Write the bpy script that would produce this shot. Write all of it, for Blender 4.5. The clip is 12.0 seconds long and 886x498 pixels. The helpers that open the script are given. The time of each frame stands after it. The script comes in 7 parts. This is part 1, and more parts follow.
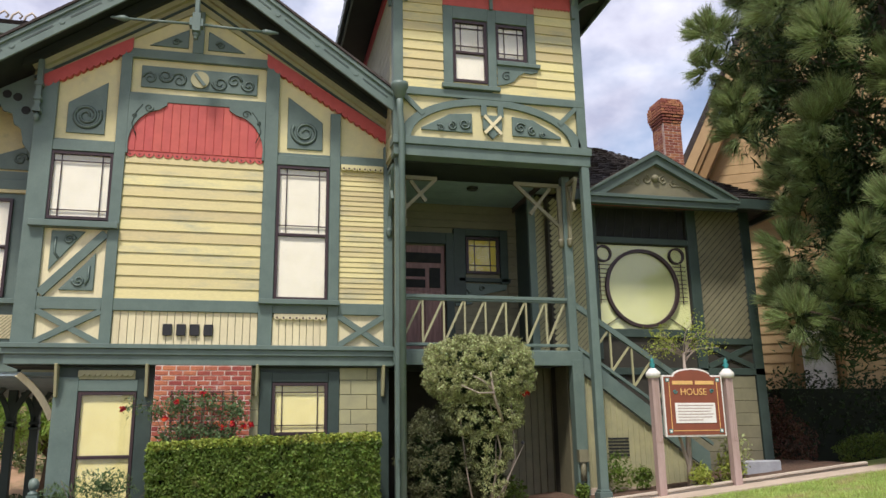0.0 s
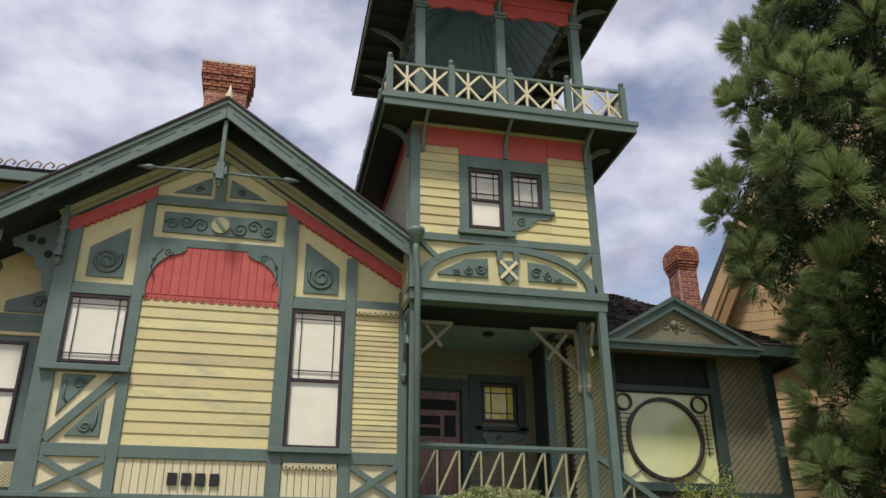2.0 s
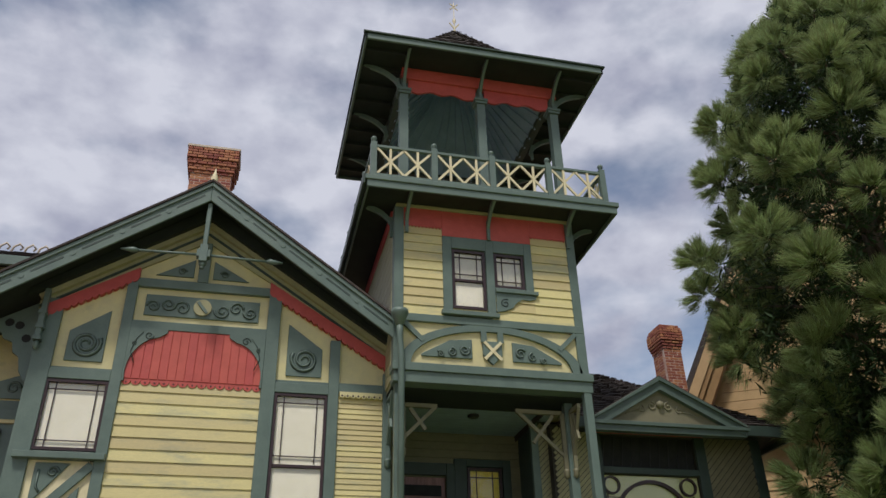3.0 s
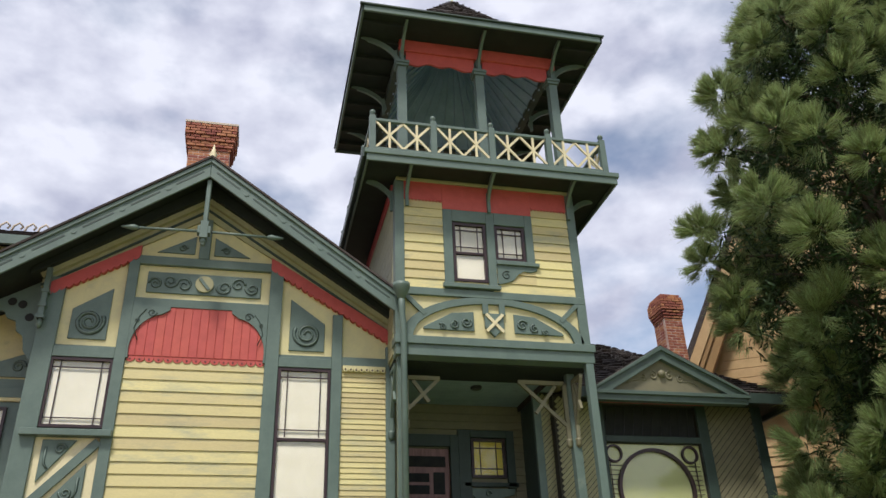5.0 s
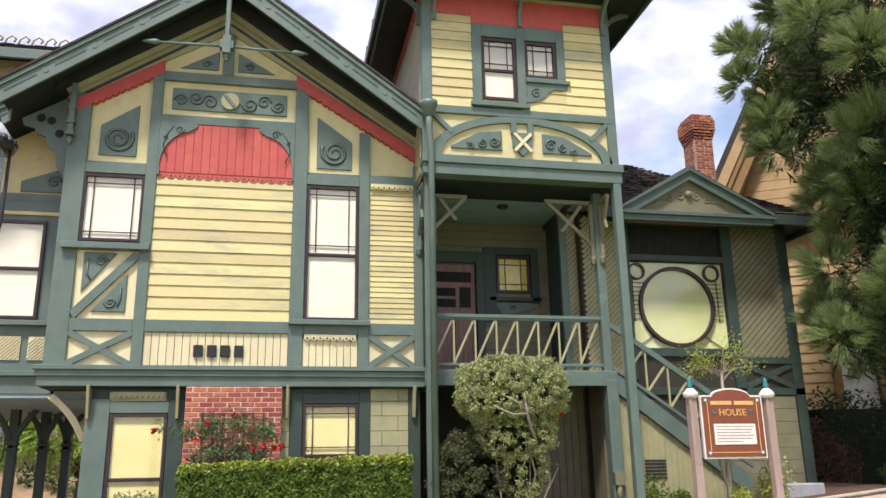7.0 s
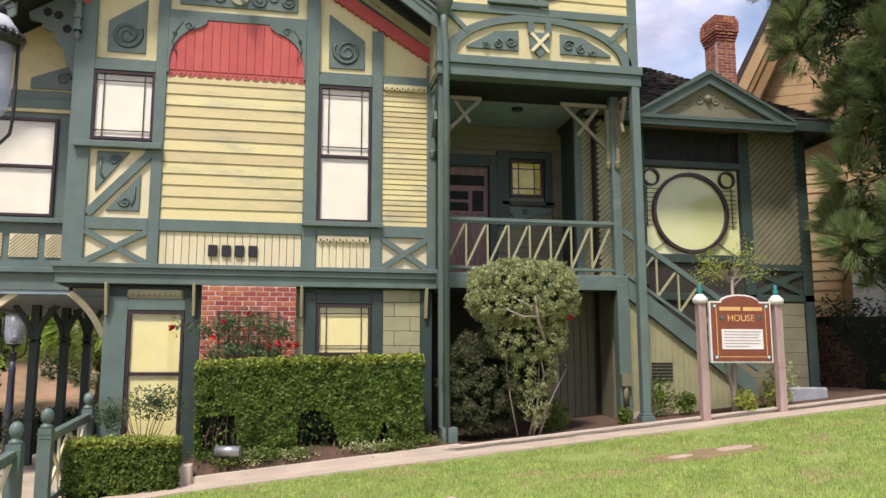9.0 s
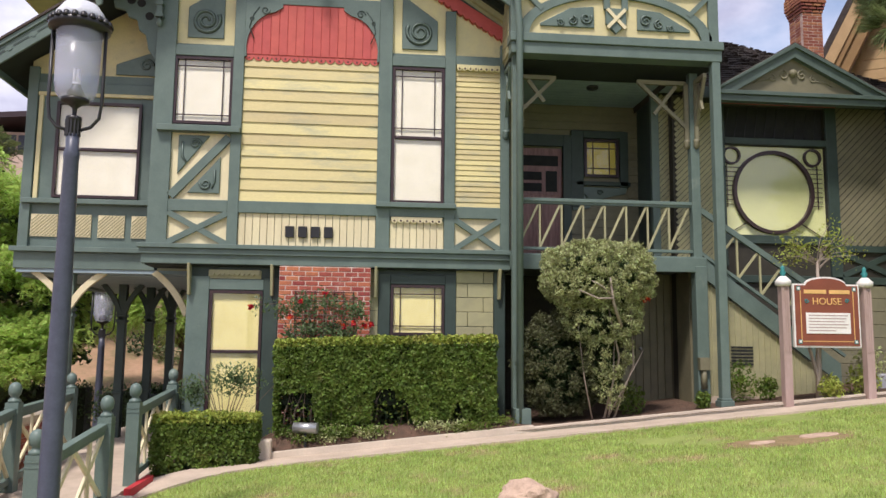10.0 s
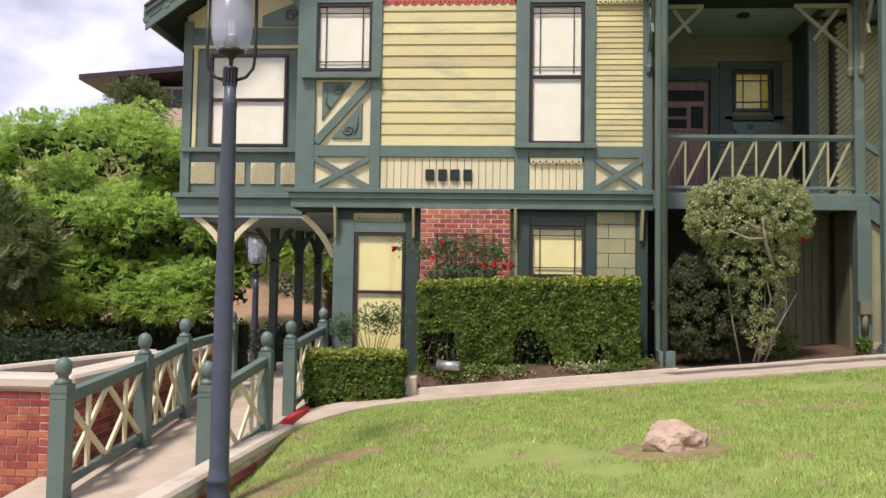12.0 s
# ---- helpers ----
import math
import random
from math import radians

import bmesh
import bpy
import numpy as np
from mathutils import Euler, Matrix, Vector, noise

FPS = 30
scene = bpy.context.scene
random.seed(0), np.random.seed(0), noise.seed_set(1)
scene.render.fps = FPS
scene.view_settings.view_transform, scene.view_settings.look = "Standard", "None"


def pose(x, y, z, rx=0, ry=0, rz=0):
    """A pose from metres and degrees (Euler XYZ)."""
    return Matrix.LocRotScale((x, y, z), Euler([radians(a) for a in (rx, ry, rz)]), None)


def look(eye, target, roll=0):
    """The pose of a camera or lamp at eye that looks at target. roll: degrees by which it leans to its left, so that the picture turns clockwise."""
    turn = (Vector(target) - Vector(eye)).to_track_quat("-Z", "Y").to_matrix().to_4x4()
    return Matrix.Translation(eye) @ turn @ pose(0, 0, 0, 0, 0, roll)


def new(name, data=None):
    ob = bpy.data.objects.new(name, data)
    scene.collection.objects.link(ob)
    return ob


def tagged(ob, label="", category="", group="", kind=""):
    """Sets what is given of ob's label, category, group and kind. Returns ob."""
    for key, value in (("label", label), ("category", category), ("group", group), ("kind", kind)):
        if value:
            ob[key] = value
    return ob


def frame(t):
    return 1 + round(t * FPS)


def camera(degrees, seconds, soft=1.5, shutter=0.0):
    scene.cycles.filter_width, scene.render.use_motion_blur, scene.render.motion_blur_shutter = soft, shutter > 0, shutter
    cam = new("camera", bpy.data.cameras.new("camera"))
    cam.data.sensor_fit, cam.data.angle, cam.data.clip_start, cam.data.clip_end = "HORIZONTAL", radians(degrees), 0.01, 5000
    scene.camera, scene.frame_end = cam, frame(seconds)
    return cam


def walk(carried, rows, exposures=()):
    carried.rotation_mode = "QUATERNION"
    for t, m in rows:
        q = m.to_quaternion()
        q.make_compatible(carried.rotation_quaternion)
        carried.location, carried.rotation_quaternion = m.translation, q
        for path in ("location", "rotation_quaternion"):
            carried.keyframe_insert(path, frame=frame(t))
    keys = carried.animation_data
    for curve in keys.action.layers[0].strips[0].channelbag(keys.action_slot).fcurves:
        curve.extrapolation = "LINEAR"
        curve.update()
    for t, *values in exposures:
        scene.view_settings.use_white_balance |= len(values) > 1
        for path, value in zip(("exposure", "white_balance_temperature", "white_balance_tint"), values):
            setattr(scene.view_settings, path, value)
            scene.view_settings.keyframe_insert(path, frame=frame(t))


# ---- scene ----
cam = camera(57.6, 12.0)
PATH = [
    (0, (-1.213, -13.161, 1.496), (-0.755, -11.273, 1.971), -1.0),
    (0.5, (-1.221, -13.047, 1.499), (-0.804, -11.177, 2.075), -1.7),
    (1, (-1.199, -12.979, 1.507), (-0.838, -11.125, 2.165), -0.8),
    (1.5, (-1.177, -12.993, 1.506), (-0.811, -11.169, 2.241), -0.5),
    (2, (-1.186, -13.039, 1.5), (-0.788, -11.258, 2.319), -0.4),
    (2.5, (-1.179, -13.043, 1.501), (-0.762, -11.316, 2.418), -0.6),
    (3, (-1.184, -13.055, 1.501), (-0.765, -11.372, 2.497), -1.4),
    (3.2, (-1.18, -13.034, 1.505), (-0.758, -11.365, 2.522), -1.7),
    (4.8, (-1.189, -13.046, 1.514), (-0.758, -11.346, 2.473), -2.3),
    (5, (-1.199, -13.058, 1.51), (-0.774, -11.343, 2.446), -2.2),
    (5.5, (-1.218, -13.037, 1.508), (-0.814, -11.274, 2.361), -1.7),
    (6, (-1.233, -13.021, 1.515), (-0.838, -11.21, 2.266), -1.4),
    (6.5, (-1.244, -12.996, 1.509), (-0.846, -11.14, 2.139), -1.3),
    (7, (-1.249, -13.011, 1.501), (-0.857, -11.121, 2.027), -1.0),
    (7.5, (-1.264, -13.009, 1.494), (-0.873, -11.097, 1.933), -0.7),
    (7.7, (-1.266, -13.008, 1.494), (-0.871, -11.089, 1.897), -0.7),
    (9.3, (-1.262, -12.971, 1.506), (-0.914, -11.022, 1.787), 0.2),
    (9.5, (-1.271, -12.96, 1.504), (-0.967, -11.002, 1.777), 0.4),
    (10, (-1.304, -12.959, 1.502), (-1.105, -10.984, 1.747), 0.6),
    (10.5, (-1.338, -12.964, 1.493), (-1.249, -10.979, 1.716), 0.5),
    (11, (-1.362, -12.946, 1.484), (-1.369, -10.955, 1.681), 0.7),
    (11.5, (-1.381, -12.972, 1.474), (-1.456, -10.98, 1.626), 0.8),
    (12, (-1.397, -12.975, 1.471), (-1.526, -10.982, 1.572), 0.9),
]
walk(cam, [(t, look(eye, target, roll)) for t, eye, target, roll in PATH],
     [(0.0, 0.51, 6500, 14), (1.0, 0.47, 6500, 14), (1.7, 0.23, 6500, 13), (2.5, -0.06, 6500, 11), (3.2, -0.16, 6500, 10), (4.8, 0.27, 6500, 10), (5.5, 0.45, 6500, 11), (6.0, 0.51, 6500, 12), (7.0, 0.82, 6500, 15), (9.3, 0.59, 6500, 18), (12.0, 0.52, 6500, 17)])

# ---------------- light ----------------
world = bpy.data.worlds.new("sky")
scene.world = world
world.use_nodes = True
wn, wl = world.node_tree.nodes, world.node_tree.links
wn.clear()
w_out = wn.new("ShaderNodeOutputWorld")
w_bg = wn.new("ShaderNodeBackground")
w_sky = wn.new("ShaderNodeTexSky")
w_sky.sky_type, w_sky.sun_disc = "NISHITA", False
w_sky.sun_elevation, w_sky.sun_rotation = radians(52), radians(205)
w_gain = wn.new("ShaderNodeMix"); w_gain.data_type, w_gain.blend_type = "RGBA", "MULTIPLY"
w_gain.inputs[0].default_value = 1.0
w_gain.inputs[7].default_value = (1.3, 1.25, 1.2, 1)
w_co = wn.new("ShaderNodeTexCoord")
w_map = wn.new("ShaderNodeMapping"); w_map.inputs["Scale"].default_value = (1.0, 1.0, 1.7); w_map.inputs["Location"].default_value = (3.1, 0.4, 0.7)
w_n1 = wn.new("ShaderNodeTexNoise"); w_n1.inputs["Scale"].default_value = 4.6; w_n1.inputs["Detail"].default_value = 6; w_n1.inputs["Roughness"].default_value = 0.5
w_n2 = wn.new("ShaderNodeTexNoise"); w_n2.inputs["Scale"].default_value = 9.0; w_n2.inputs["Detail"].default_value = 5
w_r1 = wn.new("ShaderNodeValToRGB"); w_r1.color_ramp.elements[0].position, w_r1.color_ramp.elements[1].position = 0.30, 0.52
w_r2 = wn.new("ShaderNodeValToRGB")
w_r2.color_ramp.elements[0].position, w_r2.color_ramp.elements[0].color = 0.34, (3.9, 4.1, 5.3, 1)
w_r2.color_ramp.elements[1].position, w_r2.color_ramp.elements[1].color = 0.62, (6.9, 7.1, 8.1, 1)
w_mix = wn.new("ShaderNodeMix"); w_mix.data_type = "RGBA"
w_bg.inputs["Strength"].default_value = 0.1
wl.new(w_co.outputs["Generated"], w_map.inputs["Vector"])
for n in (w_n1, w_n2):
    wl.new(w_map.outputs[0], n.inputs["Vector"])
wl.new(w_n1.outputs["Fac"], w_r1.inputs[0]); wl.new(w_n2.outputs["Fac"], w_r2.inputs[0])
wl.new(w_sky.outputs[0], w_gain.inputs[6])
wl.new(w_r1.outputs[0], w_mix.inputs[0]); wl.new(w_gain.outputs[2], w_mix.inputs[6]); wl.new(w_r2.outputs[0], w_mix.inputs[7])
wl.new(w_mix.outputs[2], w_bg.inputs["Color"]); wl.new(w_bg.outputs[0], w_out.inputs[0])

sun = new("sun", bpy.data.lights.new("sun", "SUN"))
sun.data.energy, sun.data.angle, sun.data.color = 3.0, radians(9), (1.0, 0.95, 0.87)
# the sun stands high in front of the house
sun.matrix_world = look((-12, -24, 48), (0, 0, 2))


# ---------------- materials ----------------
def mat(name, col, col2=None, rough=0.6, scale=6.0, amount=0.5, stretch=(1, 1, 1), bump=0.1, fine=60.0, metal=0.0, random=0.0, island=0.0, dirt=None, dirt_at=0.6, spec=0.4):
    """A painted, wooden or mineral surface: two colours mixed by a broad noise, a fine grain, bump, and differences from piece to piece."""
    m = bpy.data.materials.new(name)
    m.use_nodes = True
    n, l = m.node_tree.nodes, m.node_tree.links
    p = n["Principled BSDF"]
    p.inputs["Roughness"].default_value, p.inputs["Metallic"].default_value = rough, metal
    p.inputs["Specular IOR Level"].default_value = spec
    col2 = col2 or tuple(c * 0.8 for c in col)
    co = n.new("ShaderNodeTexCoord")
    mp = n.new("ShaderNodeMapping"); mp.inputs["Scale"].default_value = stretch
    geo = n.new("ShaderNodeNewGeometry")
    l.new(geo.outputs["Position"], mp.inputs["Vector"])
    a = n.new("ShaderNodeTexNoise"); a.inputs["Scale"].default_value = scale; a.inputs["Detail"].default_value = 6; a.inputs["Roughness"].default_value = 0.65
    b = n.new("ShaderNodeTexNoise"); b.inputs["Scale"].default_value = fine; b.inputs["Detail"].default_value = 3
    l.new(mp.outputs[0], a.inputs["Vector"]); l.new(mp.outputs[0], b.inputs["Vector"])
    ramp = n.new("ShaderNodeValToRGB")
    ramp.color_ramp.elements[0].position, ramp.color_ramp.elements[1].position = 0.5 - 0.3 * amount, 0.5 + 0.3 * amount
    ramp.color_ramp.elements[0].color, ramp.color_ramp.elements[1].color = (*col2, 1), (*col, 1)
    l.new(a.outputs["Fac"], ramp.inputs[0])
    out = ramp.outputs[0]
    if dirt:
        d = n.new("ShaderNodeTexNoise"); d.inputs["Scale"].default_value = scale * 0.45; d.inputs["Detail"].default_value = 7; d.inputs["Roughness"].default_value = 0.7
        l.new(mp.outputs[0], d.inputs["Vector"])
        dr = n.new("ShaderNodeValToRGB"); dr.color_ramp.elements[0].position, dr.color_ramp.elements[1].position = dirt_at, dirt_at + 0.14
        l.new(d.outputs["Fac"], dr.inputs[0])
        mx = n.new("ShaderNodeMix"); mx.data_type = "RGBA"; mx.inputs[7].default_value = (*dirt, 1)
        l.new(dr.outputs[0], mx.inputs[0]); l.new(out, mx.inputs[6])
        out = mx.outputs[2]
    hsv = n.new("ShaderNodeHueSaturation")
    l.new(out, hsv.inputs["Color"])
    add = n.new("ShaderNodeMath"); add.operation = "MULTIPLY_ADD"; add.inputs[1].default_value, add.inputs[2].default_value = 0.3, 0.85
    l.new(b.outputs["Fac"], add.inputs[0])
    val = add.outputs[0]
    for on, src in ((random, "obj"), (island, "isl")):
        if on:
            s = n.new("ShaderNodeObjectInfo").outputs["Random"] if src == "obj" else geo.outputs["Random Per Island"]
            k = n.new("ShaderNodeMath"); k.operation = "MULTIPLY_ADD"; k.inputs[1].default_value, k.inputs[2].default_value = on, 1 - on / 2
            l.new(s, k.inputs[0])
            t = n.new("ShaderNodeMath"); t.operation = "MULTIPLY"
            l.new(val, t.inputs[0]); l.new(k.outputs[0], t.inputs[1])
            val = t.outputs[0]
            h = n.new("ShaderNodeMath"); h.operation = "MULTIPLY_ADD"; h.inputs[1].default_value, h.inputs[2].default_value = on * 0.06, 0.5 - on * 0.03
            l.new(s, h.inputs[0]); l.new(h.outputs[0], hsv.inputs["Hue"])
    l.new(val, hsv.inputs["Value"])
    l.new(hsv.outputs[0], p.inputs["Base Color"])
    if bump:
        bp = n.new("ShaderNodeBump"); bp.inputs["Strength"].default_value, bp.inputs["Distance"].default_value = bump, 0.02
        mixh = n.new("ShaderNodeMath"); mixh.operation = "ADD"
        l.new(a.outputs["Fac"], mixh.inputs[0]); l.new(b.outputs["Fac"], mixh.inputs[1])
        l.new(mixh.outputs[0], bp.inputs["Height"]); l.new(bp.outputs[0], p.inputs["Normal"])
    return m


def leafy(name, col, col2, rough=0.5, island=0.7, through_light=0.35, scale=2.5, dirt=None, dirt_at=0.6):
    m = mat(name, col, col2, rough, scale=scale, amount=0.8, bump=0, island=island, spec=0.25, dirt=dirt, dirt_at=dirt_at)
    n, l = m.node_tree.nodes, m.node_tree.links
    p = n["Principled BSDF"]
    tr = n.new("ShaderNodeBsdfTranslucent")
    l.new(p.inputs["Base Color"].links[0].from_socket, tr.inputs["Color"])
    ms = n.new("ShaderNodeMixShader"); ms.inputs[0].default_value = through_light
    l.new(p.outputs[0], ms.inputs[1]); l.new(tr.outputs[0], ms.inputs[2])
    l.new(ms.outputs[0], n["Material Output"].inputs["Surface"])
    return m


GREEN = mat("green_paint", (0.122, 0.170, 0.147), (0.095, 0.137, 0.12), 0.45, scale=3, bump=0.06, dirt=(0.17, 0.215, 0.18), dirt_at=0.64)
# dark trim green, its value lowered further to deepen shaded parts
DGREEN = mat("dark_green_paint_shaded", (0.042, 0.066, 0.056), (0.03, 0.048, 0.041), 0.5, scale=3, bump=0.06)
# house green at about two thirds value, holding the pine's shade on the pediment
WINGTRIM = mat("wing_trim_green_shaded", (0.082, 0.118, 0.102), (0.062, 0.09, 0.078), 0.45, scale=3, bump=0.06)
# soffit green taken down to near black to carry the shade under the eaves
SOFFIT = mat("soffit_paint_shaded", (0.02, 0.027, 0.022), (0.013, 0.018, 0.015), 0.7, scale=3, bump=0.1)
YELLOW = mat("yellow_siding_paint", (0.575, 0.495, 0.235), (0.52, 0.45, 0.23), 0.5, scale=3.5, amount=0.6, stretch=(0.35, 1, 1.6), bump=0.1, random=0.26, dirt=(0.36, 0.345, 0.22), dirt_at=0.51)
CREAM = mat("cream_paint", (0.68, 0.61, 0.39), (0.60, 0.53, 0.34), 0.5, scale=4, stretch=(1.5, 1, 0.3), bump=0.08, random=0.1, dirt=(0.46, 0.40, 0.24), dirt_at=0.6)
CREAMY = mat("pale_yellow_paint", (0.60, 0.535, 0.28), (0.52, 0.47, 0.27), 0.5, scale=4, bump=0.08, random=0.08, dirt=(0.42, 0.40, 0.24), dirt_at=0.58)
OLIVE = mat("khaki_siding_paint", (0.36, 0.34, 0.19), (0.30, 0.29, 0.17), 0.55, scale=4, bump=0.1, random=0.12, dirt=(0.25, 0.24, 0.15), dirt_at=0.6)
# the khaki paint again, darkened to hold the shade on porch and wing
SHADEKHAKI = mat("khaki_paint_shaded", (0.20, 0.185, 0.115), (0.16, 0.15, 0.095), 0.55, scale=4, bump=0.1, random=0.12, dirt=(0.12, 0.12, 0.075), dirt_at=0.6)
# boarding coloured with the recess's deep shade; also backs the open board joints
SHADEWALL = mat("shade_dark_boarding", (0.04, 0.036, 0.027), (0.028, 0.025, 0.019), 0.7, scale=4, bump=0.1)
RED = mat("red_paint", (0.49, 0.09, 0.075), (0.41, 0.072, 0.06), 0.5, scale=5, bump=0.08, random=0.12, dirt=(0.45, 0.12, 0.09), dirt_at=0.62)
SASH = mat("maroon_sash_paint", (0.045, 0.024, 0.026), (0.03, 0.018, 0.02), 0.35, scale=8, bump=0.04)
WOODDOOR = mat("varnished_wood", (0.27, 0.13, 0.11), (0.17, 0.075, 0.06), 0.32, scale=6, stretch=(4, 4, 0.4), bump=0.1)
BLIND = mat("white_blind_cloth", (0.86, 0.83, 0.71), (0.79, 0.76, 0.63), 0.9, scale=3, bump=0.15, fine=200, spec=0.1)
BLINDY = mat("yellow_blind_cloth", (0.78, 0.72, 0.36), (0.72, 0.65, 0.30), 0.9, scale=3, bump=0.1, fine=200, spec=0.1)
BLINDG = mat("pale_green_blind", (0.66, 0.68, 0.36), (0.60, 0.62, 0.33), 0.9, scale=2, bump=0.1, fine=200, spec=0.1)
DARKIN = mat("dark_interior", (0.02, 0.022, 0.022), (0.012, 0.012, 0.014), 0.8, bump=0)
SHINGLE = mat("brown_roof_shingle", (0.075, 0.058, 0.05), (0.04, 0.032, 0.03), 0.85, scale=7, bump=0.4, random=0.6, island=0.6)
BRICK = mat("red_brick", (0.40, 0.11, 0.065), (0.28, 0.075, 0.05), 0.85, scale=9, bump=0.35, random=0.6, dirt=(0.46, 0.25, 0.19), dirt_at=0.57)
BRICKO = mat("orange_brick", (0.38, 0.15, 0.085), (0.27, 0.095, 0.06), 0.85, scale=14, bump=0.35, random=0.6)
MORTAR = mat("lime_mortar", (0.60, 0.50, 0.44), (0.40, 0.24, 0.19), 0.95, scale=7, bump=0.3)
PORCHBLUE = mat("blue_grey_ceiling_paint", (0.26, 0.34, 0.38), (0.21, 0.28, 0.32), 0.6, scale=3, bump=0.05)
BLUEROOF = mat("blue_grey_boarding", (0.30, 0.42, 0.56), (0.23, 0.34, 0.46), 0.5, scale=3, bump=0.06)
TAN = mat("tan_siding_paint", (0.50, 0.34, 0.17), (0.43, 0.29, 0.14), 0.55, scale=3, bump=0.1, random=0.1)
TANTRIM = mat("brown_trim_paint", (0.30, 0.18, 0.07), (0.24, 0.14, 0.055), 0.5, scale=3, bump=0.06)
CONCRETE = mat("weathered_concrete", (0.51, 0.415, 0.325), (0.40, 0.325, 0.25), 0.9, scale=2.2, bump=0.25, fine=90, dirt=(0.36, 0.29, 0.23), dirt_at=0.58)
COPING = mat("cream_coping", (0.58, 0.50, 0.40), (0.48, 0.41, 0.33), 0.85, scale=2.5, bump=0.2, dirt=(0.34, 0.29, 0.23), dirt_at=0.6)
IRON = mat("dark_blue_iron", (0.07, 0.08, 0.115), (0.055, 0.062, 0.09), 0.4, scale=8, bump=0.08)
BLACK = mat("black_metal", (0.02, 0.02, 0.022), None, 0.4, bump=0.03)
STEEL = mat("galvanised_metal", (0.45, 0.46, 0.46), None, 0.35, metal=0.7, bump=0.05)
SOIL = mat("mulch_soil", (0.13, 0.075, 0.05), (0.07, 0.045, 0.03), 0.95, scale=9, bump=0.8, fine=70)
DIRT = mat("dry_hillside", (0.36, 0.22, 0.14), (0.22, 0.15, 0.08), 0.95, scale=0.7, bump=0.5, fine=8, dirt=(0.10, 0.11, 0.045), dirt_at=0.5)
BARK = mat("grey_bark", (0.16, 0.12, 0.09), (0.08, 0.06, 0.045), 0.9, scale=8, stretch=(1, 1, 0.3), bump=0.6)
PALEBARK = mat("pale_bark", (0.36, 0.30, 0.25), (0.25, 0.2, 0.16), 0.85, scale=8, stretch=(1, 1, 0.3), bump=0.4)
ROCK = mat("tan_rock", (0.52, 0.38, 0.28), (0.34, 0.24, 0.18), 0.9, scale=5, bump=0.8, fine=30)
STUCCO = mat("pale_stucco", (0.62, 0.48, 0.40), (0.55, 0.42, 0.35), 0.9, scale=2, bump=0.2)
SIGNRED = mat("sign_brown_red", (0.23, 0.065, 0.035), (0.19, 0.055, 0.03), 0.5, scale=5, bump=0.05)
WHITE = mat("white_paint", (0.78, 0.76, 0.72), (0.68, 0.66, 0.62), 0.55, scale=5, bump=0.06)
GOLD = mat("gold_paint", (0.75, 0.45, 0.16), None, 0.5, bump=0.03)
TEAL = mat("teal_paint", (0.03, 0.22, 0.22), None, 0.45, bump=0.03)
PINKPOST = mat("pinkish_post_paint", (0.42, 0.31, 0.28), (0.34, 0.24, 0.21), 0.6, scale=5, stretch=(2, 2, 0.3), bump=0.1)
STAIN = mat("stained_amber_glass", (0.80, 0.68, 0.12), (0.70, 0.58, 0.10), 0.2, scale=6, bump=0.1)
HEDGE = leafy("hedge_leaf", (0.18, 0.255, 0.043), (0.06, 0.105, 0.021), island=0.6, scale=5, dirt=(0.15, 0.12, 0.04), dirt_at=0.6)
HEDGETOP = leafy("pale_hedge_leaf", (0.42, 0.46, 0.09), (0.25, 0.31, 0.06), dirt=(0.30, 0.22, 0.09), dirt_at=0.58)
BUSH = leafy("bush_leaf", (0.51, 0.53, 0.26), (0.27, 0.30, 0.135), island=1.0, scale=7)
# bush leaf colour darkened for the mass that lies in shade
BUSHDARK = leafy("bush_shade_leaf", (0.15, 0.16, 0.075), (0.07, 0.075, 0.038))
ROSE = leafy("rose_leaf", (0.14, 0.20, 0.09), (0.07, 0.12, 0.05))
FEATHER = leafy("feathery_leaf", (0.53, 0.68, 0.17), (0.25, 0.39, 0.085), through_light=0.45, scale=1.4, island=0.8)
OLEANDER = leafy("narrow_grey_leaf", (0.17, 0.21, 0.08), (0.09, 0.12, 0.045))
NEEDLE = leafy("pine_needle", (0.34, 0.41, 0.17), (0.18, 0.235, 0.10), through_light=0.45, scale=1.2, island=0.9)
# dark hedge and scrub leaf; also coloured-in shade inside bushes and crowns
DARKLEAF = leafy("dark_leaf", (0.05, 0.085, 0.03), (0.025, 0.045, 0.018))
TRELLIS = mat("dark_trellis_wood", (0.10, 0.045, 0.035), (0.06, 0.03, 0.025), 0.8, scale=8, bump=0.2)
PETAL = leafy("rose_petal", (0.62, 0.03, 0.04), (0.45, 0.015, 0.03))
# near-black fill that stands for the shade inside hedges
CORE = mat("foliage_shade_core", (0.012, 0.02, 0.008), (0.008, 0.012, 0.006), 0.9, bump=0)
GRASS = leafy("grass_blade", (0.52, 0.61, 0.18), (0.25, 0.355, 0.085), island=0.9, scale=3.2, dirt=(0.52, 0.42, 0.23), dirt_at=0.535)
LAWN = mat("lawn_turf", (0.28, 0.335, 0.09), (0.18, 0.235, 0.06), 0.9, scale=3.2, amount=0.8, bump=0.8, fine=55, dirt=(0.32, 0.23, 0.13), dirt_at=0.55)
EARTH = mat("dry_earth", (0.30, 0.21, 0.11), (0.17, 0.13, 0.06), 0.95, scale=6, bump=0.6, fine=60, dirt=(0.19, 0.24, 0.06), dirt_at=0.5)

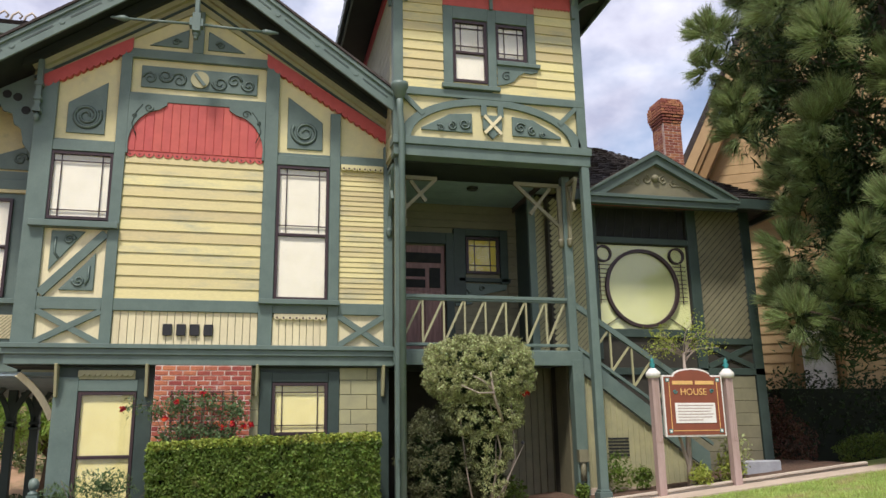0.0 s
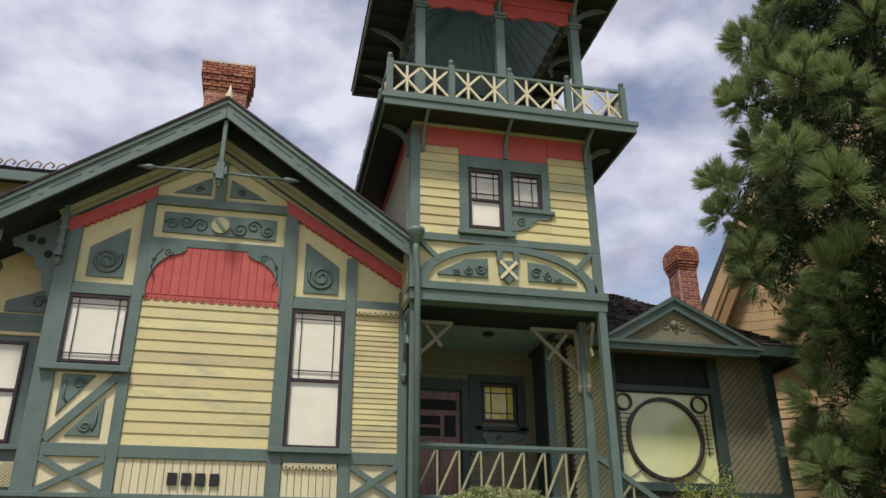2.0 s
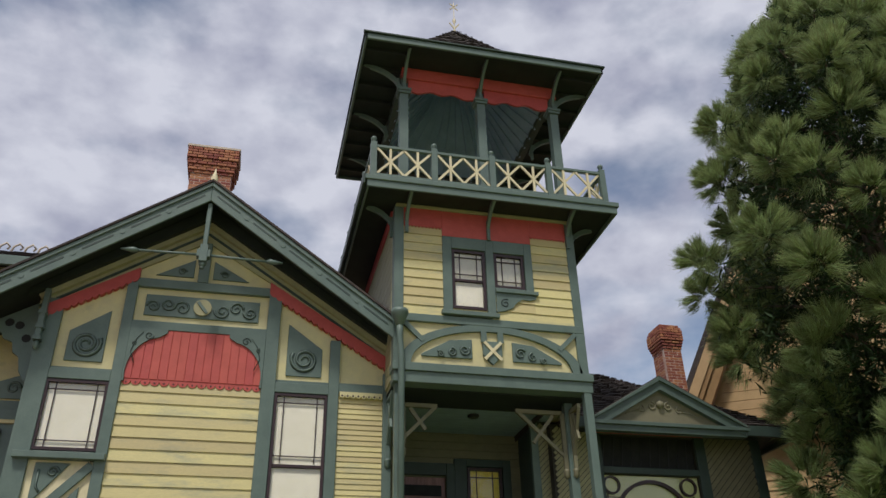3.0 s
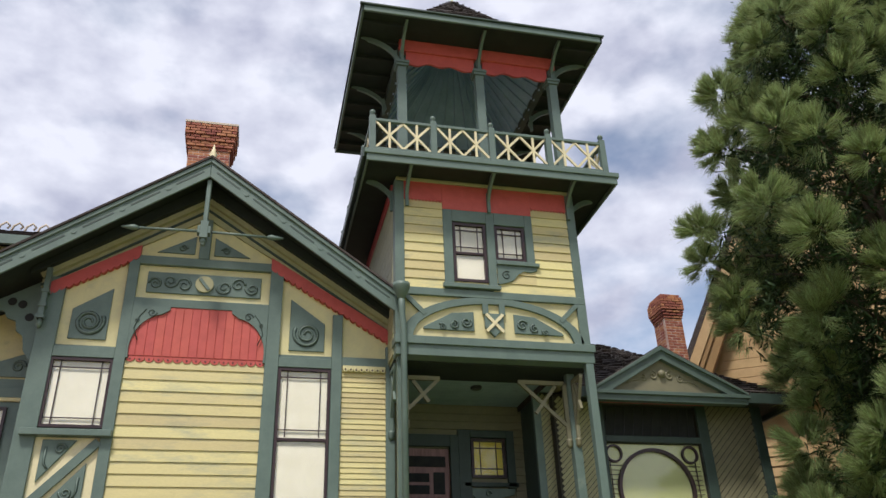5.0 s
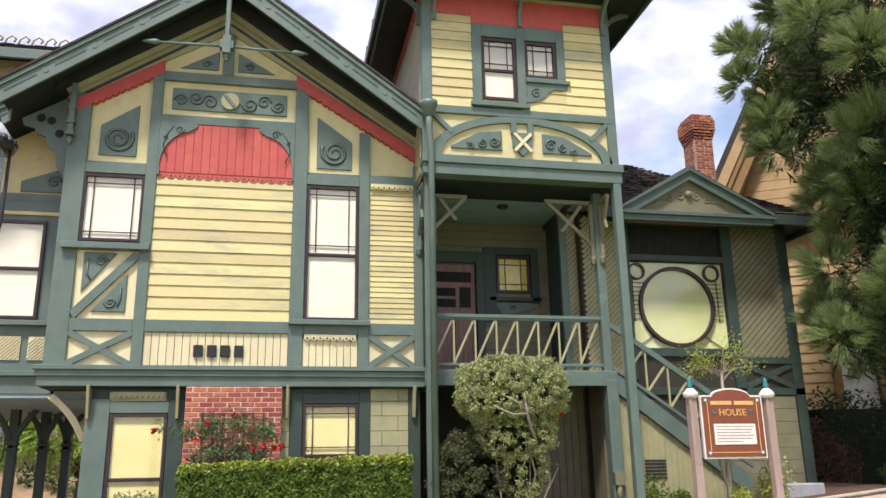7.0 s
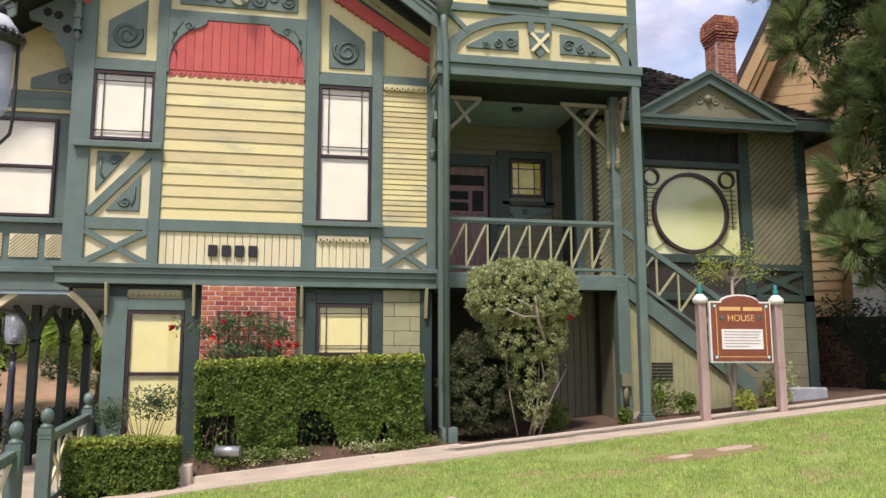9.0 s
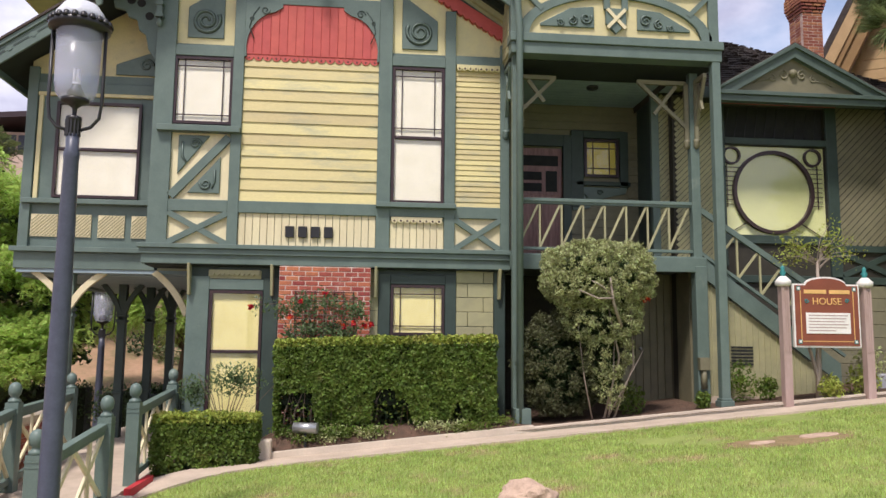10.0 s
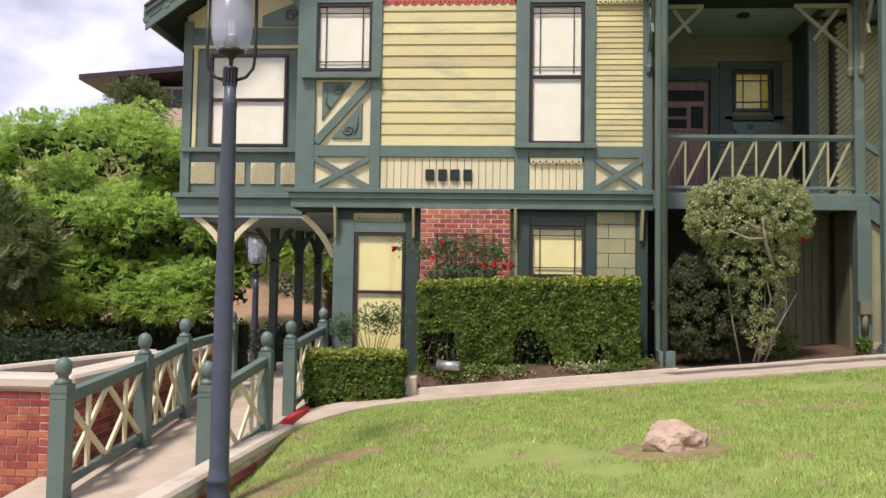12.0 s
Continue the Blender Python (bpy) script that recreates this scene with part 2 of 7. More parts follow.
GLASS = bpy.data.materials.new("window_glass")
GLASS.use_nodes = True
_n, _l = GLASS.node_tree.nodes, GLASS.node_tree.links
_n.remove(_n["Principled BSDF"])
_t, _g, _m, _f = _n.new("ShaderNodeBsdfTransparent"), _n.new("ShaderNodeBsdfGlossy"), _n.new("ShaderNodeMixShader"), _n.new("ShaderNodeFresnel")
_g.inputs["Roughness"].default_value = 0.03
_f.inputs["IOR"].default_value = 1.5
_l.new(_f.outputs[0], _m.inputs[0]); _l.new(_t.outputs[0], _m.inputs[1]); _l.new(_g.outputs[0], _m.inputs[2])
_l.new(_m.outputs[0], _n["Material Output"].inputs["Surface"])


# ---------------- building helpers ----------------
def box(bm, x0, x1, y0, y1, z0, z1):
    v = [bm.verts.new((x, y, z)) for x in sorted((x0, x1)) for y in sorted((y0, y1)) for z in sorted((z0, z1))]
    for f in ((0, 1, 3, 2), (4, 6, 7, 5), (0, 4, 5, 1), (2, 3, 7, 6), (0, 2, 6, 4), (1, 5, 7, 3)):
        bm.faces.new([v[i] for i in f])
    return v


def prism(bm, pts, y0, y1):
    """An outline in x and z, given a thickness along y."""
    a = [bm.verts.new((x, y0, z)) for x, z in pts]
    b = [bm.verts.new((x, y1, z)) for x, z in pts]
    n = len(pts)
    bm.faces.new(a); bm.faces.new(b[::-1])
    for i in range(n):
        bm.faces.new((a[i], b[i], b[(i + 1) % n], a[(i + 1) % n]))


def slab(bm, pts, z0, z1):
    """An outline in x and y, given a thickness along z (z0, z1 numbers or functions of x and y)."""
    f0 = z0 if callable(z0) else (lambda x, y: z0)
    f1 = z1 if callable(z1) else (lambda x, y: z1)
    a = [bm.verts.new((x, y, f0(x, y))) for x, y in pts]
    b = [bm.verts.new((x, y, f1(x, y))) for x, y in pts]
    n = len(pts)
    bm.faces.new(a[::-1]); bm.faces.new(b)
    for i in range(n):
        bm.faces.new((a[i], a[(i + 1) % n], b[(i + 1) % n], b[i]))


def beam(bm, a, b, w, h=None, up=(0, 1, 0)):
    """A straight bar of section w by h from a to b."""
    h = h or w
    a, b = Vector(a), Vector(b)
    d = (b - a).normalized()
    s = d.cross(Vector(up))
    s = (s if s.length > 1e-4 else d.cross(Vector((1, 0, 0)))).normalized()
    u = s.cross(d)
    vs = []
    for p in (a, b):
        vs += [bm.verts.new(p + s * w / 2 * i + u * h / 2 * j) for i, j in ((-1, -1), (1, -1), (1, 1), (-1, 1))]
    for f in ((3, 2, 1, 0), (4, 5, 6, 7), (0, 1, 5, 4), (1, 2, 6, 5), (2, 3, 7, 6), (3, 0, 4, 7)):
        bm.faces.new([vs[i] for i in f])


def tube(bm, pts, r, sides=8):
    """A round bar along points; r is one radius or one for each point."""
    rr = r if isinstance(r, (list, tuple)) else [r] * len(pts)
    pts = [Vector(p) for p in pts]
    rings = []
    for i, p in enumerate(pts):
        d = (pts[min(i + 1, len(pts) - 1)] - pts[max(i - 1, 0)]).normalized()
        s = d.cross(Vector((0.13, 0.31, 0.94)))
        s = (s if s.length > 0.05 else d.cross(Vector((1, 0, 0)))).normalized()
        u = s.cross(d)
        rings.append([bm.verts.new(p + (s * math.cos(q) + u * math.sin(q)) * rr[i]) for q in (2 * math.pi * k / sides for k in range(sides))])
    for a, b in zip(rings, rings[1:]):
        for k in range(sides):
            f = bm.faces.new((a[k], a[(k + 1) % sides], b[(k + 1) % sides], b[k]))
            f.smooth = True
    bm.faces.new(rings[0][::-1]); bm.faces.new(rings[-1])


def lathe(bm, profile, at=(0, 0, 0), sides=16):
    """A turned shape round the upright: rows of radius and height."""
    rings = []
    for r, z in profile:
        rings.append([bm.verts.new((at[0] + r * math.cos(q), at[1] + r * math.sin(q), at[2] + z)) for q in (2 * math.pi * k / sides for k in range(sides))])
    for a, b in zip(rings, rings[1:]):
        for k in range(sides):
            f = bm.faces.new((a[k], a[(k + 1) % sides], b[(k + 1) % sides], b[k]))
            f.smooth = True
    bm.faces.new(rings[0][::-1]); bm.faces.new(rings[-1])


def part(name, bm, material, parent=None, label="", bevel=0.0):
    if bevel:
        bmesh.ops.bevel(bm, geom=bm.edges[:], offset=bevel, segments=1, affect="EDGES", clamp_overlap=True)
    bmesh.ops.recalc_face_normals(bm, faces=bm.faces[:])
    me = bpy.data.meshes.new(name)
    bm.to_mesh(me)
    bm.free()
    me.materials.append(material)
    ob = new(name, me)
    if parent:
        ob.parent = parent
    if label:
        ob["label"] = label
    return ob


def part_boxes(name, boxes, material, parent=None, label="", bevel=0.006):
    bm = bmesh.new()
    for b in boxes:
        box(bm, *b)
    return part(name, bm, material, parent, label, bevel)


def thing(name, label, category, group="", kind=""):
    return tagged(new(name), label, category, group, kind)


def arrays(name, verts, faces, material, parent=None, kind=""):
    me = bpy.data.meshes.new(name)
    me.from_pydata(np.asarray(verts).reshape(-1, 3).tolist(), [], np.asarray(faces).tolist())
    me.materials.append(material)
    ob = new(name, me)
    if parent:
        ob.parent = parent
    if kind:
        ob["kind"] = kind
    return ob


def share(name, mesh, parent, at):
    ob = new(name, mesh)
    ob.location = at
    ob.parent = parent
    return ob


def leaves(name, pts, size, material, parent, normals=None, aspect=0.55, spread=0.9, rng=None, kind=""):
    """Small four-cornered leaves, folded a little, one at each point."""
    rng = rng or np.random.default_rng(3)
    pts = np.asarray(pts, float)
    n = len(pts)
    d = rng.normal(size=(n, 3))
    if normals is not None:
        d = d * spread + np.asarray(normals)
    d /= np.linalg.norm(d, axis=1, keepdims=True)
    s = np.cross(d, rng.normal(size=(n, 3)))
    s /= np.linalg.norm(s, axis=1, keepdims=True)
    u = np.cross(d, s)
    k = size * rng.uniform(0.6, 1.35, (n, 1))
    v = np.stack([pts - s * k, pts + u * k * aspect + d * k * 0.15, pts + s * k, pts - u * k * aspect + d * k * 0.15], 1)
    return arrays(name, v, np.arange(n * 4).reshape(-1, 4), material, parent, kind)


def spiral(cx, cz, r, turns, start, y, sense=1, n=26):
    return [(cx + r * (1 - 0.82 * k / n) * math.cos(start + sense * turns * 2 * math.pi * k / n), y, cz + r * (1 - 0.82 * k / n) * math.sin(start + sense * turns * 2 * math.pi * k / n)) for k in range(n + 1)]


def ground_z(x, y):
    """The lawn's slope: it climbs to the right and falls gently towards the street."""
    z = 0.185 + 0.0957 * x + 0.015 * (y + 0.5)
    if x < -2.0:
        z -= 0.14 * min(-2.0 - x, 3.0) * max(0.0, min(1.0, (-2.2 - y) / 2.5))
    return z


def sheet(name, x0, x1, y0, y1, nx, ny, fz, material, label, kind="structure", parent=None):
    xs, ys = np.linspace(x0, x1, nx + 1), np.linspace(y0, y1, ny + 1)
    v = [(x, y, fz(x, y)) for y in ys for x in xs]
    f = [(j * (nx + 1) + i, j * (nx + 1) + i + 1, (j + 1) * (nx + 1) + i + 1, (j + 1) * (nx + 1) + i) for j in range(ny) for i in range(nx)]
    ob = arrays(name, v, f, material, parent)
    for q in ob.data.polygons:
        q.use_smooth = True
    return tagged(ob, label, name.replace("_", " "), kind=kind)


# ---------------- the house ----------------
house = thing("house", "two-storey painted Victorian house with tower, yellow siding and green trim", "house")
AX, AZ, SL = -2.26, 9.66, 0.72  # the front gable's apex and slope
GSL = 0.67  # slope of the mouldings inside the gable
TX0, TX1, TY0, TY1 = 1.0, 4.42, -0.72, 2.7  # the tower's plan


def holed(name, x0, x1, z0, z1, y0, y1, holes, material, parent, label=""):
    """A wall along x with rectangular holes through it."""
    xs = sorted({x0, x1, *(v for h in holes for v in h[:2])})
    zs = sorted({z0, z1, *(v for h in holes for v in h[2:])})
    bm = bmesh.new()
    for a, b in zip(xs, xs[1:]):
        for c, d in zip(zs, zs[1:]):
            if not any(h[0] <= (a + b) / 2 <= h[1] and h[2] <= (c + d) / 2 <= h[3] for h in holes):
                box(bm, a, b, y0, y1, c, d)
    bmesh.ops.remove_doubles(bm, verts=bm.verts[:], dist=1e-5)
    return part(name, bm, material, parent, label)


def boards(parent, x0, x1, z0, z1, y, pitch, material, name="board", lap=0.02):
    """Lapped siding boards, each a piece of its own, thicker at its lower edge."""
    n = max(1, round((z1 - z0) / pitch))
    h = (z1 - z0) / n
    bm = bmesh.new()
    prof = ((0.03, 0), (-lap, 0.0), (-lap, 0.006), (-0.001, h - 0.002), (0.03, h - 0.002))
    a = [bm.verts.new((x0, y + p, q)) for p, q in prof]
    b = [bm.verts.new((x1, y + p, q)) for p, q in prof]
    bm.faces.new(a); bm.faces.new(b[::-1])
    for i in range(len(prof)):
        j = (i + 1) % len(prof)
        bm.faces.new((a[i], b[i], b[j], a[j]))
    bmesh.ops.recalc_face_normals(bm, faces=bm.faces[:])
    me = bpy.data.meshes.new(name)
    bm.to_mesh(me); bm.free()
    me.materials.append(material)
    for k in range(n):
        share(name, me, parent, (0, 0, z0 + k * h))


def staves(parent, x0, x1, z0, z1, y, pitch, material, name="stave"):
    """Upright boards with open joints."""
    n = max(1, round((x1 - x0) / pitch))
    w = (x1 - x0) / n
    bm = bmesh.new()
    box(bm, 0.004, w - 0.004, 0, 0.03, z0, z1)
    bmesh.ops.bevel(bm, geom=bm.edges[:], offset=0.004, segments=1, affect="EDGES")
    me = bpy.data.meshes.new(name)
    bm.to_mesh(me); bm.free()
    me.materials.append(material)
    for k in range(n):
        share(name, me, parent, (x0 + k * w, y, 0))


def window(x0, x1, z0, z1, y, blind, rail=None, grid=0.12, grid_in=None, sill=None, frame_w=0.045, blind_label="drawn white roller blind"):
    """A sash window: frame, panes, lead bars round the edge, blind behind. rail: height of the meeting rail; grid_in: the z range with border bars."""
    f = frame_w
    bm = bmesh.new()
    for b in ((x0, x0 + f, z0, z1), (x1 - f, x1, z0, z1), (x0 + f, x1 - f, z0, z0 + f), (x0 + f, x1 - f, z1 - f, z1)):
        box(bm, b[0], b[1], y - 0.01, y + 0.1, b[2], b[3])
    w = part("window", bm, SASH, house, "maroon-framed sash window with a drawn blind")
    if rail:
        part_boxes("meeting_rail", [(x0 + f, x1 - f, y + 0.005, y + 0.06, rail - 0.025, rail + 0.025)], SASH, w)
    panes = [(z0 + f, rail - 0.025), (rail + 0.025, z1 - f)] if rail else [(z0 + f, z1 - f)]
    for a, b in panes:
        g = part_boxes("pane", [(x0 + f, x1 - f, y + 0.035, y + 0.041, a, b)], GLASS, w, bevel=0)
        g.visible_shadow = False
    if grid_in:
        a, b = grid_in
        bars = []
        for gx in (x0 + f + grid, x1 - f - grid):
            bars.append((gx - 0.008, gx + 0.008, y + 0.022, y + 0.034, a, b))
        for gz in (a + grid * 0.95, b - grid * 0.95):
            bars.append((x0 + f, x1 - f, y + 0.018, y + 0.0335, gz - 0.008, gz + 0.008))
        for q in bars:
            part_boxes("glazing_bar", [q], SASH, w, bevel=0)
    part_boxes("blind", [(x0 + 0.02, x1 - 0.02, y + 0.05, y + 0.057, z0 + 0.02, z1 - 0.02)], blind, w, blind_label, bevel=0)
    if sill:
        part_boxes("sill", [(x0 - sill, x1 + sill, y - 0.12, y + 0.02, z0 - 0.075, z0 - 0.01)], GREEN, w)
    return w


def scroll_panel(parent, pts, y, curls, r=0.009, field=GREEN):
    """A raised green panel with carved curls."""
    bm = bmesh.new()
    prism(bm, pts, y - 0.022, y + 0.012)
    p = part("carved_panel", bm, field, parent, bevel=0.008)
    for c in curls:
        # flattened dark line behind each curl, drawn as its shadow
        bm = bmesh.new()
        tube(bm, c, [r * 2.6 * (1 - 0.4 * k / len(c)) for k in range(len(c))], 6)
        for v in bm.verts:
            v.co.y = y - 0.024 + (v.co.y - y + 0.024) * 0.12
        part("carved_shade_line", bm, DGREEN, p)
        bm = bmesh.new()
        tube(bm, [(a[0], a[1] - 0.008, a[2]) for a in c], [r * 1.5 * (1 - 0.4 * k / len(c)) for k in range(len(c))], 6)
        part("carved_scroll", bm, field, p)


def scallops(parent, x0, x1, z, y, n, material, drop=0.06):
    """A row of round-ended drops hanging from a strip."""
    w = (x1 - x0) / n
    bm = bmesh.new()
    pts = [(x0, z + 0.045), (x0, z)]
    for k in range(n):
        for q in range(1, 8):
            a = math.pi * q / 8
            pts.append((x0 + w * (k + 0.5 - 0.5 * math.cos(a)), z - drop * math.sin(a)))
        pts.append((x0 + w * (k + 1), z))
    pts.append((x1, z + 0.045))
    prism(bm, pts, y - 0.04, y)
    return part("scalloped_trim", bm, material, parent)


# -- front bay, upper storey --
WL, WR = (-4.39, -3.46, 5.05, 6.17), (-0.865, 0.0, 3.85, 6.15)
bay = holed("bay_wall", -4.69, 1.09, 2.79, 6.4, 0.05, 0.25, [WL, WR], GREEN, house, "bay wall with green timber framing")
bm = bmesh.new()
prism(bm, [(-4.69, 6.4), (1.09, 6.4), (1.09, AZ - 0.42 - GSL * (1.09 - AX)), (AX, AZ - 0.42), (-4.69, AZ - 0.42 - GSL * (AX + 4.69))], 0.05, 0.25)
gable = part("gable_wall", bm, CREAMY, house, "pale yellow gable wall")
# framing
frame_y = -0.03
for b in ((-4.69, -4.38, 3.09, 7.55), (-3.46, -3.29, 3.09, 7.95), (-1.10, -0.875, 3.09, 8.0), (0.01, 0.185, 3.09, 7.15), (0.94, 1.09, 3.09, 6.6)):
    part_boxes("framing_post", [(b[0], b[1], frame_y, 0.055, b[2], b[3])], GREEN, bay)
for b in ((-4.38, -3.46, 3.62, 3.81), (-3.29, -1.10, 3.62, 3.81), (-0.875, 0.01, 3.62, 3.775), (0.185, 0.94, 3.62, 3.81),
          (-4.38, -3.46, 6.18, 6.36), (-0.875, 0.01, 6.16, 6.33), (0.185, 0.94, 6.22, 6.38)):
    part_boxes("framing_rail", [(b[0], b[1], frame_y + 0.005, 0.055, b[2], b[3])], GREEN, bay)
for q in ((-4.38, -3.46, 0.03, 0.06, 3.09, 3.62), (0.185, 0.94, 0.03, 0.06, 3.09, 3.62), (-4.38, -3.46, 0.03, 0.06, 3.81, 4.9)):
    part_boxes("panel_backing", [q], CREAM, bay, bevel=0)
boards(bay, -3.29, -1.10, 3.81, 6.42, 0.02, 0.187, YELLOW)
boards(bay, 0.185, 0.94, 3.81, 6.22, 0.025, 0.088, YELLOW, lap=0.014)
staves(bay, -3.29, -1.10, 3.09, 3.62, 0.015, 0.115, CREAM)
staves(bay, -0.875, 0.01, 3.09, 3.56, 0.015, 0.115, CREAM)
scallops(bay, -0.85, -0.02, 3.57, 0.006, 8, CREAM, 0.055)
scallops(bay, 0.2, 0.93, 6.18, 0.0, 8, CREAMY, 0.06)
for x0, x1, z, y in ((-0.85, -0.02, 3.55, -0.034), (0.2, 0.93, 6.155, -0.04)):
    for k in range(8):
        x = x0 + (x1 - x0) * (k + 0.5) / 8
        bm = bmesh.new(); tube(bm, [(x, y - 0.006, z), (x, y + 0.004, z)], 0.017, 8); part("bored_hole", bm, SASH, bay)
for x0, x1 in ((-4.38, -3.46), (0.185, 0.94)):
    bm = bmesh.new(); beam(bm, (x0, -0.005, 3.11), (x1, -0.005, 3.6), 0.09, 0.06); part("brace", bm, GREEN, bay)
    bm = bmesh.new(); beam(bm, (x0, 0.0, 3.6), (x1, 0.0, 3.11), 0.09, 0.06); part("brace", bm, GREEN, bay)
bm = bmesh.new(); beam(bm, (-4.36, 0.0, 3.86), (-3.48, 0.0, 4.84), 0.13, 0.06); part("brace", bm, GREEN, bay)
scroll_panel(bay, [(-4.27, 4.86), (-3.78, 4.86), (-4.27, 4.22)], 0.02, [spiral(-4.0, 4.72, 0.085, 1.4, 0, -0.006), [(-4.2, -0.006, 4.75), (-4.2, -0.006, 4.5), (-4.14, -0.006, 4.42)]])
scroll_panel(bay, [(-4.1, 3.92), (-3.6, 3.92), (-3.6, 4.52)], 0.02, [spiral(-3.82, 4.07, 0.09, 1.4, 3, -0.006), [(-3.68, -0.006, 4.3), (-3.68, -0.006, 4.1), (-3.72, -0.006, 4.0)]])
window(*WL, 0.0, BLIND, None, 0.115, (WL[2] + 0.045, WL[3] - 0.045))
part_boxes("sill", [(-4.60, -3.30, -0.13, 0.03, 4.90, 5.0)], GREEN, bay)
window(*WR, 0.0, BLIND, 4.95, 0.115, (5.0, WR[3] - 0.045))
part_boxes("sill", [(-1.10, 0.20, -0.13, 0.03, 3.76, 3.84)], GREEN, bay)
# floor ledge and cornice under the bay
part_boxes("ledge", [(-4.80, 1.14, -0.14, 0.05, 3.02, 3.09)], GREEN, bay, "weathered green ledge")
part_boxes("cornice", [(-4.74, 1.10, -0.06, 0.06, 2.78, 3.02), (-4.77, 1.10, -0.1, -0.06, 2.93, 3.02)], GREEN, bay)
# house number, as plain bars
for k in range(4):
    x = -2.54 + k * 0.205
    part_boxes("number_bar", [(x, x + 0.14, -0.03, 0.01, 3.24, 3.42)], BLACK, bay, "black raised bar of the house number")

# gable: red arch, scroll panels
bm = bmesh.new()
n = 15
arch_pts = []
xa0, xa1, za = -3.29, -1.10, 6.22
w = (xa1 - xa0) / n
for k in range(n):
    for q in range(0, 6):
        a = math.pi * q / 6
        arch_pts.append((xa0 + w * (k + 0.5 - 0.5 * math.cos(a)), za - 0.075 * math.sin(a)))
arch_pts.append((xa1, za))
arch_pts += [(-1.10, 7.12), (-3.29, 7.12)]
prism(bm, arch_pts, -0.005, 0.03)
arch = part("arch_backing", bm, RED, gable, "red boarded arch with scalloped foot")
staves(arch, -3.29, -1.10, 6.25, 7.1, -0.016, 0.137, RED)
for k in range(n):
    x = xa0 + w * (k + 0.5)
    bm = bmesh.new(); tube(bm, [(x, -0.012, za - 0.03), (x, -0.004, za - 0.03)], 0.014, 8); part("bored_hole", bm, SASH, arch)
for s in (1, -1):
    cx = -2.195
    ex = cx + s * 1.095
    pts = [(ex, 7.12), (cx + s * 0.50, 7.12), (cx + s * 0.50, 7.06)]
    pts += [(cx + s * (0.55 + 0.52 * math.sin(a)), 6.36 + 0.62 * math.cos(a)) for a in (radians(d) for d in range(8, 91, 9))]
    pts += [(cx + s * 1.06, 6.2), (ex, 6.2)]
    bm = bmesh.new()
    prism(bm, pts, -0.045, 0.0)
    c = part("spandrel", bm, GREEN, arch, "green carved spandrel")
    bm = bmesh.new()
    for sp in (spiral(cx + s * 0.78, 7.0, 0.075, 1.3, 0, -0.05, s), [(cx + s * 0.95, -0.05, 6.5), (cx + s * 1.03, -0.05, 6.7), (cx + s * 0.97, -0.05, 6.92), (cx + s * 0.88, -0.05, 7.05)], spiral(cx + s * 1.0, 6.85, 0.04, 1.2, 1, -0.05, s)):
        tube(bm, sp, 0.009, 5)
    part("carved_scroll", bm, DGREEN, gable)
for b in ((-3.46, -0.875, 7.12, 7.27), (-3.46, -0.875, 7.90, 8.06)):
    part_boxes("framing_rail", [(b[0], b[1], frame_y + 0.008, 0.055, b[2], b[3])], GREEN, gable)
scroll_panel(gable, [(-3.14, 7.39), (-1.25, 7.39), (-1.25, 7.78), (-3.14, 7.78)], 0.04,
             [spiral(-2.2 + s * d, 7.585 + (0.03 if i % 2 else -0.03), 0.135 - 0.012 * i, 1.5, 0 if i % 2 else 3.1, 0.012, s) for s in (1, -1) for i, d in enumerate((0.33, 0.56, 0.8))])
bm = bmesh.new(); tube(bm, [(-2.2, -0.02, 7.585), (-2.2, 0.03, 7.585)], 0.15, 20); part("roundel", bm, OLIVE, gable)
bm = bmesh.new(); beam(bm, (-2.28, -0.025, 7.68), (-2.12, -0.025, 7.48), 0.05, 0.03); part("roundel_bar", bm, GREEN, gable)
# spiral side panels
scroll_panel(gable, [(-4.22, 6.5), (-3.64, 6.5), (-3.64, 7.42), (-4.22, 7.02)], 0.045, [spiral(-3.93, 6.80, 0.23, 2.1, 0.5, 0.018, -1, 40)], 0.014)
scroll_panel(gable, [(-0.72, 6.47), (-0.12, 6.47), (-0.12, 6.98), (-0.72, 7.42)], 0.045, [spiral(-0.42, 6.77, 0.23, 2.1, 2.6, 0.018, 1, 40)], 0.014)
scroll_panel(gable, [(-3.05, 8.16), (-2.42, 8.16), (-2.42, 8.52)], 0.045, [spiral(-2.62, 8.26, 0.07, 1.4, 0, 0.018)])
scroll_panel(gable, [(-2.10, 8.16), (-1.47, 8.16), (-2.10, 8.52)], 0.045, [spiral(-1.9, 8.26, 0.07, 1.4, 3, 0.018, -1)])
part_boxes("king_stud", [(-2.35, -2.17, frame_y, 0.055, 8.06, 8.85)], GREEN, gable)
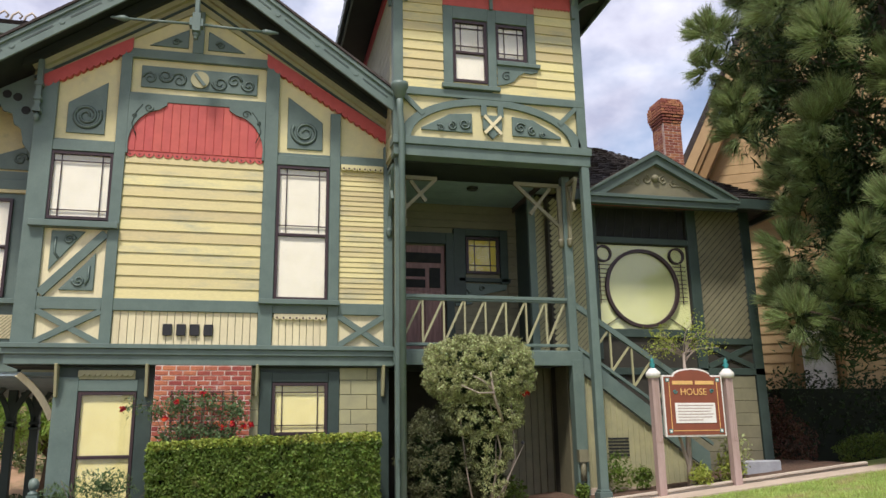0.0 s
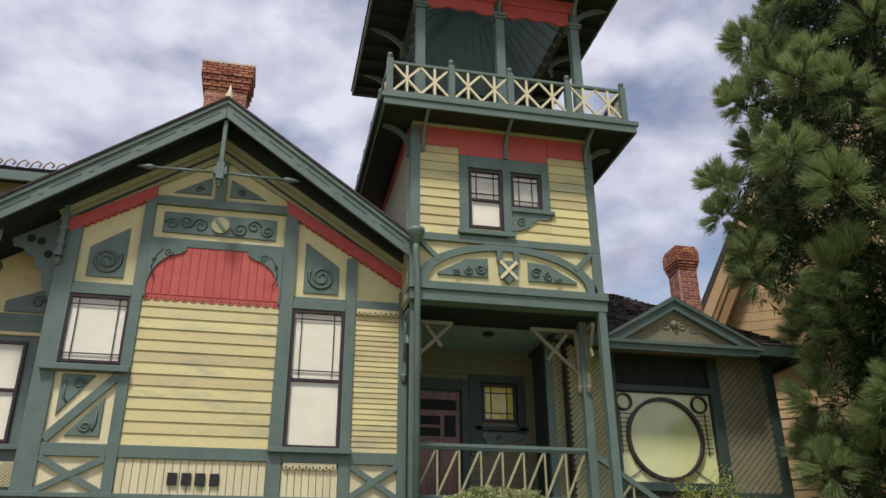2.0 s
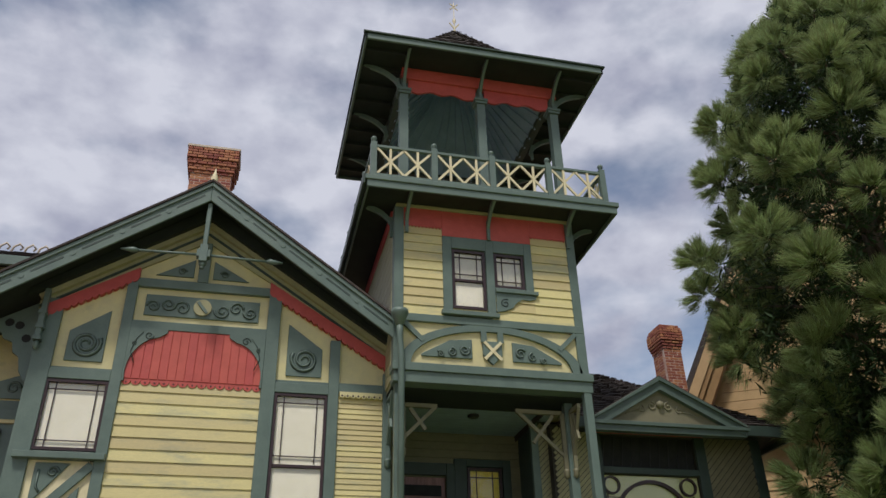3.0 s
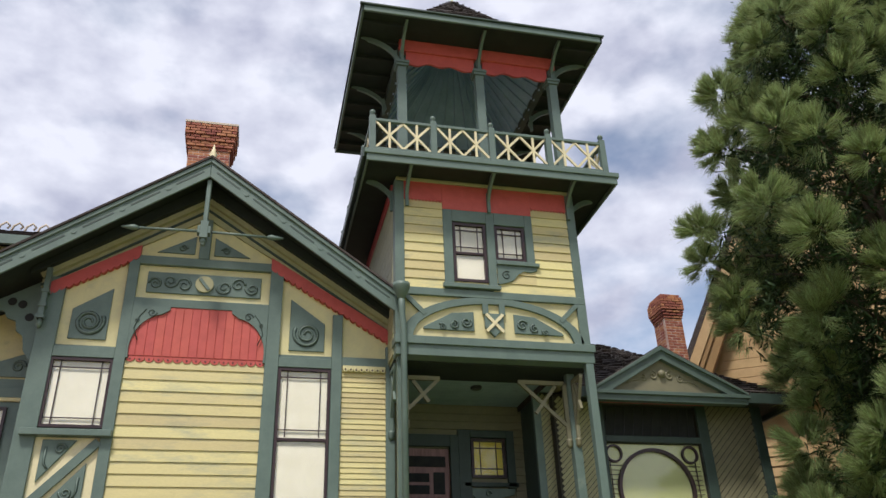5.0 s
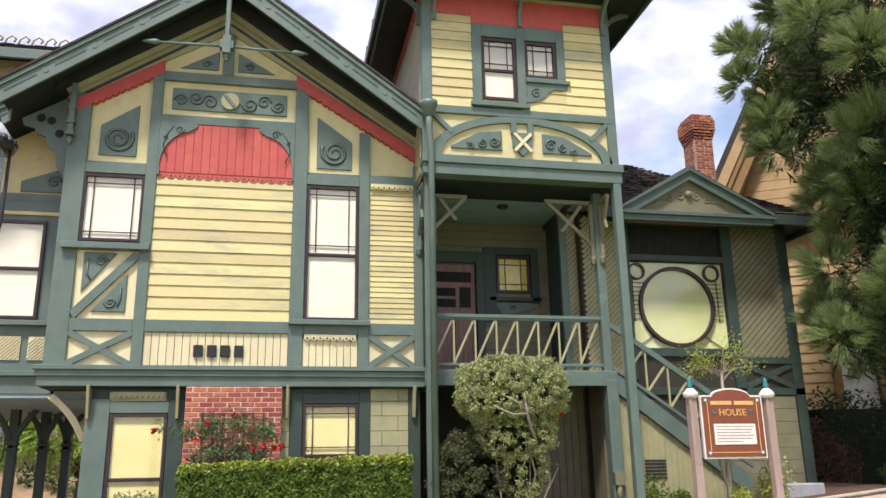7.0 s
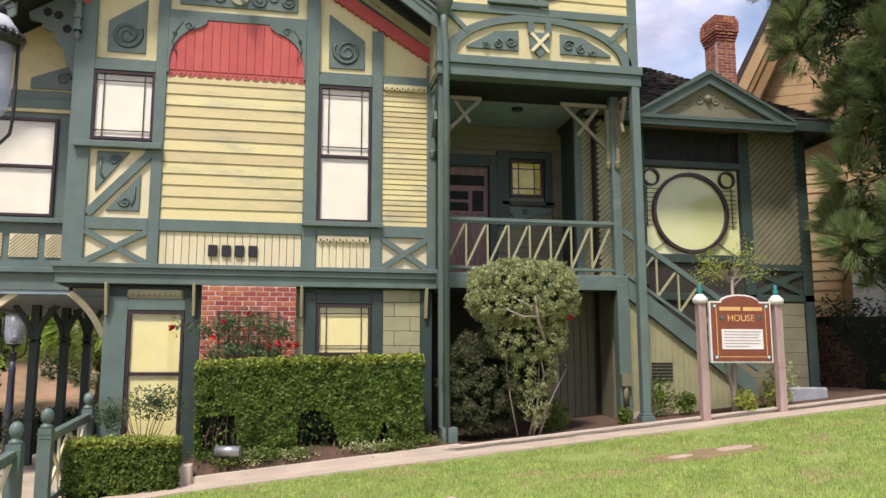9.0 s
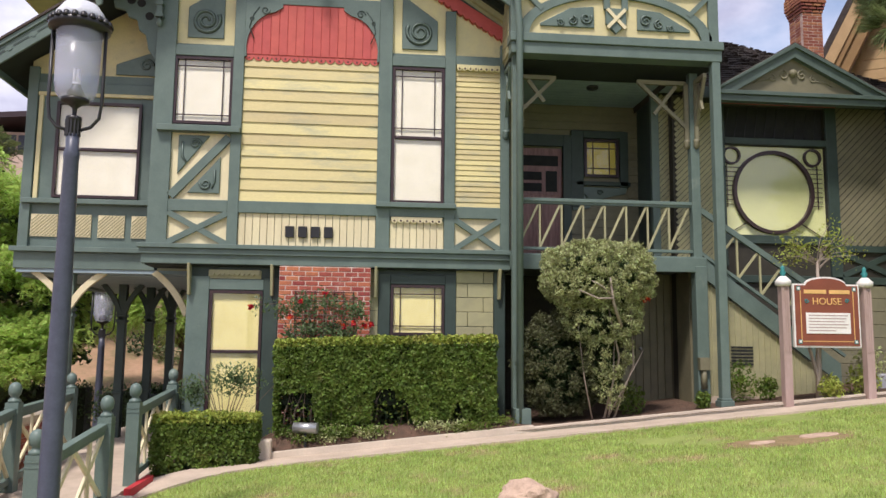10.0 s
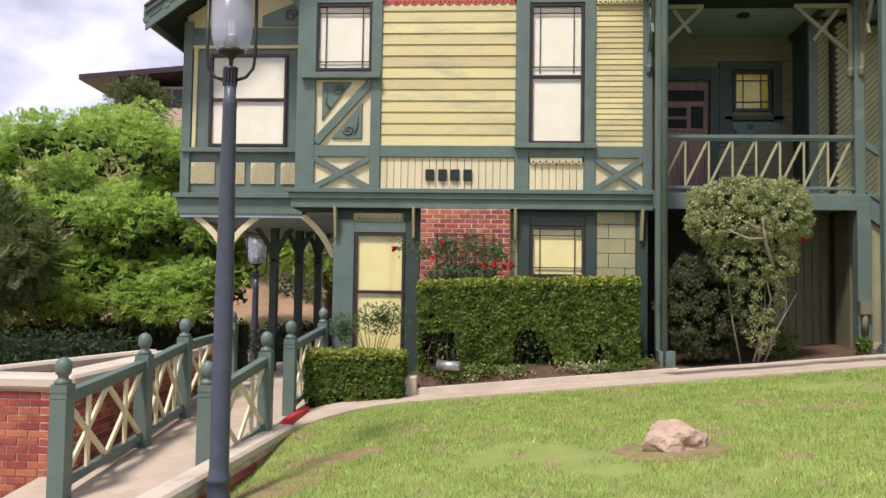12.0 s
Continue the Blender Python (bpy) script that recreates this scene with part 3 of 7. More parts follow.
# red sloping friezes
for s, xa, xb in ((-1, -4.66, -3.30), (1, -1.10, 1.05)):
    bm = bmesh.new()
    zt = lambda x: AZ - 0.78 - 0.61 * abs(x - AX)
    zm = lambda x: AZ - 0.45 - GSL * abs(x - AX)
    m = 14 if s < 0 else 20
    pts = [(xa, zt(xa)), (xb, zt(xb))]
    low = []
    for k in range(m):
        u0, u1 = xa + (xb - xa) * k / m, xa + (xb - xa) * (k + 1) / m
        for q in range(0, 4):
            a = math.pi * q / 4
            x = (u0 + u1) / 2 - (u1 - u0) / 2 * math.cos(a)
            low.append((x, zt(x) - 0.20 - 0.05 * math.sin(a)))
    low.append((xb, zt(xb) - 0.2))
    prism(bm, pts + low[::-1], -0.035, 0.05)
    part("sloping_frieze", bm, RED, gable, "red sloping frieze with scalloped edge")
    bm = bmesh.new()
    xo = xb if s > 0 else xa - 0.1
    beam(bm, (AX, -0.03 - 0.003 * s, zm(AX)), (xo, -0.03 - 0.003 * s, zm(xo)), 0.09, 0.12)
    part("rake_moulding", bm, OLIVE, gable)
    # olive mouldings as one band, which also tones down the shaded gable top
    bm = bmesh.new()
    prism(bm, [(AX, zm(AX) - 0.04), (xo, zm(xo) - 0.04), (xo, zt(xo) + 0.004), (AX, zt(AX) + 0.004)], 0.0 - 0.002 * s, 0.05)
    part("rake_fascia", bm, OLIVE, gable, "khaki band under the rake moulding, toned for the shade there")
    bm = bmesh.new()
    beam(bm, (AX, -0.01 - 0.002 * s, zm(AX) - 0.17), (xo, -0.01 - 0.002 * s, zm(xo) - 0.15), 0.035, 0.04)
    part("rake_bead", bm, DGREEN, gable)

# boxed soffit where the roof meets the gable
for s in (-1, 1):
    xe = 1.0 if s > 0 else -4.9
    bm = bmesh.new()
    q = lambda x, dz: AZ - dz - SL * abs(x - AX)
    g_ = lambda x: AZ - 0.40 - GSL * abs(x - AX)
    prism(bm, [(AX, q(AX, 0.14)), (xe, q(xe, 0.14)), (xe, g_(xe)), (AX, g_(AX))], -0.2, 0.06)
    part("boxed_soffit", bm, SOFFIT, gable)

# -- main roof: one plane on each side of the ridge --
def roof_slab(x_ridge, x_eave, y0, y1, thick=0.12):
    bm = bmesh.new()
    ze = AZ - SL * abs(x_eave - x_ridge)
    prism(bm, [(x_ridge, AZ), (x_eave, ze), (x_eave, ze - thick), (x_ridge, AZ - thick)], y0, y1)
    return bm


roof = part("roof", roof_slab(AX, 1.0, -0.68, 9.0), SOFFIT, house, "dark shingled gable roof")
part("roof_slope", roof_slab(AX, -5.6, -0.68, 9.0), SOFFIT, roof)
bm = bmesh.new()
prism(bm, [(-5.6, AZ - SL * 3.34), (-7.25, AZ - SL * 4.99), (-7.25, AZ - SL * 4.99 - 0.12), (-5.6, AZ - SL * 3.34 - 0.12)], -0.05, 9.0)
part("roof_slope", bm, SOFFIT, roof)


def shingle_rows(parent, a, b, c, d, rows, cols, seed=1, t=0.02, mater=SHINGLE):
    """Courses of shingles on the quad a, b (lower edge) c, d (upper edge), joined."""
    rng = random.Random(seed)
    a, b, c, d = map(Vector, (a, b, c, d))
    nrm = (b - a).cross(d - a).normalized()
    if nrm.z < 0:
        nrm = -nrm
    vs, fs = [], []
    for r in range(rows):
        v0, v1 = r / rows, min(1, (r + 1.15) / rows)
        u = 0.0
        while u < 1:
            du = rng.uniform(0.6, 1.4) / cols
            u0, u1 = u, min(1, u + du * 0.95)
            j = rng.uniform(-0.12, 0.12) / rows
            tt = t * rng.uniform(0.7, 1.5)
            P = lambda uu, vv: (a.lerp(b, uu)).lerp(d.lerp(c, uu), vv)
            q = [P(u0, v0 + j), P(u1, v0 + j), P(u1, v1), P(u0, v1)]
            k = len(vs)
            vs += [q[0] + nrm * tt, q[1] + nrm * tt, q[2] + nrm * 0.002, q[3] + nrm * 0.002, q[0], q[1]]
            fs += [(k, k + 1, k + 2, k + 3), (k + 4, k + 5, k + 1, k)]
            u += du
    me = bpy.data.meshes.new("shingle_layer")
    me.from_pydata([tuple(v) for v in vs], [], fs)
    me.materials.append(mater)
    ob = new("shingle_layer", me)
    ob.parent = parent
    ob["kind"] = "stuff"
    return ob


shingle_rows(roof, (1.03, -0.72, AZ - SL * 3.29), (1.03, 9, AZ - SL * 3.29), (AX, 9, AZ), (AX, -0.72, AZ), 26, 60)
shingle_rows(roof, (-5.63, -0.72, AZ - SL * 3.37), (-5.63, 9, AZ - SL * 3.37), (AX, 9, AZ), (AX, -0.72, AZ), 26, 60, 2)
# rake boards with carved grooves
def rake_board(x0, x1, y, seedless=0):
    z0, z1 = AZ - SL * abs(x0 - AX), AZ - SL * abs(x1 - AX)
    bm = bmesh.new()
    prism(bm, [(x0, z0), (x1, z1), (x1, z1 - 0.34), (x0, z0 - 0.34)], y - 0.04, y)
    fb = part("rake_board", bm, GREEN, house, bevel=0.008)
    bm = bmesh.new()
    prism(bm, [(x0, z0 + 0.03), (x1, z1 + 0.03), (x1, z1 - 0.06), (x0, z0 - 0.06)], y - 0.075, y - 0.04)
    part("rake_cap", bm, GREEN, fb, bevel=0.008)
    bm = bmesh.new()
    prism(bm, [(x0, z0 + 0.075), (x1, z1 + 0.075), (x1, z1 + 0.032), (x0, z0 + 0.032)], y - 0.10, y + 0.3)
    part("shingle_edge", bm, SHINGLE, roof)
    m = 5
    for k in range(m):
        bm = bmesh.new()
        u0, u1 = (k + 0.16) / m, (k + 0.80) / m
        a = (x0 + (x1 - x0) * u0, y - 0.041, z0 + (z1 - z0) * u0 - 0.17)
        b = (x0 + (x1 - x0) * u1, y - 0.041, z0 + (z1 - z0) * u1 - 0.17)
        beam(bm, a, b, 0.03, 0.008)
        part("carved_groove", bm, DGREEN, fb)
        c = (x0 + (x1 - x0) * (k + 0.98) / m, z0 + (z1 - z0) * (k + 0.98) / m - 0.17)
        bm = bmesh.new(); tube(bm, [(c[0], y - 0.05, c[1]), (c[0], y - 0.038, c[1])], 0.045, 12); part("carved_boss", bm, GREEN, fb)


rake_board(AX, 1.02, -0.68)
rake_board(AX, -5.62, -0.68)
rake_board(-5.55, -7.27, -0.05)
part_boxes("eave_board", [(-7.31, -7.25, -0.07, 9, AZ - SL * 4.99 - 0.22, AZ - SL * 4.99 + 0.03)], GREEN, roof)
part_boxes("eave_board", [(1.0, 1.04, -0.7, -0.4, AZ - SL * 3.26 - 0.25, AZ - SL * 3.26 + 0.02)], GREEN, roof)
# king post truss in the gable
truss = part_boxes("truss_king_post", [(AX - 0.04, AX + 0.04, -0.66, -0.58, 8.1, 9.3)], GREEN, roof, bevel=0.012)
bm = bmesh.new()
for s in (-1, 1):
    tube(bm, [(AX, -0.62, 8.28), (AX + s * 1.05, -0.62, 8.26)], 0.022, 8)
    tube(bm, [(AX + s * 1.05, -0.62, 8.26), (AX + s * 1.12, -0.62, 8.26), (AX + s * 1.32, -0.62, 8.26)], [0.03, 0.05, 0.015], 8)
part("truss_rod", bm, GREEN, roof)
bm = bmesh.new()
box(bm, AX - 0.11, AX + 0.11, -0.69, -0.55, 8.22, 8.36); box(bm, AX - 0.065, AX + 0.065, -0.70, -0.54, 8.13, 8.45)
lathe(bm, [(0.05, 0.12), (0.06, 0.08), (0.03, 0.05), (0.045, 0.02), (0.01, 0)], (AX, -0.62, 8.0), 10)
part("truss_boss", bm, GREEN, roof, bevel=0.004)
bm = bmesh.new(); lathe(bm, [(0.10, 0), (0.10, 0.06), (0.045, 0.12), (0.07, 0.2), (0.03, 0.3), (0.004, 0.42)], (AX, -0.6, AZ), 10); part("finial", bm, CREAM, roof)
# side walls and back of the front block
part_boxes("side_wall", [(-4.69, -4.49, 0.25, 0.9, 2.79, 7.3), (0.89, 1.09, 0.25, 2.9, 2.79, 7.0)], GREEN, house, bevel=0)
part_boxes("block_wall", [(-6.85, 4.4, 8.6, 8.8, 2.7, 7.0)], OLIVE, house, bevel=0)

# -- side bay with the wide window --
SB = (-6.40, -5.035, 3.9, 5.52)
sb = holed("side_bay_wall", -6.85, -4.49, 2.86, 6.0, 0.68, 0.85, [SB], GREEN, house, "recessed side bay wall, green and cream")
bm = bmesh.new(); prism(bm, [(-6.85, 6.0), (-4.49, 6.0), (-4.49, 7.7), (-6.85, AZ - SL * 4.59 - 0.15)], 0.68, 0.85); part("side_bay_gable", bm, CREAMY, house)
part_boxes("side_bay_flank", [(-6.85, -6.65, 0.85, 5.0, 2.6, 6.2)], GREEN, house, bevel=0)
window(*SB, 0.63, BLIND, 4.72, 0.1, None)
part_boxes("corner_board", [(-6.88, -6.72, 0.62, 0.69, 2.9, 6.1)], GREEN, sb)
part_boxes("corner_board", [(-6.70, -6.63, 0.64, 0.685, 3.86, 5.75)], CREAMY, sb)
part_boxes("rail", [(-6.85, -4.6, 0.56, 0.69, 3.79, 3.87)], GREEN, sb)
part_boxes("rail", [(-6.72, -4.6, 0.635, 0.69, 5.68, 5.85)], GREEN, sb)
part_boxes("rail", [(-6.72, -4.6, 0.635, 0.685, 5.62, 5.68)], CREAMY, sb)
part_boxes("ledge", [(-6.95, -4.69, 0.5, 0.72, 2.99, 3.07)], GREEN, sb)
part_boxes("cornice", [(-6.90, -4.69, 0.58, 0.80, 2.72, 2.99)], GREEN, sb)
for k in range(4):
    x0 = -6.70 + k * 0.53
    part_boxes("panel", [(x0, x0 + 0.42, 0.655, 0.69, 3.25, 3.62)], CREAM, sb, bevel=0)
    for j in range(-4, 9):
        a0 = x0 + j * 0.06
        p, q = Vector((a0, 0.652, 3.26)), Vector((a0 + 0.36, 0.652, 3.61))
        u0 = max(0, (x0 + 0.005 - p.x) / 0.36); u1 = min(1, (x0 + 0.415 - p.x) / 0.36)
        if u1 - u0 > 0.05:
            bm = bmesh.new()
            beam(bm, p.lerp(q, u0), p.lerp(q, u1), 0.012, 0.012)
            part("slanted_bead", bm, OLIVE, sb)
scroll_panel(sb, [(-5.5, 6.02), (-4.75, 6.02), (-4.75, 6.5), (-5.5, 6.2)], 0.66, [spiral(-5.0, 6.2, 0.11, 1.5, 0, 0.635)])

# -- lower storey --
DOORW, LWIN = (-3.69, -2.865, 0.42, 2.38), (-0.83, 0.04, 1.705, 2.52)
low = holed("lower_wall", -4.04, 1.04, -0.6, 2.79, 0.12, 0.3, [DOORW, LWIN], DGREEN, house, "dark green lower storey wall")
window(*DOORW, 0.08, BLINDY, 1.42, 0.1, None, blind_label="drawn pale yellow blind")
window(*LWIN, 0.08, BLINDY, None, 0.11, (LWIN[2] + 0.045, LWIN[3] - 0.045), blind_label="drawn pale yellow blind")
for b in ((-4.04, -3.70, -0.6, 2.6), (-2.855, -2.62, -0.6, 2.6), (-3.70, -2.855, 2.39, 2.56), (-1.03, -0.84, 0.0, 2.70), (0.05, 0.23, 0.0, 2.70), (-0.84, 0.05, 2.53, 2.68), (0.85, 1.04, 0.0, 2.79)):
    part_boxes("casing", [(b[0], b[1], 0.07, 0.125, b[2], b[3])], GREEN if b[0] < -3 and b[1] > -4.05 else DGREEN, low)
part_boxes("frieze_panel", [(-3.72, -2.9, 0.085, 0.125, 2.57, 2.70)], OLIVE, low, bevel=0)
scallops(low, -3.7, -2.92, 2.66, 0.083, 10, OLIVE, 0.05)
for x0, x1 in ((0.235, 0.845), (-1.165, -1.035)):
    for k in range(10):
        z = 0.45 + k * 0.235
        cut = (x0 + x1) / 2 + (0.14 if k % 2 else -0.12)
        spans = ((x0, cut - 0.004), (cut + 0.004, x1)) if x1 - x0 > 0.3 else ((x0, x1),)
        for a, b in spans:
            part_boxes("siding_block", [(a, b, 0.085, 0.125, z + 0.004, z + 0.231)], OLIVE, low, bevel=0.004)
# small brackets under the cornice
for x in (-4.0, -2.72, -1.08, 0.93):
    bm = bmesh.new()
    prism(bm, [(x - 0.022, 2.79), (x + 0.022, 2.79), (x + 0.022, 2.3), (x - 0.022, 2.3)], -0.01, 0.075)
    for v in bm.verts:
        if v.co.z > 2.5 and v.co.y < 0:
            v.co.y = -0.12
    part("cornice_bracket", bm, OLIVE, low, "khaki cornice bracket", bevel=0.006)
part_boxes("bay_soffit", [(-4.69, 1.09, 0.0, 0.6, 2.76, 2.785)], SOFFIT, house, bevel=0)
part_boxes("lower_side_wall", [(-4.04, -3.9, 0.3, 5.0, -0.6, 2.79), (0.9, 1.04, 0.3, 2.2, -0.3, 2.79)], DGREEN, house, bevel=0)

# -- verandah under the side bay --
ver = part_boxes("verandah_ceiling", [(-6.85, -4.04, 0.6, 6.0, 2.66, 2.72)], PORCHBLUE, house, "grey boarded verandah ceiling", bevel=0)
for k in range(18):
    part_boxes("ceiling_board", [(-6.8, -4.1, 0.85 + k * 0.28, 1.12 + k * 0.28, 2.645, 2.662)], PORCHBLUE, ver, bevel=0.004)


def verandah_post(x, y, z0, z1, material):
    bm = bmesh.new()
    box(bm, x - 0.075, x + 0.075, y - 0.075, y + 0.075, z0, z1)
    for zz in (z0 + 1.0, z1 - 0.75, z1 - 0.65):
        box(bm, x - 0.095, x + 0.095, y - 0.095, y + 0.095, zz, zz + 0.05)
    return part("verandah_post", bm, material, house, bevel=0.008)


verandah_post(-6.05, 0.78, -0.4, 2.7, GREEN)
for x, y in ((-5.80, 2.9), (-5.47, 3.6), (-5.17, 4.1)):
    verandah_post(x, y, -0.4, 2.68, DGREEN)


def brace_curve(a, b, bow, w, d, material, parent, name="bracket"):
    """A curved brace from a to b, bowed by bow, w thick in its plane and d deep."""
    a, b = Vector(a), Vector(b)
    side = (b - a).cross(Vector((0, 1, 0))) if abs((b - a).normalized().y) < 0.5 else (b - a).cross(Vector((1, 0, 0)))
    side.normalize()
    bm = bmesh.new()
    pts = [a.lerp(b, t) + side * bow * math.sin(math.pi * t) for t in (k / 8 for k in range(9))]
    out = Vector((0, 1, 0)) if abs((b - a).normalized().y) < 0.5 else Vector((1, 0, 0))
    rings = []
    for p in pts:
        rings.append([bm.verts.new(p + side * w / 2 * i + out * d / 2 * j) for i, j in ((-1, -1), (1, -1), (1, 1), (-1, 1))])
    for p, q in zip(rings, rings[1:]):
        for i in range(4):
            bm.faces.new((p[i], p[(i + 1) % 4], q[(i + 1) % 4], q[i]))
    bm.faces.new(rings[0]); bm.faces.new(rings[-1][::-1])
    return part(name, bm, material, parent)


for s in (-1, 1):
    brace_curve((-6.05, 0.7, 2.05), (-6.05 + s * 0.55, 0.7, 2.68), 0.06 * s, 0.1, 0.08, CREAM, house)
    brace_curve((-5.80, 2.85, 1.95), (-5.80 + s * 0.36, 2.85, 2.64), 0.06 * s, 0.09, 0.08, DGREEN, house)
    brace_curve((-5.47, 3.55, 1.95), (-5.47 + s * 0.28, 3.55, 2.64), 0.06 * s, 0.09, 0.08, DGREEN, house)
    brace_curve((-5.17, 4.05, 1.95), (-5.17 + s * 0.25, 4.05, 2.64), 0.06 * s, 0.09, 0.08, DGREEN, house)
brace_curve((-4.12, 0.5, 2.0), (-4.65, 0.5, 2.68), -0.06, 0.1, 0.08, CREAM, house)

# -- tower --
TW, TS = (2.04, 2.66, 7.62, 8.80), (2.83, 3.40, 8.09, 8.79)
tower = holed("tower_wall", TX0, TX1, 6.5, 9.75, TY0, TY0 + 0.2, [TW, TS], CREAMY, house, "yellow tower wall")
# sides in khaki, darker than the yellow front, to colour in their shade
part_boxes("tower_side_wall", [(TX0, TX0 + 0.2, TY0 + 0.2, TY1, 6.2, 9.75), (TX1 - 0.2, TX1, TY0 + 0.2, TY1, 6.2, 9.75), (TX0, TX1, TY1 - 0.2, TY1, 6.2, 9.75)], OLIVE, house, bevel=0)
for k in range(17):
    bm = bmesh.new()
    beam(bm, (TX0 - 0.012, TY0 + 0.15, 6.36 + k * 0.187), (TX0 - 0.012, TY1, 6.36 + k * 0.187), 0.03, 0.172, up=(0, 0, 1))
    part("board", bm, OLIVE, tower)
part_boxes("frieze", [(TX0 - 0.05, TX0 - 0.002, TY0 + 0.16, TY1, 9.36, 9.6)], RED, tower)
fy = TY0 - 0.05
for x0, x1 in ((TX0 - 0.02, TX0 + 0.15), (TX1 - 0.15, TX1 + 0.02)):
    part_boxes("corner_board", [(x0, x1, fy - 0.005, TY0 + 0.15, 6.5, 9.6)], GREEN, tower)
for a, b in ((TX0 + 0.15, 1.86), (3.56, TX1 - 0.15)):
    boards(tower, a, b, 7.44, 9.22, TY0 - 0.03, 0.187, YELLOW)
boards(tower, 2.74, 3.56, 7.44, 7.99, TY0 - 0.028, 0.187, YELLOW)
# window casing
for b in ((1.86, 2.03, 7.5, 9.05), (2.67, 2.82, 7.5, 9.05), (3.41, 3.56, 8.0, 9.05), (2.03, 2.67, 8.81, 9.05), (2.82, 3.41, 8.80, 9.05), (2.82, 3.41, 8.0, 8.08)):
    part_boxes("casing", [(b[0], b[1], fy - 0.01, TY0 + 0.02, b[2], b[3])], GREEN, tower)
part_boxes("sill", [(1.82, 2.86, TY0 - 0.12, TY0, 7.46, 7.54)], GREEN, tower)
part_boxes("sill", [(2.82, 3.62, TY0 - 0.11, TY0, 7.97, 8.04)], GREEN, tower)
window(*TW, TY0 - 0.02, BLIND, 8.19, 0.1, (8.22, TW[3] - 0.045), frame_w=0.05)
window(*TS, TY0 - 0.02, BLIND, None, 0.11, (TS[2] + 0.045, TS[3] - 0.045), frame_w=0.05)
# carved console under the small window
bm = bmesh.new()
prism(bm, [(2.83, 7.97), (3.58, 7.97), (3.58, 7.90), (3.45, 7.86), (3.32, 7.88), (3.2, 7.80), (3.12, 7.68), (2.98, 7.62), (2.86, 7.60), (2.83, 7.58)], TY0 - 0.07, TY0 - 0.01)
part("console", bm, GREEN, tower, bevel=0.006)
bm = bmesh.new(); tube(bm, spiral(2.99, 7.77, 0.09, 1.3, 1, TY0 - 0.072), 0.012, 6); part("carved_scroll", bm, DGREEN, tower)
# red frieze with saw-tooth foot
def saw(parent, x0, x1, z0, z1, y, n, material):
    bm = bmesh.new()
    pts = [(x0, z1), (x1, z1)]
    w = (x1 - x0) / n
    for k in range(n, 0, -1):
        pts += [(x0 + w * k, z0), (x0 + w * (k - 0.5), z0 - 0.045)]
    pts.append((x0, z0))
    prism(bm, pts, y - 0.035, y)
    return part("frieze", bm, material, parent, "red frieze with saw-tooth edge")


saw(tower, TX0 + 0.15, 1.86, 9.22, 9.58, TY0 - 0.02, 11, RED)
saw(tower, 3.56, TX1 - 0.15, 9.22, 9.58, TY0 - 0.02, 11, RED)
part_boxes("frieze", [(1.86, 3.56, TY0 - 0.055, TY0 - 0.02, 9.05, 9.58)], RED, tower)
part_boxes("frieze_moulding", [(TX0, TX1, TY0 - 0.09, TY0, 9.58, 9.64)], OLIVE, tower)
# arch band
part_boxes("band_rail", [(TX0, TX1, fy - 0.01, TY0, 7.30, 7.44)], GREEN, tower)
bm = bmesh.new()
arc = lambda r, zc, hgt: [(2.71 + r * math.cos(a), zc + hgt * math.sin(a)) for a in (math.pi * k / 28 for k in range(29))]
prism(bm, arc(1.62, 6.52, 0.80) + arc(1.44, 6.52, 0.68)[::-1], fy - 0.005, TY0)
part("arch_band", bm, GREEN, tower, bevel=0.006)
for s in (-1, 1):
    bm = bmesh.new(); beam(bm, (2.71 + s * 1.55, fy + 0.01, 7.28), (2.71 + s * 1.22, fy + 0.01, 6.95), 0.08, 0.05); part("brace", bm, GREEN, tower)
    bm = bmesh.new(); beam(bm, (2.71 + s * 0.15, fy + 0.01, 7.22), (2.71 + s * 0.15, fy + 0.01, 7.0), 0.10, 0.05); part("stud", bm, GREEN, tower)
    scroll_panel(tower, [(2.71 + s * 0.36, 6.68), (2.71 + s * 0.36, 7.04), (2.71 + s * 0.75, 7.0), (2.71 + s * 1.25, 6.72), (2.71 + s * 1.25, 6.68)], TY0 - 0.015,
                 [spiral(2.71 + s * d, 6.83 - 0.05 * i, 0.10 - 0.02 * i, 1.5, 0.5 + i, TY0 - 0.045, s) for i, d in enumerate((0.5, 0.72, 0.92))])
bm = bmesh.new(); prism(bm, [(2.71 + x, 6.86 + z) for x, z in ((-0.17, 0.16), (0.17, 0.16), (0.17, -0.1), (0, -0.27), (-0.17, -0.1))], fy - 0.01, TY0)
part("shield", bm, GREEN, tower, bevel=0.006)
for s in (-1, 1):
    bm = bmesh.new(); beam(bm, (2.71 - 0.15 * s, fy - 0.02 - 0.004 * s, 6.68), (2.71 + 0.15 * s, fy - 0.02 - 0.004 * s, 7.0), 0.055, 0.03); part("shield_cross", bm, CREAM, tower)
# base beam of the tower
part_boxes("tower_beam", [(TX0 - 0.02, TX1 + 0.05, TY0 - 0.08, TY0 + 0.2, 6.19, 6.38), (TX0 - 0.04, TX1 + 0.07, TY0 - 0.12, TY0 + 0.2, 6.38, 6.52)], GREEN, house, "green tower base beam")
part_boxes("tower_beam_return", [(TX1 - 0.1, TX1 + 0.05, TY0 + 0.2, 0.6, 6.19, 6.5)], GREEN, house)
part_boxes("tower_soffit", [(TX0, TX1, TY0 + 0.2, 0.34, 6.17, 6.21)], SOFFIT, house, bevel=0)
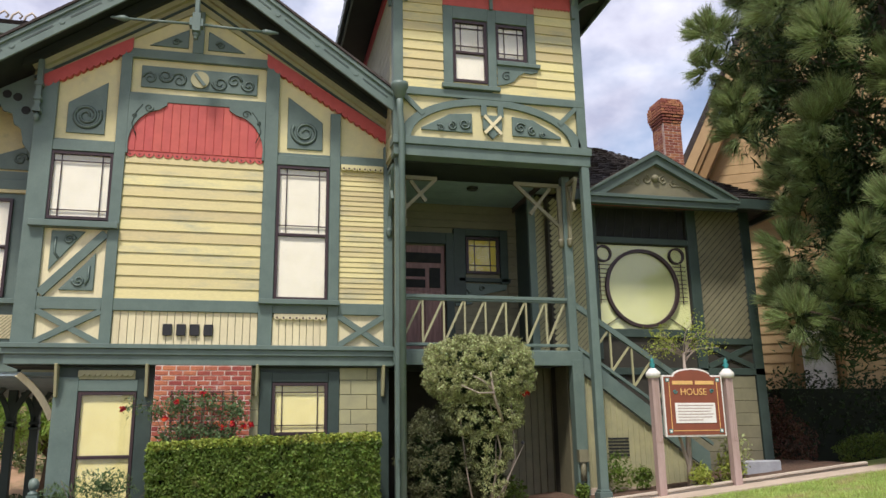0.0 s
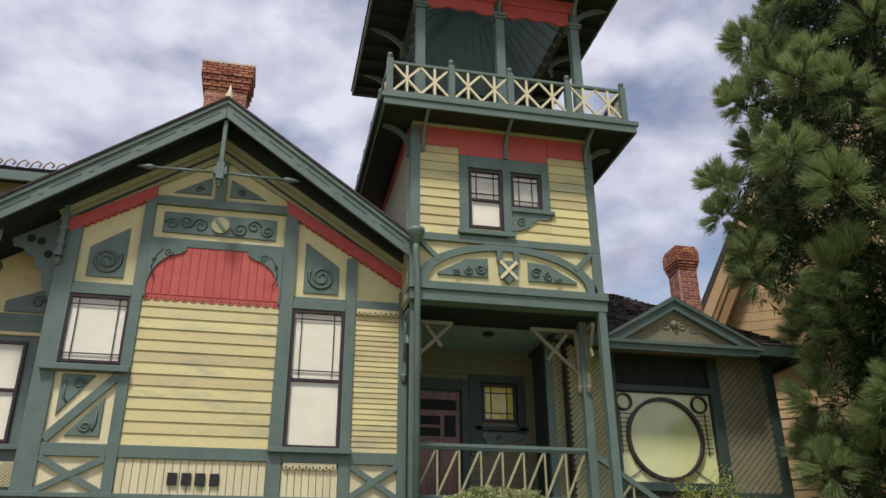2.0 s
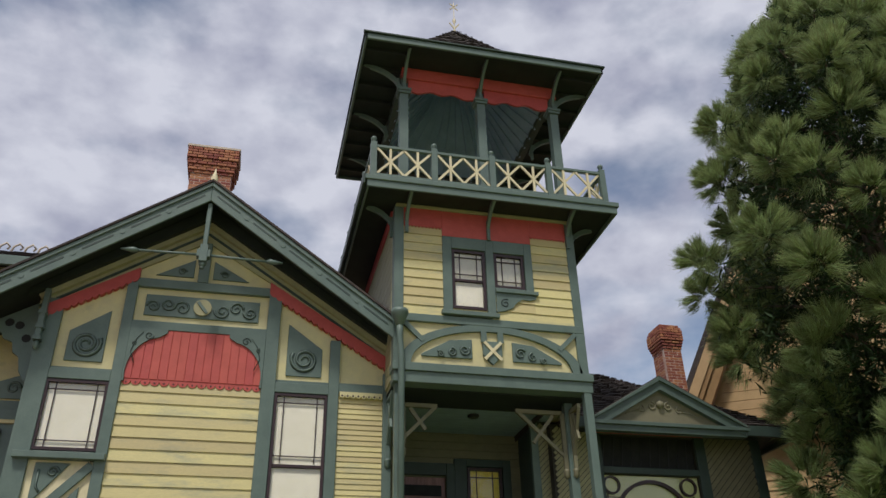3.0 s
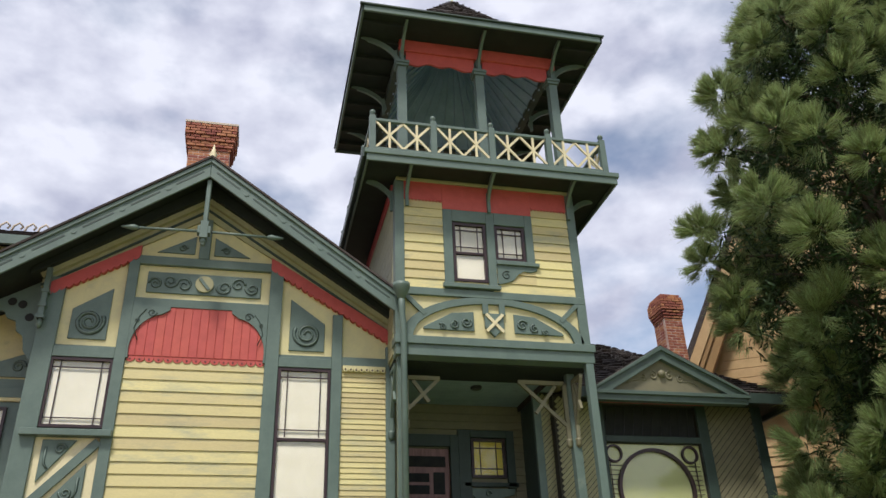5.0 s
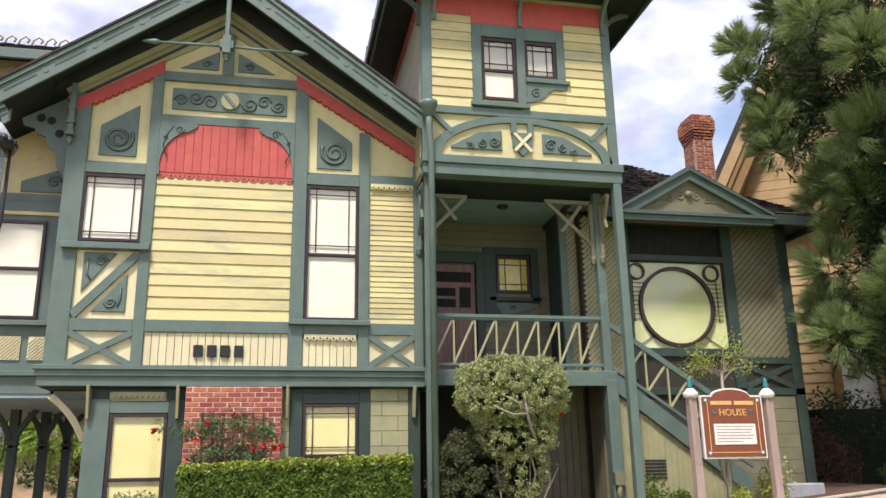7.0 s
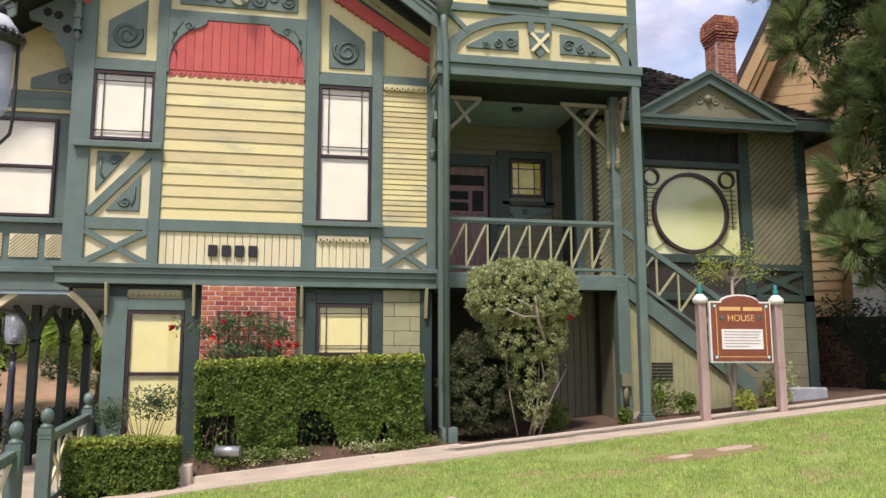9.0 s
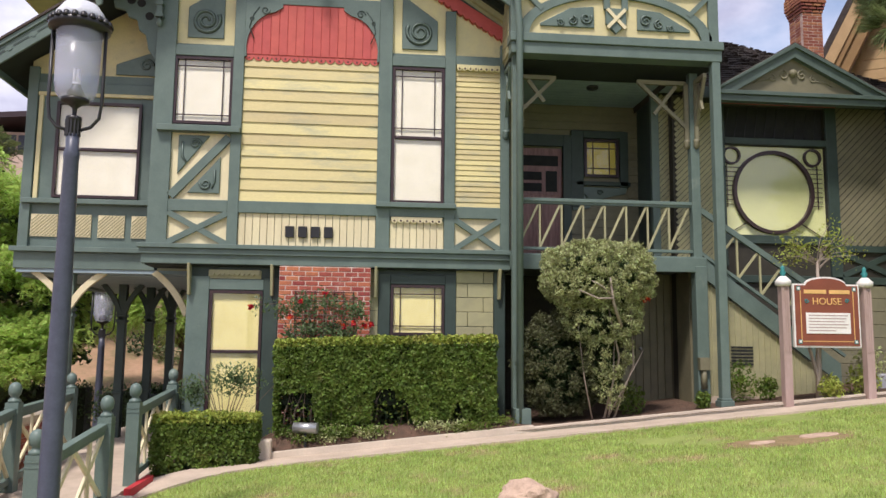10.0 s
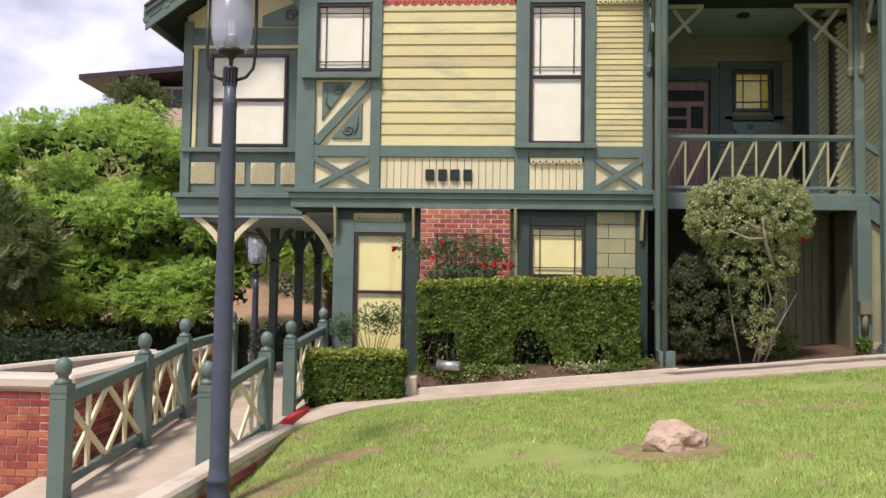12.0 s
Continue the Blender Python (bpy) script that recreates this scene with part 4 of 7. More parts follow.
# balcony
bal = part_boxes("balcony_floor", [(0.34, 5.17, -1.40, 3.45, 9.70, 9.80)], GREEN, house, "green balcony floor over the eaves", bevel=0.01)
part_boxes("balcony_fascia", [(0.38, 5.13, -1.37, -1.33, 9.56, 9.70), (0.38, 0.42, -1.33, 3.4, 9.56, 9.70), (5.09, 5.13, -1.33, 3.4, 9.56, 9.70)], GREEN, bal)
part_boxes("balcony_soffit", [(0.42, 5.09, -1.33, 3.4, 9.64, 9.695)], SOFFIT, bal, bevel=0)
part_boxes("shingle_edge", [(0.3, 0.34, -1.40, 3.45, 9.60, 9.80)], DGREEN, bal)


def eave_bracket(x, y, dx, dy, z0, z1, parent, material=GREEN):
    """A curved bracket that leans out from the wall by dx, dy."""
    d = Vector((dx, dy, 0))
    side = Vector((-dy, dx, 0)).normalized() * 0.028
    n = 8
    pts = []
    for k in range(n + 1):
        t = k / n
        pts.append(Vector((x, y, z0)) + d * (t ** 1.7) + Vector((0, 0, (z1 - z0) * (1 - (1 - t) ** 1.6))))
    bm = bmesh.new()
    prev = None
    for k, p in enumerate(pts):
        q = Vector((0, 0, 0.09)) if k < n else Vector((0, 0, 0.05))
        ring = [bm.verts.new(p + side - q * 0.5), bm.verts.new(p - side - q * 0.5), bm.verts.new(p - side + q * 0.5 - d * 0.06), bm.verts.new(p + side + q * 0.5 - d * 0.06)]
        if prev:
            for i in range(4):
                bm.faces.new((prev[i], prev[(i + 1) % 4], ring[(i + 1) % 4], ring[i]))
        else:
            bm.faces.new(ring[::-1])
        prev = ring
    bm.faces.new(prev)
    box(bm, x - 0.03 if not dx else x, x + 0.03 if not dx else x + 0.05 * np.sign(dx), y - 0.05 if dy else y - 0.03, y if dy else y + 0.03, z0 - 0.12, z0 + 0.3)
    return part("eave_bracket", bm, material, parent)


for x in (TX0 + 0.2, 2.74, TX1 - 0.12):
    eave_bracket(x, TY0 - 0.06, 0, -0.55, 9.15, 9.62, tower)
for y in (TY0 + 0.15,):
    eave_bracket(TX0 - 0.02, y, -0.5, 0, 9.15, 9.62, tower)
    eave_bracket(TX1 + 0.02, y, 0.5, 0, 9.15, 9.62, tower)


def rail_post(x, y, z0, z1, r, parent, material=GREEN):
    bm = bmesh.new()
    box(bm, x - r, x + r, y - r, y + r, z0, z1)
    lathe(bm, [(r * 1.0, z1), (r * 0.5, z1 + r * 0.35), (r * 0.45, z1 + r * 0.6), (r * 0.95, z1 + r * 1.2), (r * 1.0, z1 + r * 1.7), (r * 0.7, z1 + r * 2.3), (0.002, z1 + r * 2.6)], (x, y, 0), 10)
    return part("railing_post", bm, material, parent)


BX = (0.49, 1.62, 2.73, 3.85, 4.95)
BY = -1.28


def lattice(parent, a, b, z0, z1, material, n=2, post=0.0, th=0.045, name="lattice_bar", zr=None):
    """Crosses with uprights between two rail posts, from a to b in plan; zr: rise of the rail from a to b."""
    a, b = Vector((*a, 0)), Vector((*b, 0))
    rise = zr or 0.0
    for k in range(n):
        p, q = a.lerp(b, k / n), a.lerp(b, (k + 1) / n)
        m = (p + q) / 2
        r0, r1, rm = rise * k / n, rise * (k + 1) / n, rise * (k + 0.5) / n
        for u, v, e in (((p.x, p.y, z0 + r0), (q.x, q.y, z1 + r1), 0.0), ((p.x, p.y, z1 + r0), (q.x, q.y, z0 + r1), 0.006), ((m.x, m.y, z0 + rm), (m.x, m.y, z1 + rm), 0.012)):
            bm = bmesh.new()
            nrm = (b - a).cross(Vector((0, 0, 1))).normalized()
            beam(bm, Vector(u) + nrm * e, Vector(v) + nrm * e, th, 0.03, up=tuple(nrm))
            part(name, bm, material, parent)


def straight_rail(parent, a, b, z, w, h, material=GREEN, name="rail", rise=0.0):
    bm = bmesh.new()
    beam(bm, (*a, z), (*b, z + rise), w, h, up=(0, 0, 1))
    return part(name, bm, material, parent, bevel=0.006)


br = straight_rail(house, (BX[0], BY), (BX[-1], BY), 10.5, 0.07, 0.06, GREEN, "balcony_railing")
straight_rail(br, (BX[0], BY), (BX[-1], BY), 9.88, 0.05, 0.05)
for x in BX:
    rail_post(x, BY, 9.80, 10.58, 0.055, br)
for x0, x1 in zip(BX, BX[1:]):
    lattice(br, (x0 + 0.06, BY), (x1 - 0.06, BY), 9.9, 10.47, CREAM, 2, th=0.042)
for sx in (BX[0], BX[-1]):
    straight_rail(br, (sx, BY), (sx, 3.3), 10.5, 0.07, 0.06)
    straight_rail(br, (sx, BY), (sx, 3.3), 9.88, 0.05, 0.05)
    for k in range(4):
        y0, y1 = BY + 0.06 + k * 1.14, BY - 0.06 + (k + 1) * 1.14
        rail_post(sx, BY + (k + 1) * 1.14, 9.80, 10.58, 0.055, br)
        lattice(br, (sx, y0), (sx, y1), 9.9, 10.47, CREAM, 2, th=0.042)
# belvedere
bel = part_boxes("belvedere_beam", [(TX0 + 0.1, TX1, TY0 - 0.05, TY0 + 0.1, 12.72, 13.0)], RED, house, "red belvedere frieze")
part_boxes("belvedere_plate", [(TX0 + 0.1, TX0 + 0.25, TY0 + 0.1, TY1, 12.72, 13.0)], DGREEN, bel)
part_boxes("belvedere_plate", [(TX1 - 0.15, TX1, TY0 + 0.1, TY1, 12.72, 13.0)], DGREEN, bel)
part_boxes("belvedere_plate", [(TX0 + 0.25, TX1 - 0.15, TY1 - 0.15, TY1, 12.72, 13.0)], DGREEN, bel)
for x in (1.15, 2.75, 4.33):
    for y in (TY0 + 0.03, TY1 - 0.08) if x != 2.75 else (TY0 + 0.03,):
        bm = bmesh.new()
        box(bm, x - 0.085, x + 0.085, y - 0.085, y + 0.085, 9.8, 12.3)
        box(bm, x - 0.12, x + 0.12, y - 0.12, y + 0.12, 12.3, 12.36); box(bm, x - 0.14, x + 0.14, y - 0.14, y + 0.14, 12.36, 12.42)
        box(bm, x - 0.05, x + 0.05, y - 0.05, y + 0.05, 12.42, 12.8)
        part("belvedere_post", bm, GREEN, house)
        if y < 0:
            eave_bracket(x, y - 0.06, 0, -0.62, 12.45, 12.98, bel)
    if x != 2.75:
        sx = -1 if x < 2 else 1
        for yy in (TY0 + 0.05, 0.9, TY1 - 0.2):
            eave_bracket(x + sx * 0.08, yy, 0.75 * sx, 0, 12.45, 12.98, bel)
# wavy valance between the posts
for xa, xb in ((1.24, 2.66), (2.84, 4.24)):
    bm = bmesh.new()
    pts = [(xa, 12.75), (xb, 12.75)]
    for k in range(24, -1, -1):
        t = k / 24
        pts.append((xa + (xb - xa) * t, 12.36 + 0.10 * math.sin(math.pi * t) ** 0.5 + 0.03 * math.cos(t * 6 * math.pi)))
    prism(bm, pts, TY0, TY0 + 0.05)
    part("valance", bm, RED, bel)
EX0, EX1, EY0, EY1, EZ = 0.24, 5.22, -1.50, 3.40, 13.06
troof = part_boxes("tower_roof_fascia", [(EX0, EX1, EY0, EY0 + 0.05, EZ - 0.12, EZ + 0.02), (EX0, EX0 + 0.05, EY0, EY1, EZ - 0.12, EZ + 0.02), (EX1 - 0.05, EX1, EY0, EY1, EZ - 0.12, EZ + 0.02), (EX0, EX1, EY1 - 0.05, EY1, EZ - 0.12, EZ + 0.02)], GREEN, house, "green tower eave fascia", bevel=0.01)
part_boxes("tower_roof_cap", [(EX0 - 0.04, EX1 + 0.04, EY0 - 0.04, EY0 + 0.03, EZ + 0.02, EZ + 0.06)], DGREEN, troof)
cxm, cym = (EX0 + EX1) / 2, (EY0 + EY1) / 2
bm = bmesh.new()
rings = []
for h, z in (((EX1 - EX0) / 2 + 0.03, EZ + 0.02), (1.15, 14.3), (0.03, 16.0)):
    rings.append([bm.verts.new((cxm + i * h, cym + j * h * (EY1 - EY0) / (EX1 - EX0), z)) for i, j in ((-1, -1), (1, -1), (1, 1), (-1, 1))])
for a, b in zip(rings, rings[1:]):
    for k in range(4):
        bm.faces.new((a[k], a[(k + 1) % 4], b[(k + 1) % 4], b[k]))
bm.faces.new(rings[-1])
trs = part("tower_roof", bm, SHINGLE, house, "brown shingled pyramid tower roof")
shingle_rows(trs, (cxm - 1.15, cym - 1.14, 14.3), (cxm + 1.15, cym - 1.14, 14.3), (cxm + 0.03, cym - 0.03, 16), (cxm - 0.03, cym - 0.03, 16), 11, 16, 5, 0.03)
shingle_rows(trs, (cxm - 1.15, cym + 1.14, 14.3), (cxm - 1.15, cym - 1.14, 14.3), (cxm - 0.03, cym, 16), (cxm - 0.03, cym, 16), 11, 16, 6, 0.03)
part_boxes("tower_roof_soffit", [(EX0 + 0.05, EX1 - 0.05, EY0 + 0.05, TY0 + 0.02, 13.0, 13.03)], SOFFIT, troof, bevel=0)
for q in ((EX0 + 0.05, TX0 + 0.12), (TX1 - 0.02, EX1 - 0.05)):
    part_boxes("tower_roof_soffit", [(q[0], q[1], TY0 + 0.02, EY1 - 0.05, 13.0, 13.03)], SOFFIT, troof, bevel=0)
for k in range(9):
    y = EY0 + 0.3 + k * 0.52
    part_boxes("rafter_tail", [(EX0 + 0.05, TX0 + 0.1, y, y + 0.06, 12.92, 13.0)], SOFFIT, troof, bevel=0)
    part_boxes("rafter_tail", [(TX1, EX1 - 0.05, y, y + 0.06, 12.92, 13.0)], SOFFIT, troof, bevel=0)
# boarded inner ceiling of the belvedere, with battens
bm = bmesh.new()
P = [(TX0 + 0.2, TY0 + 0.1), (TX1 - 0.1, TY0 + 0.1), (TX1 - 0.1, TY1 - 0.1), (TX0 + 0.2, TY1 - 0.1)]
apx = bm.verts.new((cxm, cym, 14.9))
vs = [bm.verts.new((x, y, 12.75)) for x, y in P]
for k in range(4):
    bm.faces.new((vs[k], vs[(k + 1) % 4], apx))
inner = part("belvedere_ceiling", bm, BLUEROOF, house, "blue-grey boarded belvedere ceiling")
for k in range(9):
    t = (k + 0.5) / 9
    for (xa, ya), (xb, yb) in ((P[2], P[3]), (P[1], P[2]), (P[3], P[0])):
        s = Vector((xa + (xb - xa) * t, ya + (yb - ya) * t, 12.75))
        e = s.lerp(Vector((cxm, cym, 14.9)), 0.9 - 0.5 * abs(t - 0.5))
        bm = bmesh.new(); beam(bm, s + Vector((0, 0, -0.03)), e + Vector((0, 0, -0.03)), 0.045, 0.06); part("ceiling_batten", bm, BLUEROOF, inner)
bm = bmesh.new(); lathe(bm, [(0.06, 0), (0.02, 0.12), (0.012, 0.3), (0.05, 0.42), (0.01, 0.5), (0.008, 1.05)], (cxm, cym, 15.95), 8)
for s in (-1, 1):
    beam(bm, (cxm - 0.1 * s, cym, 16.75), (cxm + 0.1 * s, cym, 16.95), 0.02, 0.02)
    beam(bm, (cxm, cym, 16.1), (cxm + 0.12 * s, cym, 16.28), 0.025, 0.025)
part("tower_finial", bm, CREAM, house, "thin finial on the tower roof")

# -- porch between bay and right wing --
RY = -0.2
porch = part_boxes("porch_floor", [(1.09, 4.35, RY - 0.08, 2.3, 2.86, 3.04)], GREEN, house, "green porch floor", bevel=0.006)
part_boxes("porch_fascia", [(1.06, 4.32, RY - 0.12, RY - 0.08, 2.78, 3.02)], GREEN, porch)
pc = part_boxes("porch_ceiling", [(1.09, 4.4, 0.342, 2.3, 6.22, 6.26)], PORCHBLUE, house, "blue-grey boarded porch ceiling", bevel=0)
for k in range(10):
    part_boxes("ceiling_board", [(1.1, 4.38, 0.35 + k * 0.155, 0.497 + k * 0.155, 6.207, 6.222)], PORCHBLUE, pc, bevel=0.004)
bm = bmesh.new(); lathe(bm, [(0.09, 6.16), (0.11, 6.18), (0.11, 6.21)], (2.75, 0.75, 0), 14); part("ceiling_light", bm, BLACK, pc)
PW, PD = (2.90, 3.58, 4.80, 5.54), (1.55, 2.48, 3.04, 5.35)
# back wall in the shade-darkened khaki
pb = holed("porch_back_wall", 1.09, 4.4, 2.8, 6.3, 1.9, 2.1, [PW, PD], SHADEKHAKI, house, "khaki boarded porch wall, toned dark for the porch shade")
boards(pb, 3.76, 3.98, 3.1, 6.18, 1.88, 0.15, SHADEKHAKI)
boards(pb, 2.64, 3.76, 3.1, 4.12, 1.88, 0.15, SHADEKHAKI)
boards(pb, 1.1, 3.76, 5.72, 6.18, 1.88, 0.15, SHADEKHAKI)
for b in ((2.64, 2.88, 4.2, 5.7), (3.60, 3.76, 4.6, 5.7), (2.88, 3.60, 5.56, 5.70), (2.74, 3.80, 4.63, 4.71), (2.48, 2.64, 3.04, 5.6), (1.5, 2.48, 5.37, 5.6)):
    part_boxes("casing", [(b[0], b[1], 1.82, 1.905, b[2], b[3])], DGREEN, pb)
window(*PW, 1.85, STAIN, None, 0.13, (PW[2] + 0.05, PW[3] - 0.05), frame_w=0.05, blind_label="amber stained glass")
scroll_panel(pb, [(2.66, 4.6), (3.74, 4.6), (3.7, 4.48), (3.4, 4.42), (3.15, 4.36), (2.98, 4.18), (2.66, 4.14)], 1.87, [spiral(2.82, 4.38, 0.13, 1.5, 0, 1.84), spiral(3.2, 4.5, 0.06, 1.2, 0, 1.84)], field=GREEN)
door = part_boxes("front_door", [(1.55, 2.48, 1.93, 1.99, 3.04, 5.35)], WOODDOOR, house, "closed varnished wooden front door with panels")
for b in ((1.68, 2.08, 4.72, 4.88), (1.68, 2.08, 4.5, 4.66), (2.16, 2.38, 4.5, 4.9), (1.65, 2.4, 5.0, 5.2)):
    part_boxes("door_light", [(b[0], b[1], 1.915, 1.932, b[2], b[3])], DARKIN, door, bevel=0)
for b in ((1.64, 1.98, 3.2, 4.3), (2.06, 2.40, 3.2, 4.3), (1.64, 2.4, 4.36, 4.44)):
    part_boxes("door_panel", [(b[0], b[1], 1.905, 1.932, b[2], b[3])], WOODDOOR, door, bevel=0.012)
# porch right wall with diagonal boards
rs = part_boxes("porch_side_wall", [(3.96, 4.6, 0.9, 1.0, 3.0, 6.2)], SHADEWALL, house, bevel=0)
part_boxes("porch_return_wall", [(3.96, 4.06, 1.0, 1.9, 3.04, 6.2)], DGREEN, house, bevel=0)
part_boxes("corner_board", [(3.86, 4.0, 0.83, 0.92, 3.0, 6.2)], GREEN, rs)
# railing of the porch
pr = straight_rail(house, (1.15, RY), (4.14, RY), 3.93, 0.09, 0.06, GREEN, "porch_railing")
straight_rail(pr, (1.15, RY), (4.14, RY), 3.885, 0.05, 0.04)
straight_rail(pr, (1.15, RY), (4.14, RY), 3.13, 0.06, 0.05)
n = 8
for k in range(n):
    x0, x1 = 1.2 + k * 2.9 / n, 1.2 + (k + 1) * 2.9 / n
    bm = bmesh.new(); beam(bm, (x0, RY, 3.15), (x0, RY, 3.87), 0.03, 0.03); part("baluster", bm, OLIVE, pr)
    bm = bmesh.new(); beam(bm, (x0, RY + 0.005, 3.15), (x1 - 0.02, RY + 0.005, 3.87), 0.035, 0.03); part("baluster_brace", bm, OLIVE, pr)


def porch_post(x, y, z0, z1, r, base=0.0):
    bm = bmesh.new()
    box(bm, x - r, x + r, y - r, y + r, z0, z1)
    if base:
        box(bm, x - r - 0.04, x + r + 0.04, y - r - 0.04, y + r + 0.04, z0, z0 + base)
        box(bm, x - r - 0.02, x + r + 0.02, y - r - 0.02, y + r + 0.02, z0 + base, z0 + base + 0.04)
    return part("porch_post", bm, GREEN, house, "green square porch post", bevel=0.008)


porch_post(TX1 - 0.05, TY0 - 0.0, 0.5, 6.2, 0.07, 0.24)
porch_post(4.20, RY, 2.9, 6.2, 0.075)
porch_post(4.22, RY - 0.035, 0.45, 2.88, 0.1)
part_boxes("porch_post", [(TX0 + 0.02, TX0 + 0.14, TY0 + 0.02, TY0 + 0.14, 0.2, 6.2)], GREEN, house)
porch_post(1.16, RY, 2.9, 6.2, 0.06)


def cross_bracket(x, y, dx, dy, z1, parent, h=0.95, material=SHADEKHAKI):
    """A post bracket: wall leg, top arm, a crossed pair of struts and a pendant."""
    bm = bmesh.new()
    P = lambda u, z: (x + dx * u, y + dy * u, z)
    up = (dy, -dx, 0) if (dx or dy) else (0, 1, 0)
    L = Vector((dx, dy, 0)).length
    beam(bm, P(0.06, z1), P(1.0, z1), 0.07, 0.06, up=up)
    beam(bm, P(0.06, z1 - h), P(0.06, z1), 0.07, 0.06, up=up)
    beam(bm, P(0.08, z1 - h * 0.75), P(0.95, z1 - 0.02), 0.06, 0.05, up=up)
    beam(bm, P(0.25, z1 - 0.05), P(0.68, z1 - h * 0.55), 0.06, 0.045, up=up)
    lathe(bm, [(0.02, -0.12), (0.055, -0.08), (0.05, 0.0), (0.06, 0.03)], P(0.06, z1 - h - 0.02), 8)
    return part("post_bracket", bm, material, parent)


cross_bracket(4.14, RY, -0.9, 0, 6.0, house, 1.0)
cross_bracket(4.22, RY - 0.06, 0, -0.42, 6.0, house, 1.0)
cross_bracket(1.22, RY, 0.62, 0, 6.0, house, 0.75)
cross_bracket(1.03, 0.0, 0, -0.5, 6.1, house, 1.0, GREEN)
# downpipe at the tower corner
bm = bmesh.new()
tube(bm, [(1.06, TY0 - 0.2, 7.3), (1.06, TY0 - 0.2, 6.95), (1.10, TY0 - 0.15, 6.6), (1.10, TY0 - 0.15, 0.32)], 0.055, 12)
dp = part("downpipe", bm, GREEN, house, "green painted downpipe")
bm = bmesh.new(); lathe(bm, [(0.06, -0.18), (0.13, 0), (0.15, 0.04), (0.15, 0.1)], (1.06, TY0 - 0.2, 7.3), 12); part("rainwater_head", bm, GREEN, dp)
part_boxes("pipe_shoe", [(1.02, 1.26, TY0 - 0.2, TY0 + 0.15, 0.28, 0.62)], GREEN, dp)
# under the porch: recess walls coloured dark for its deep shade, and khaki door
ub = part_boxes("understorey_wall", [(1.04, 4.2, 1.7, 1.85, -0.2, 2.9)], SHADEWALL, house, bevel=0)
part_boxes("understorey_door", [(3.34, 3.40, 1.0, 1.66, 0.5, 2.7)], SHADEKHAKI, house, "closed dark plank door", bevel=0.01)
part_boxes("understorey_side", [(4.202, 4.30, 0.15, 1.9, 0.3, 2.84)], SHADEKHAKI, house, bevel=0)
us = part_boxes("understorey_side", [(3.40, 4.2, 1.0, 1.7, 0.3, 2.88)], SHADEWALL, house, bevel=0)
staves(us, 3.40, 4.2, 0.5, 2.86, 0.968, 0.14, SHADEKHAKI)
bm = bmesh.new(); lathe(bm, [(0.004, 1.5), (0.03, 1.52), (0.03, 1.55), (0.004, 1.57)], (3.62, 0.95, 0), 10); part("door_knob", bm, STEEL, us)
for k in range(5):
    part_boxes("vent_slat", [(2.9, 3.12, 1.66, 1.7, 0.95 + k * 0.09, 1.0 + k * 0.09)], DARKIN, ub, bevel=0)
part_boxes("meter_box", [(3.02, 3.18, 0.25, 0.38, 1.0, 1.22), (3.08, 3.12, 0.29, 0.33, 0.5, 1.0)], SHADEKHAKI, house)

# -- stairs down from the porch --
st = part_boxes("stair_landing", [(4.3, 4.6, RY, 0.9, 2.86, 3.0)], GREEN, house)
bm = bmesh.new()
prism(bm, [(4.32, 3.0), (6.6, 1.32), (6.6, 0.98), (4.32, 2.68)], RY - 0.06, RY)
part("stringer", bm, GREEN, st)
bm = bmesh.new()
beam(bm, (4.2, RY - 0.02, 3.88), (6.7, RY - 0.02, 2.22), 0.09, 0.07)
part("handrail", bm, GREEN, st)
bm = bmesh.new()
beam(bm, (4.2, RY - 0.02, 3.16), (6.7, RY - 0.02, 1.45), 0.05, 0.05)
part("handrail", bm, GREEN, st)
for k in range(6):
    x = 4.5 + k * 0.39
    zt, zb = 3.88 - (x - 4.2) * 0.664, 3.16 - (x - 4.2) * 0.684
    bm = bmesh.new(); beam(bm, (x, RY - 0.02, zb), (x, RY - 0.02, zt - 0.04), 0.03, 0.03); part("baluster", bm, OLIVE, st)
    x2 = x + 0.36
    bm = bmesh.new(); beam(bm, (x, RY - 0.015, zb), (x2, RY - 0.015, 3.84 - (x2 - 4.2) * 0.664), 0.035, 0.03); part("baluster_brace", bm, OLIVE, st)
for k in range(11):
    part_boxes("tread", [(4.35 + k * 0.2, 4.58 + k * 0.2, RY, 0.68, 2.83 - k * 0.155, 2.87 - k * 0.155)], GREEN, st)
bm = bmesh.new()
prism(bm, [(4.33, 0.5), (6.55, 0.7), (6.55, 1.0), (4.33, 2.66)], RY + 0.02, RY + 0.08)
sw = part("stair_skirt", bm, OLIVE, house, "khaki boarded wall under the stairs")
for k in range(22):
    x = 4.33 + k * 0.1
    part_boxes("cover_strip", [(x, x + 0.014, RY + 0.006, RY + 0.02, 0.75, 2.66 - (x - 4.33) * 0.745)], OLIVE, sw, bevel=0)
part_boxes("plinth", [(4.3, 6.55, RY - 0.02, RY + 0.02, 0.4, 0.78)], CONCRETE, sw, bevel=0)
for k in range(6):
    part_boxes("vent_slat", [(4.75, 5.12, RY + 0.0, RY + 0.015, 1.28 + k * 0.055, 1.31 + k * 0.055)], DARKIN, sw, bevel=0)

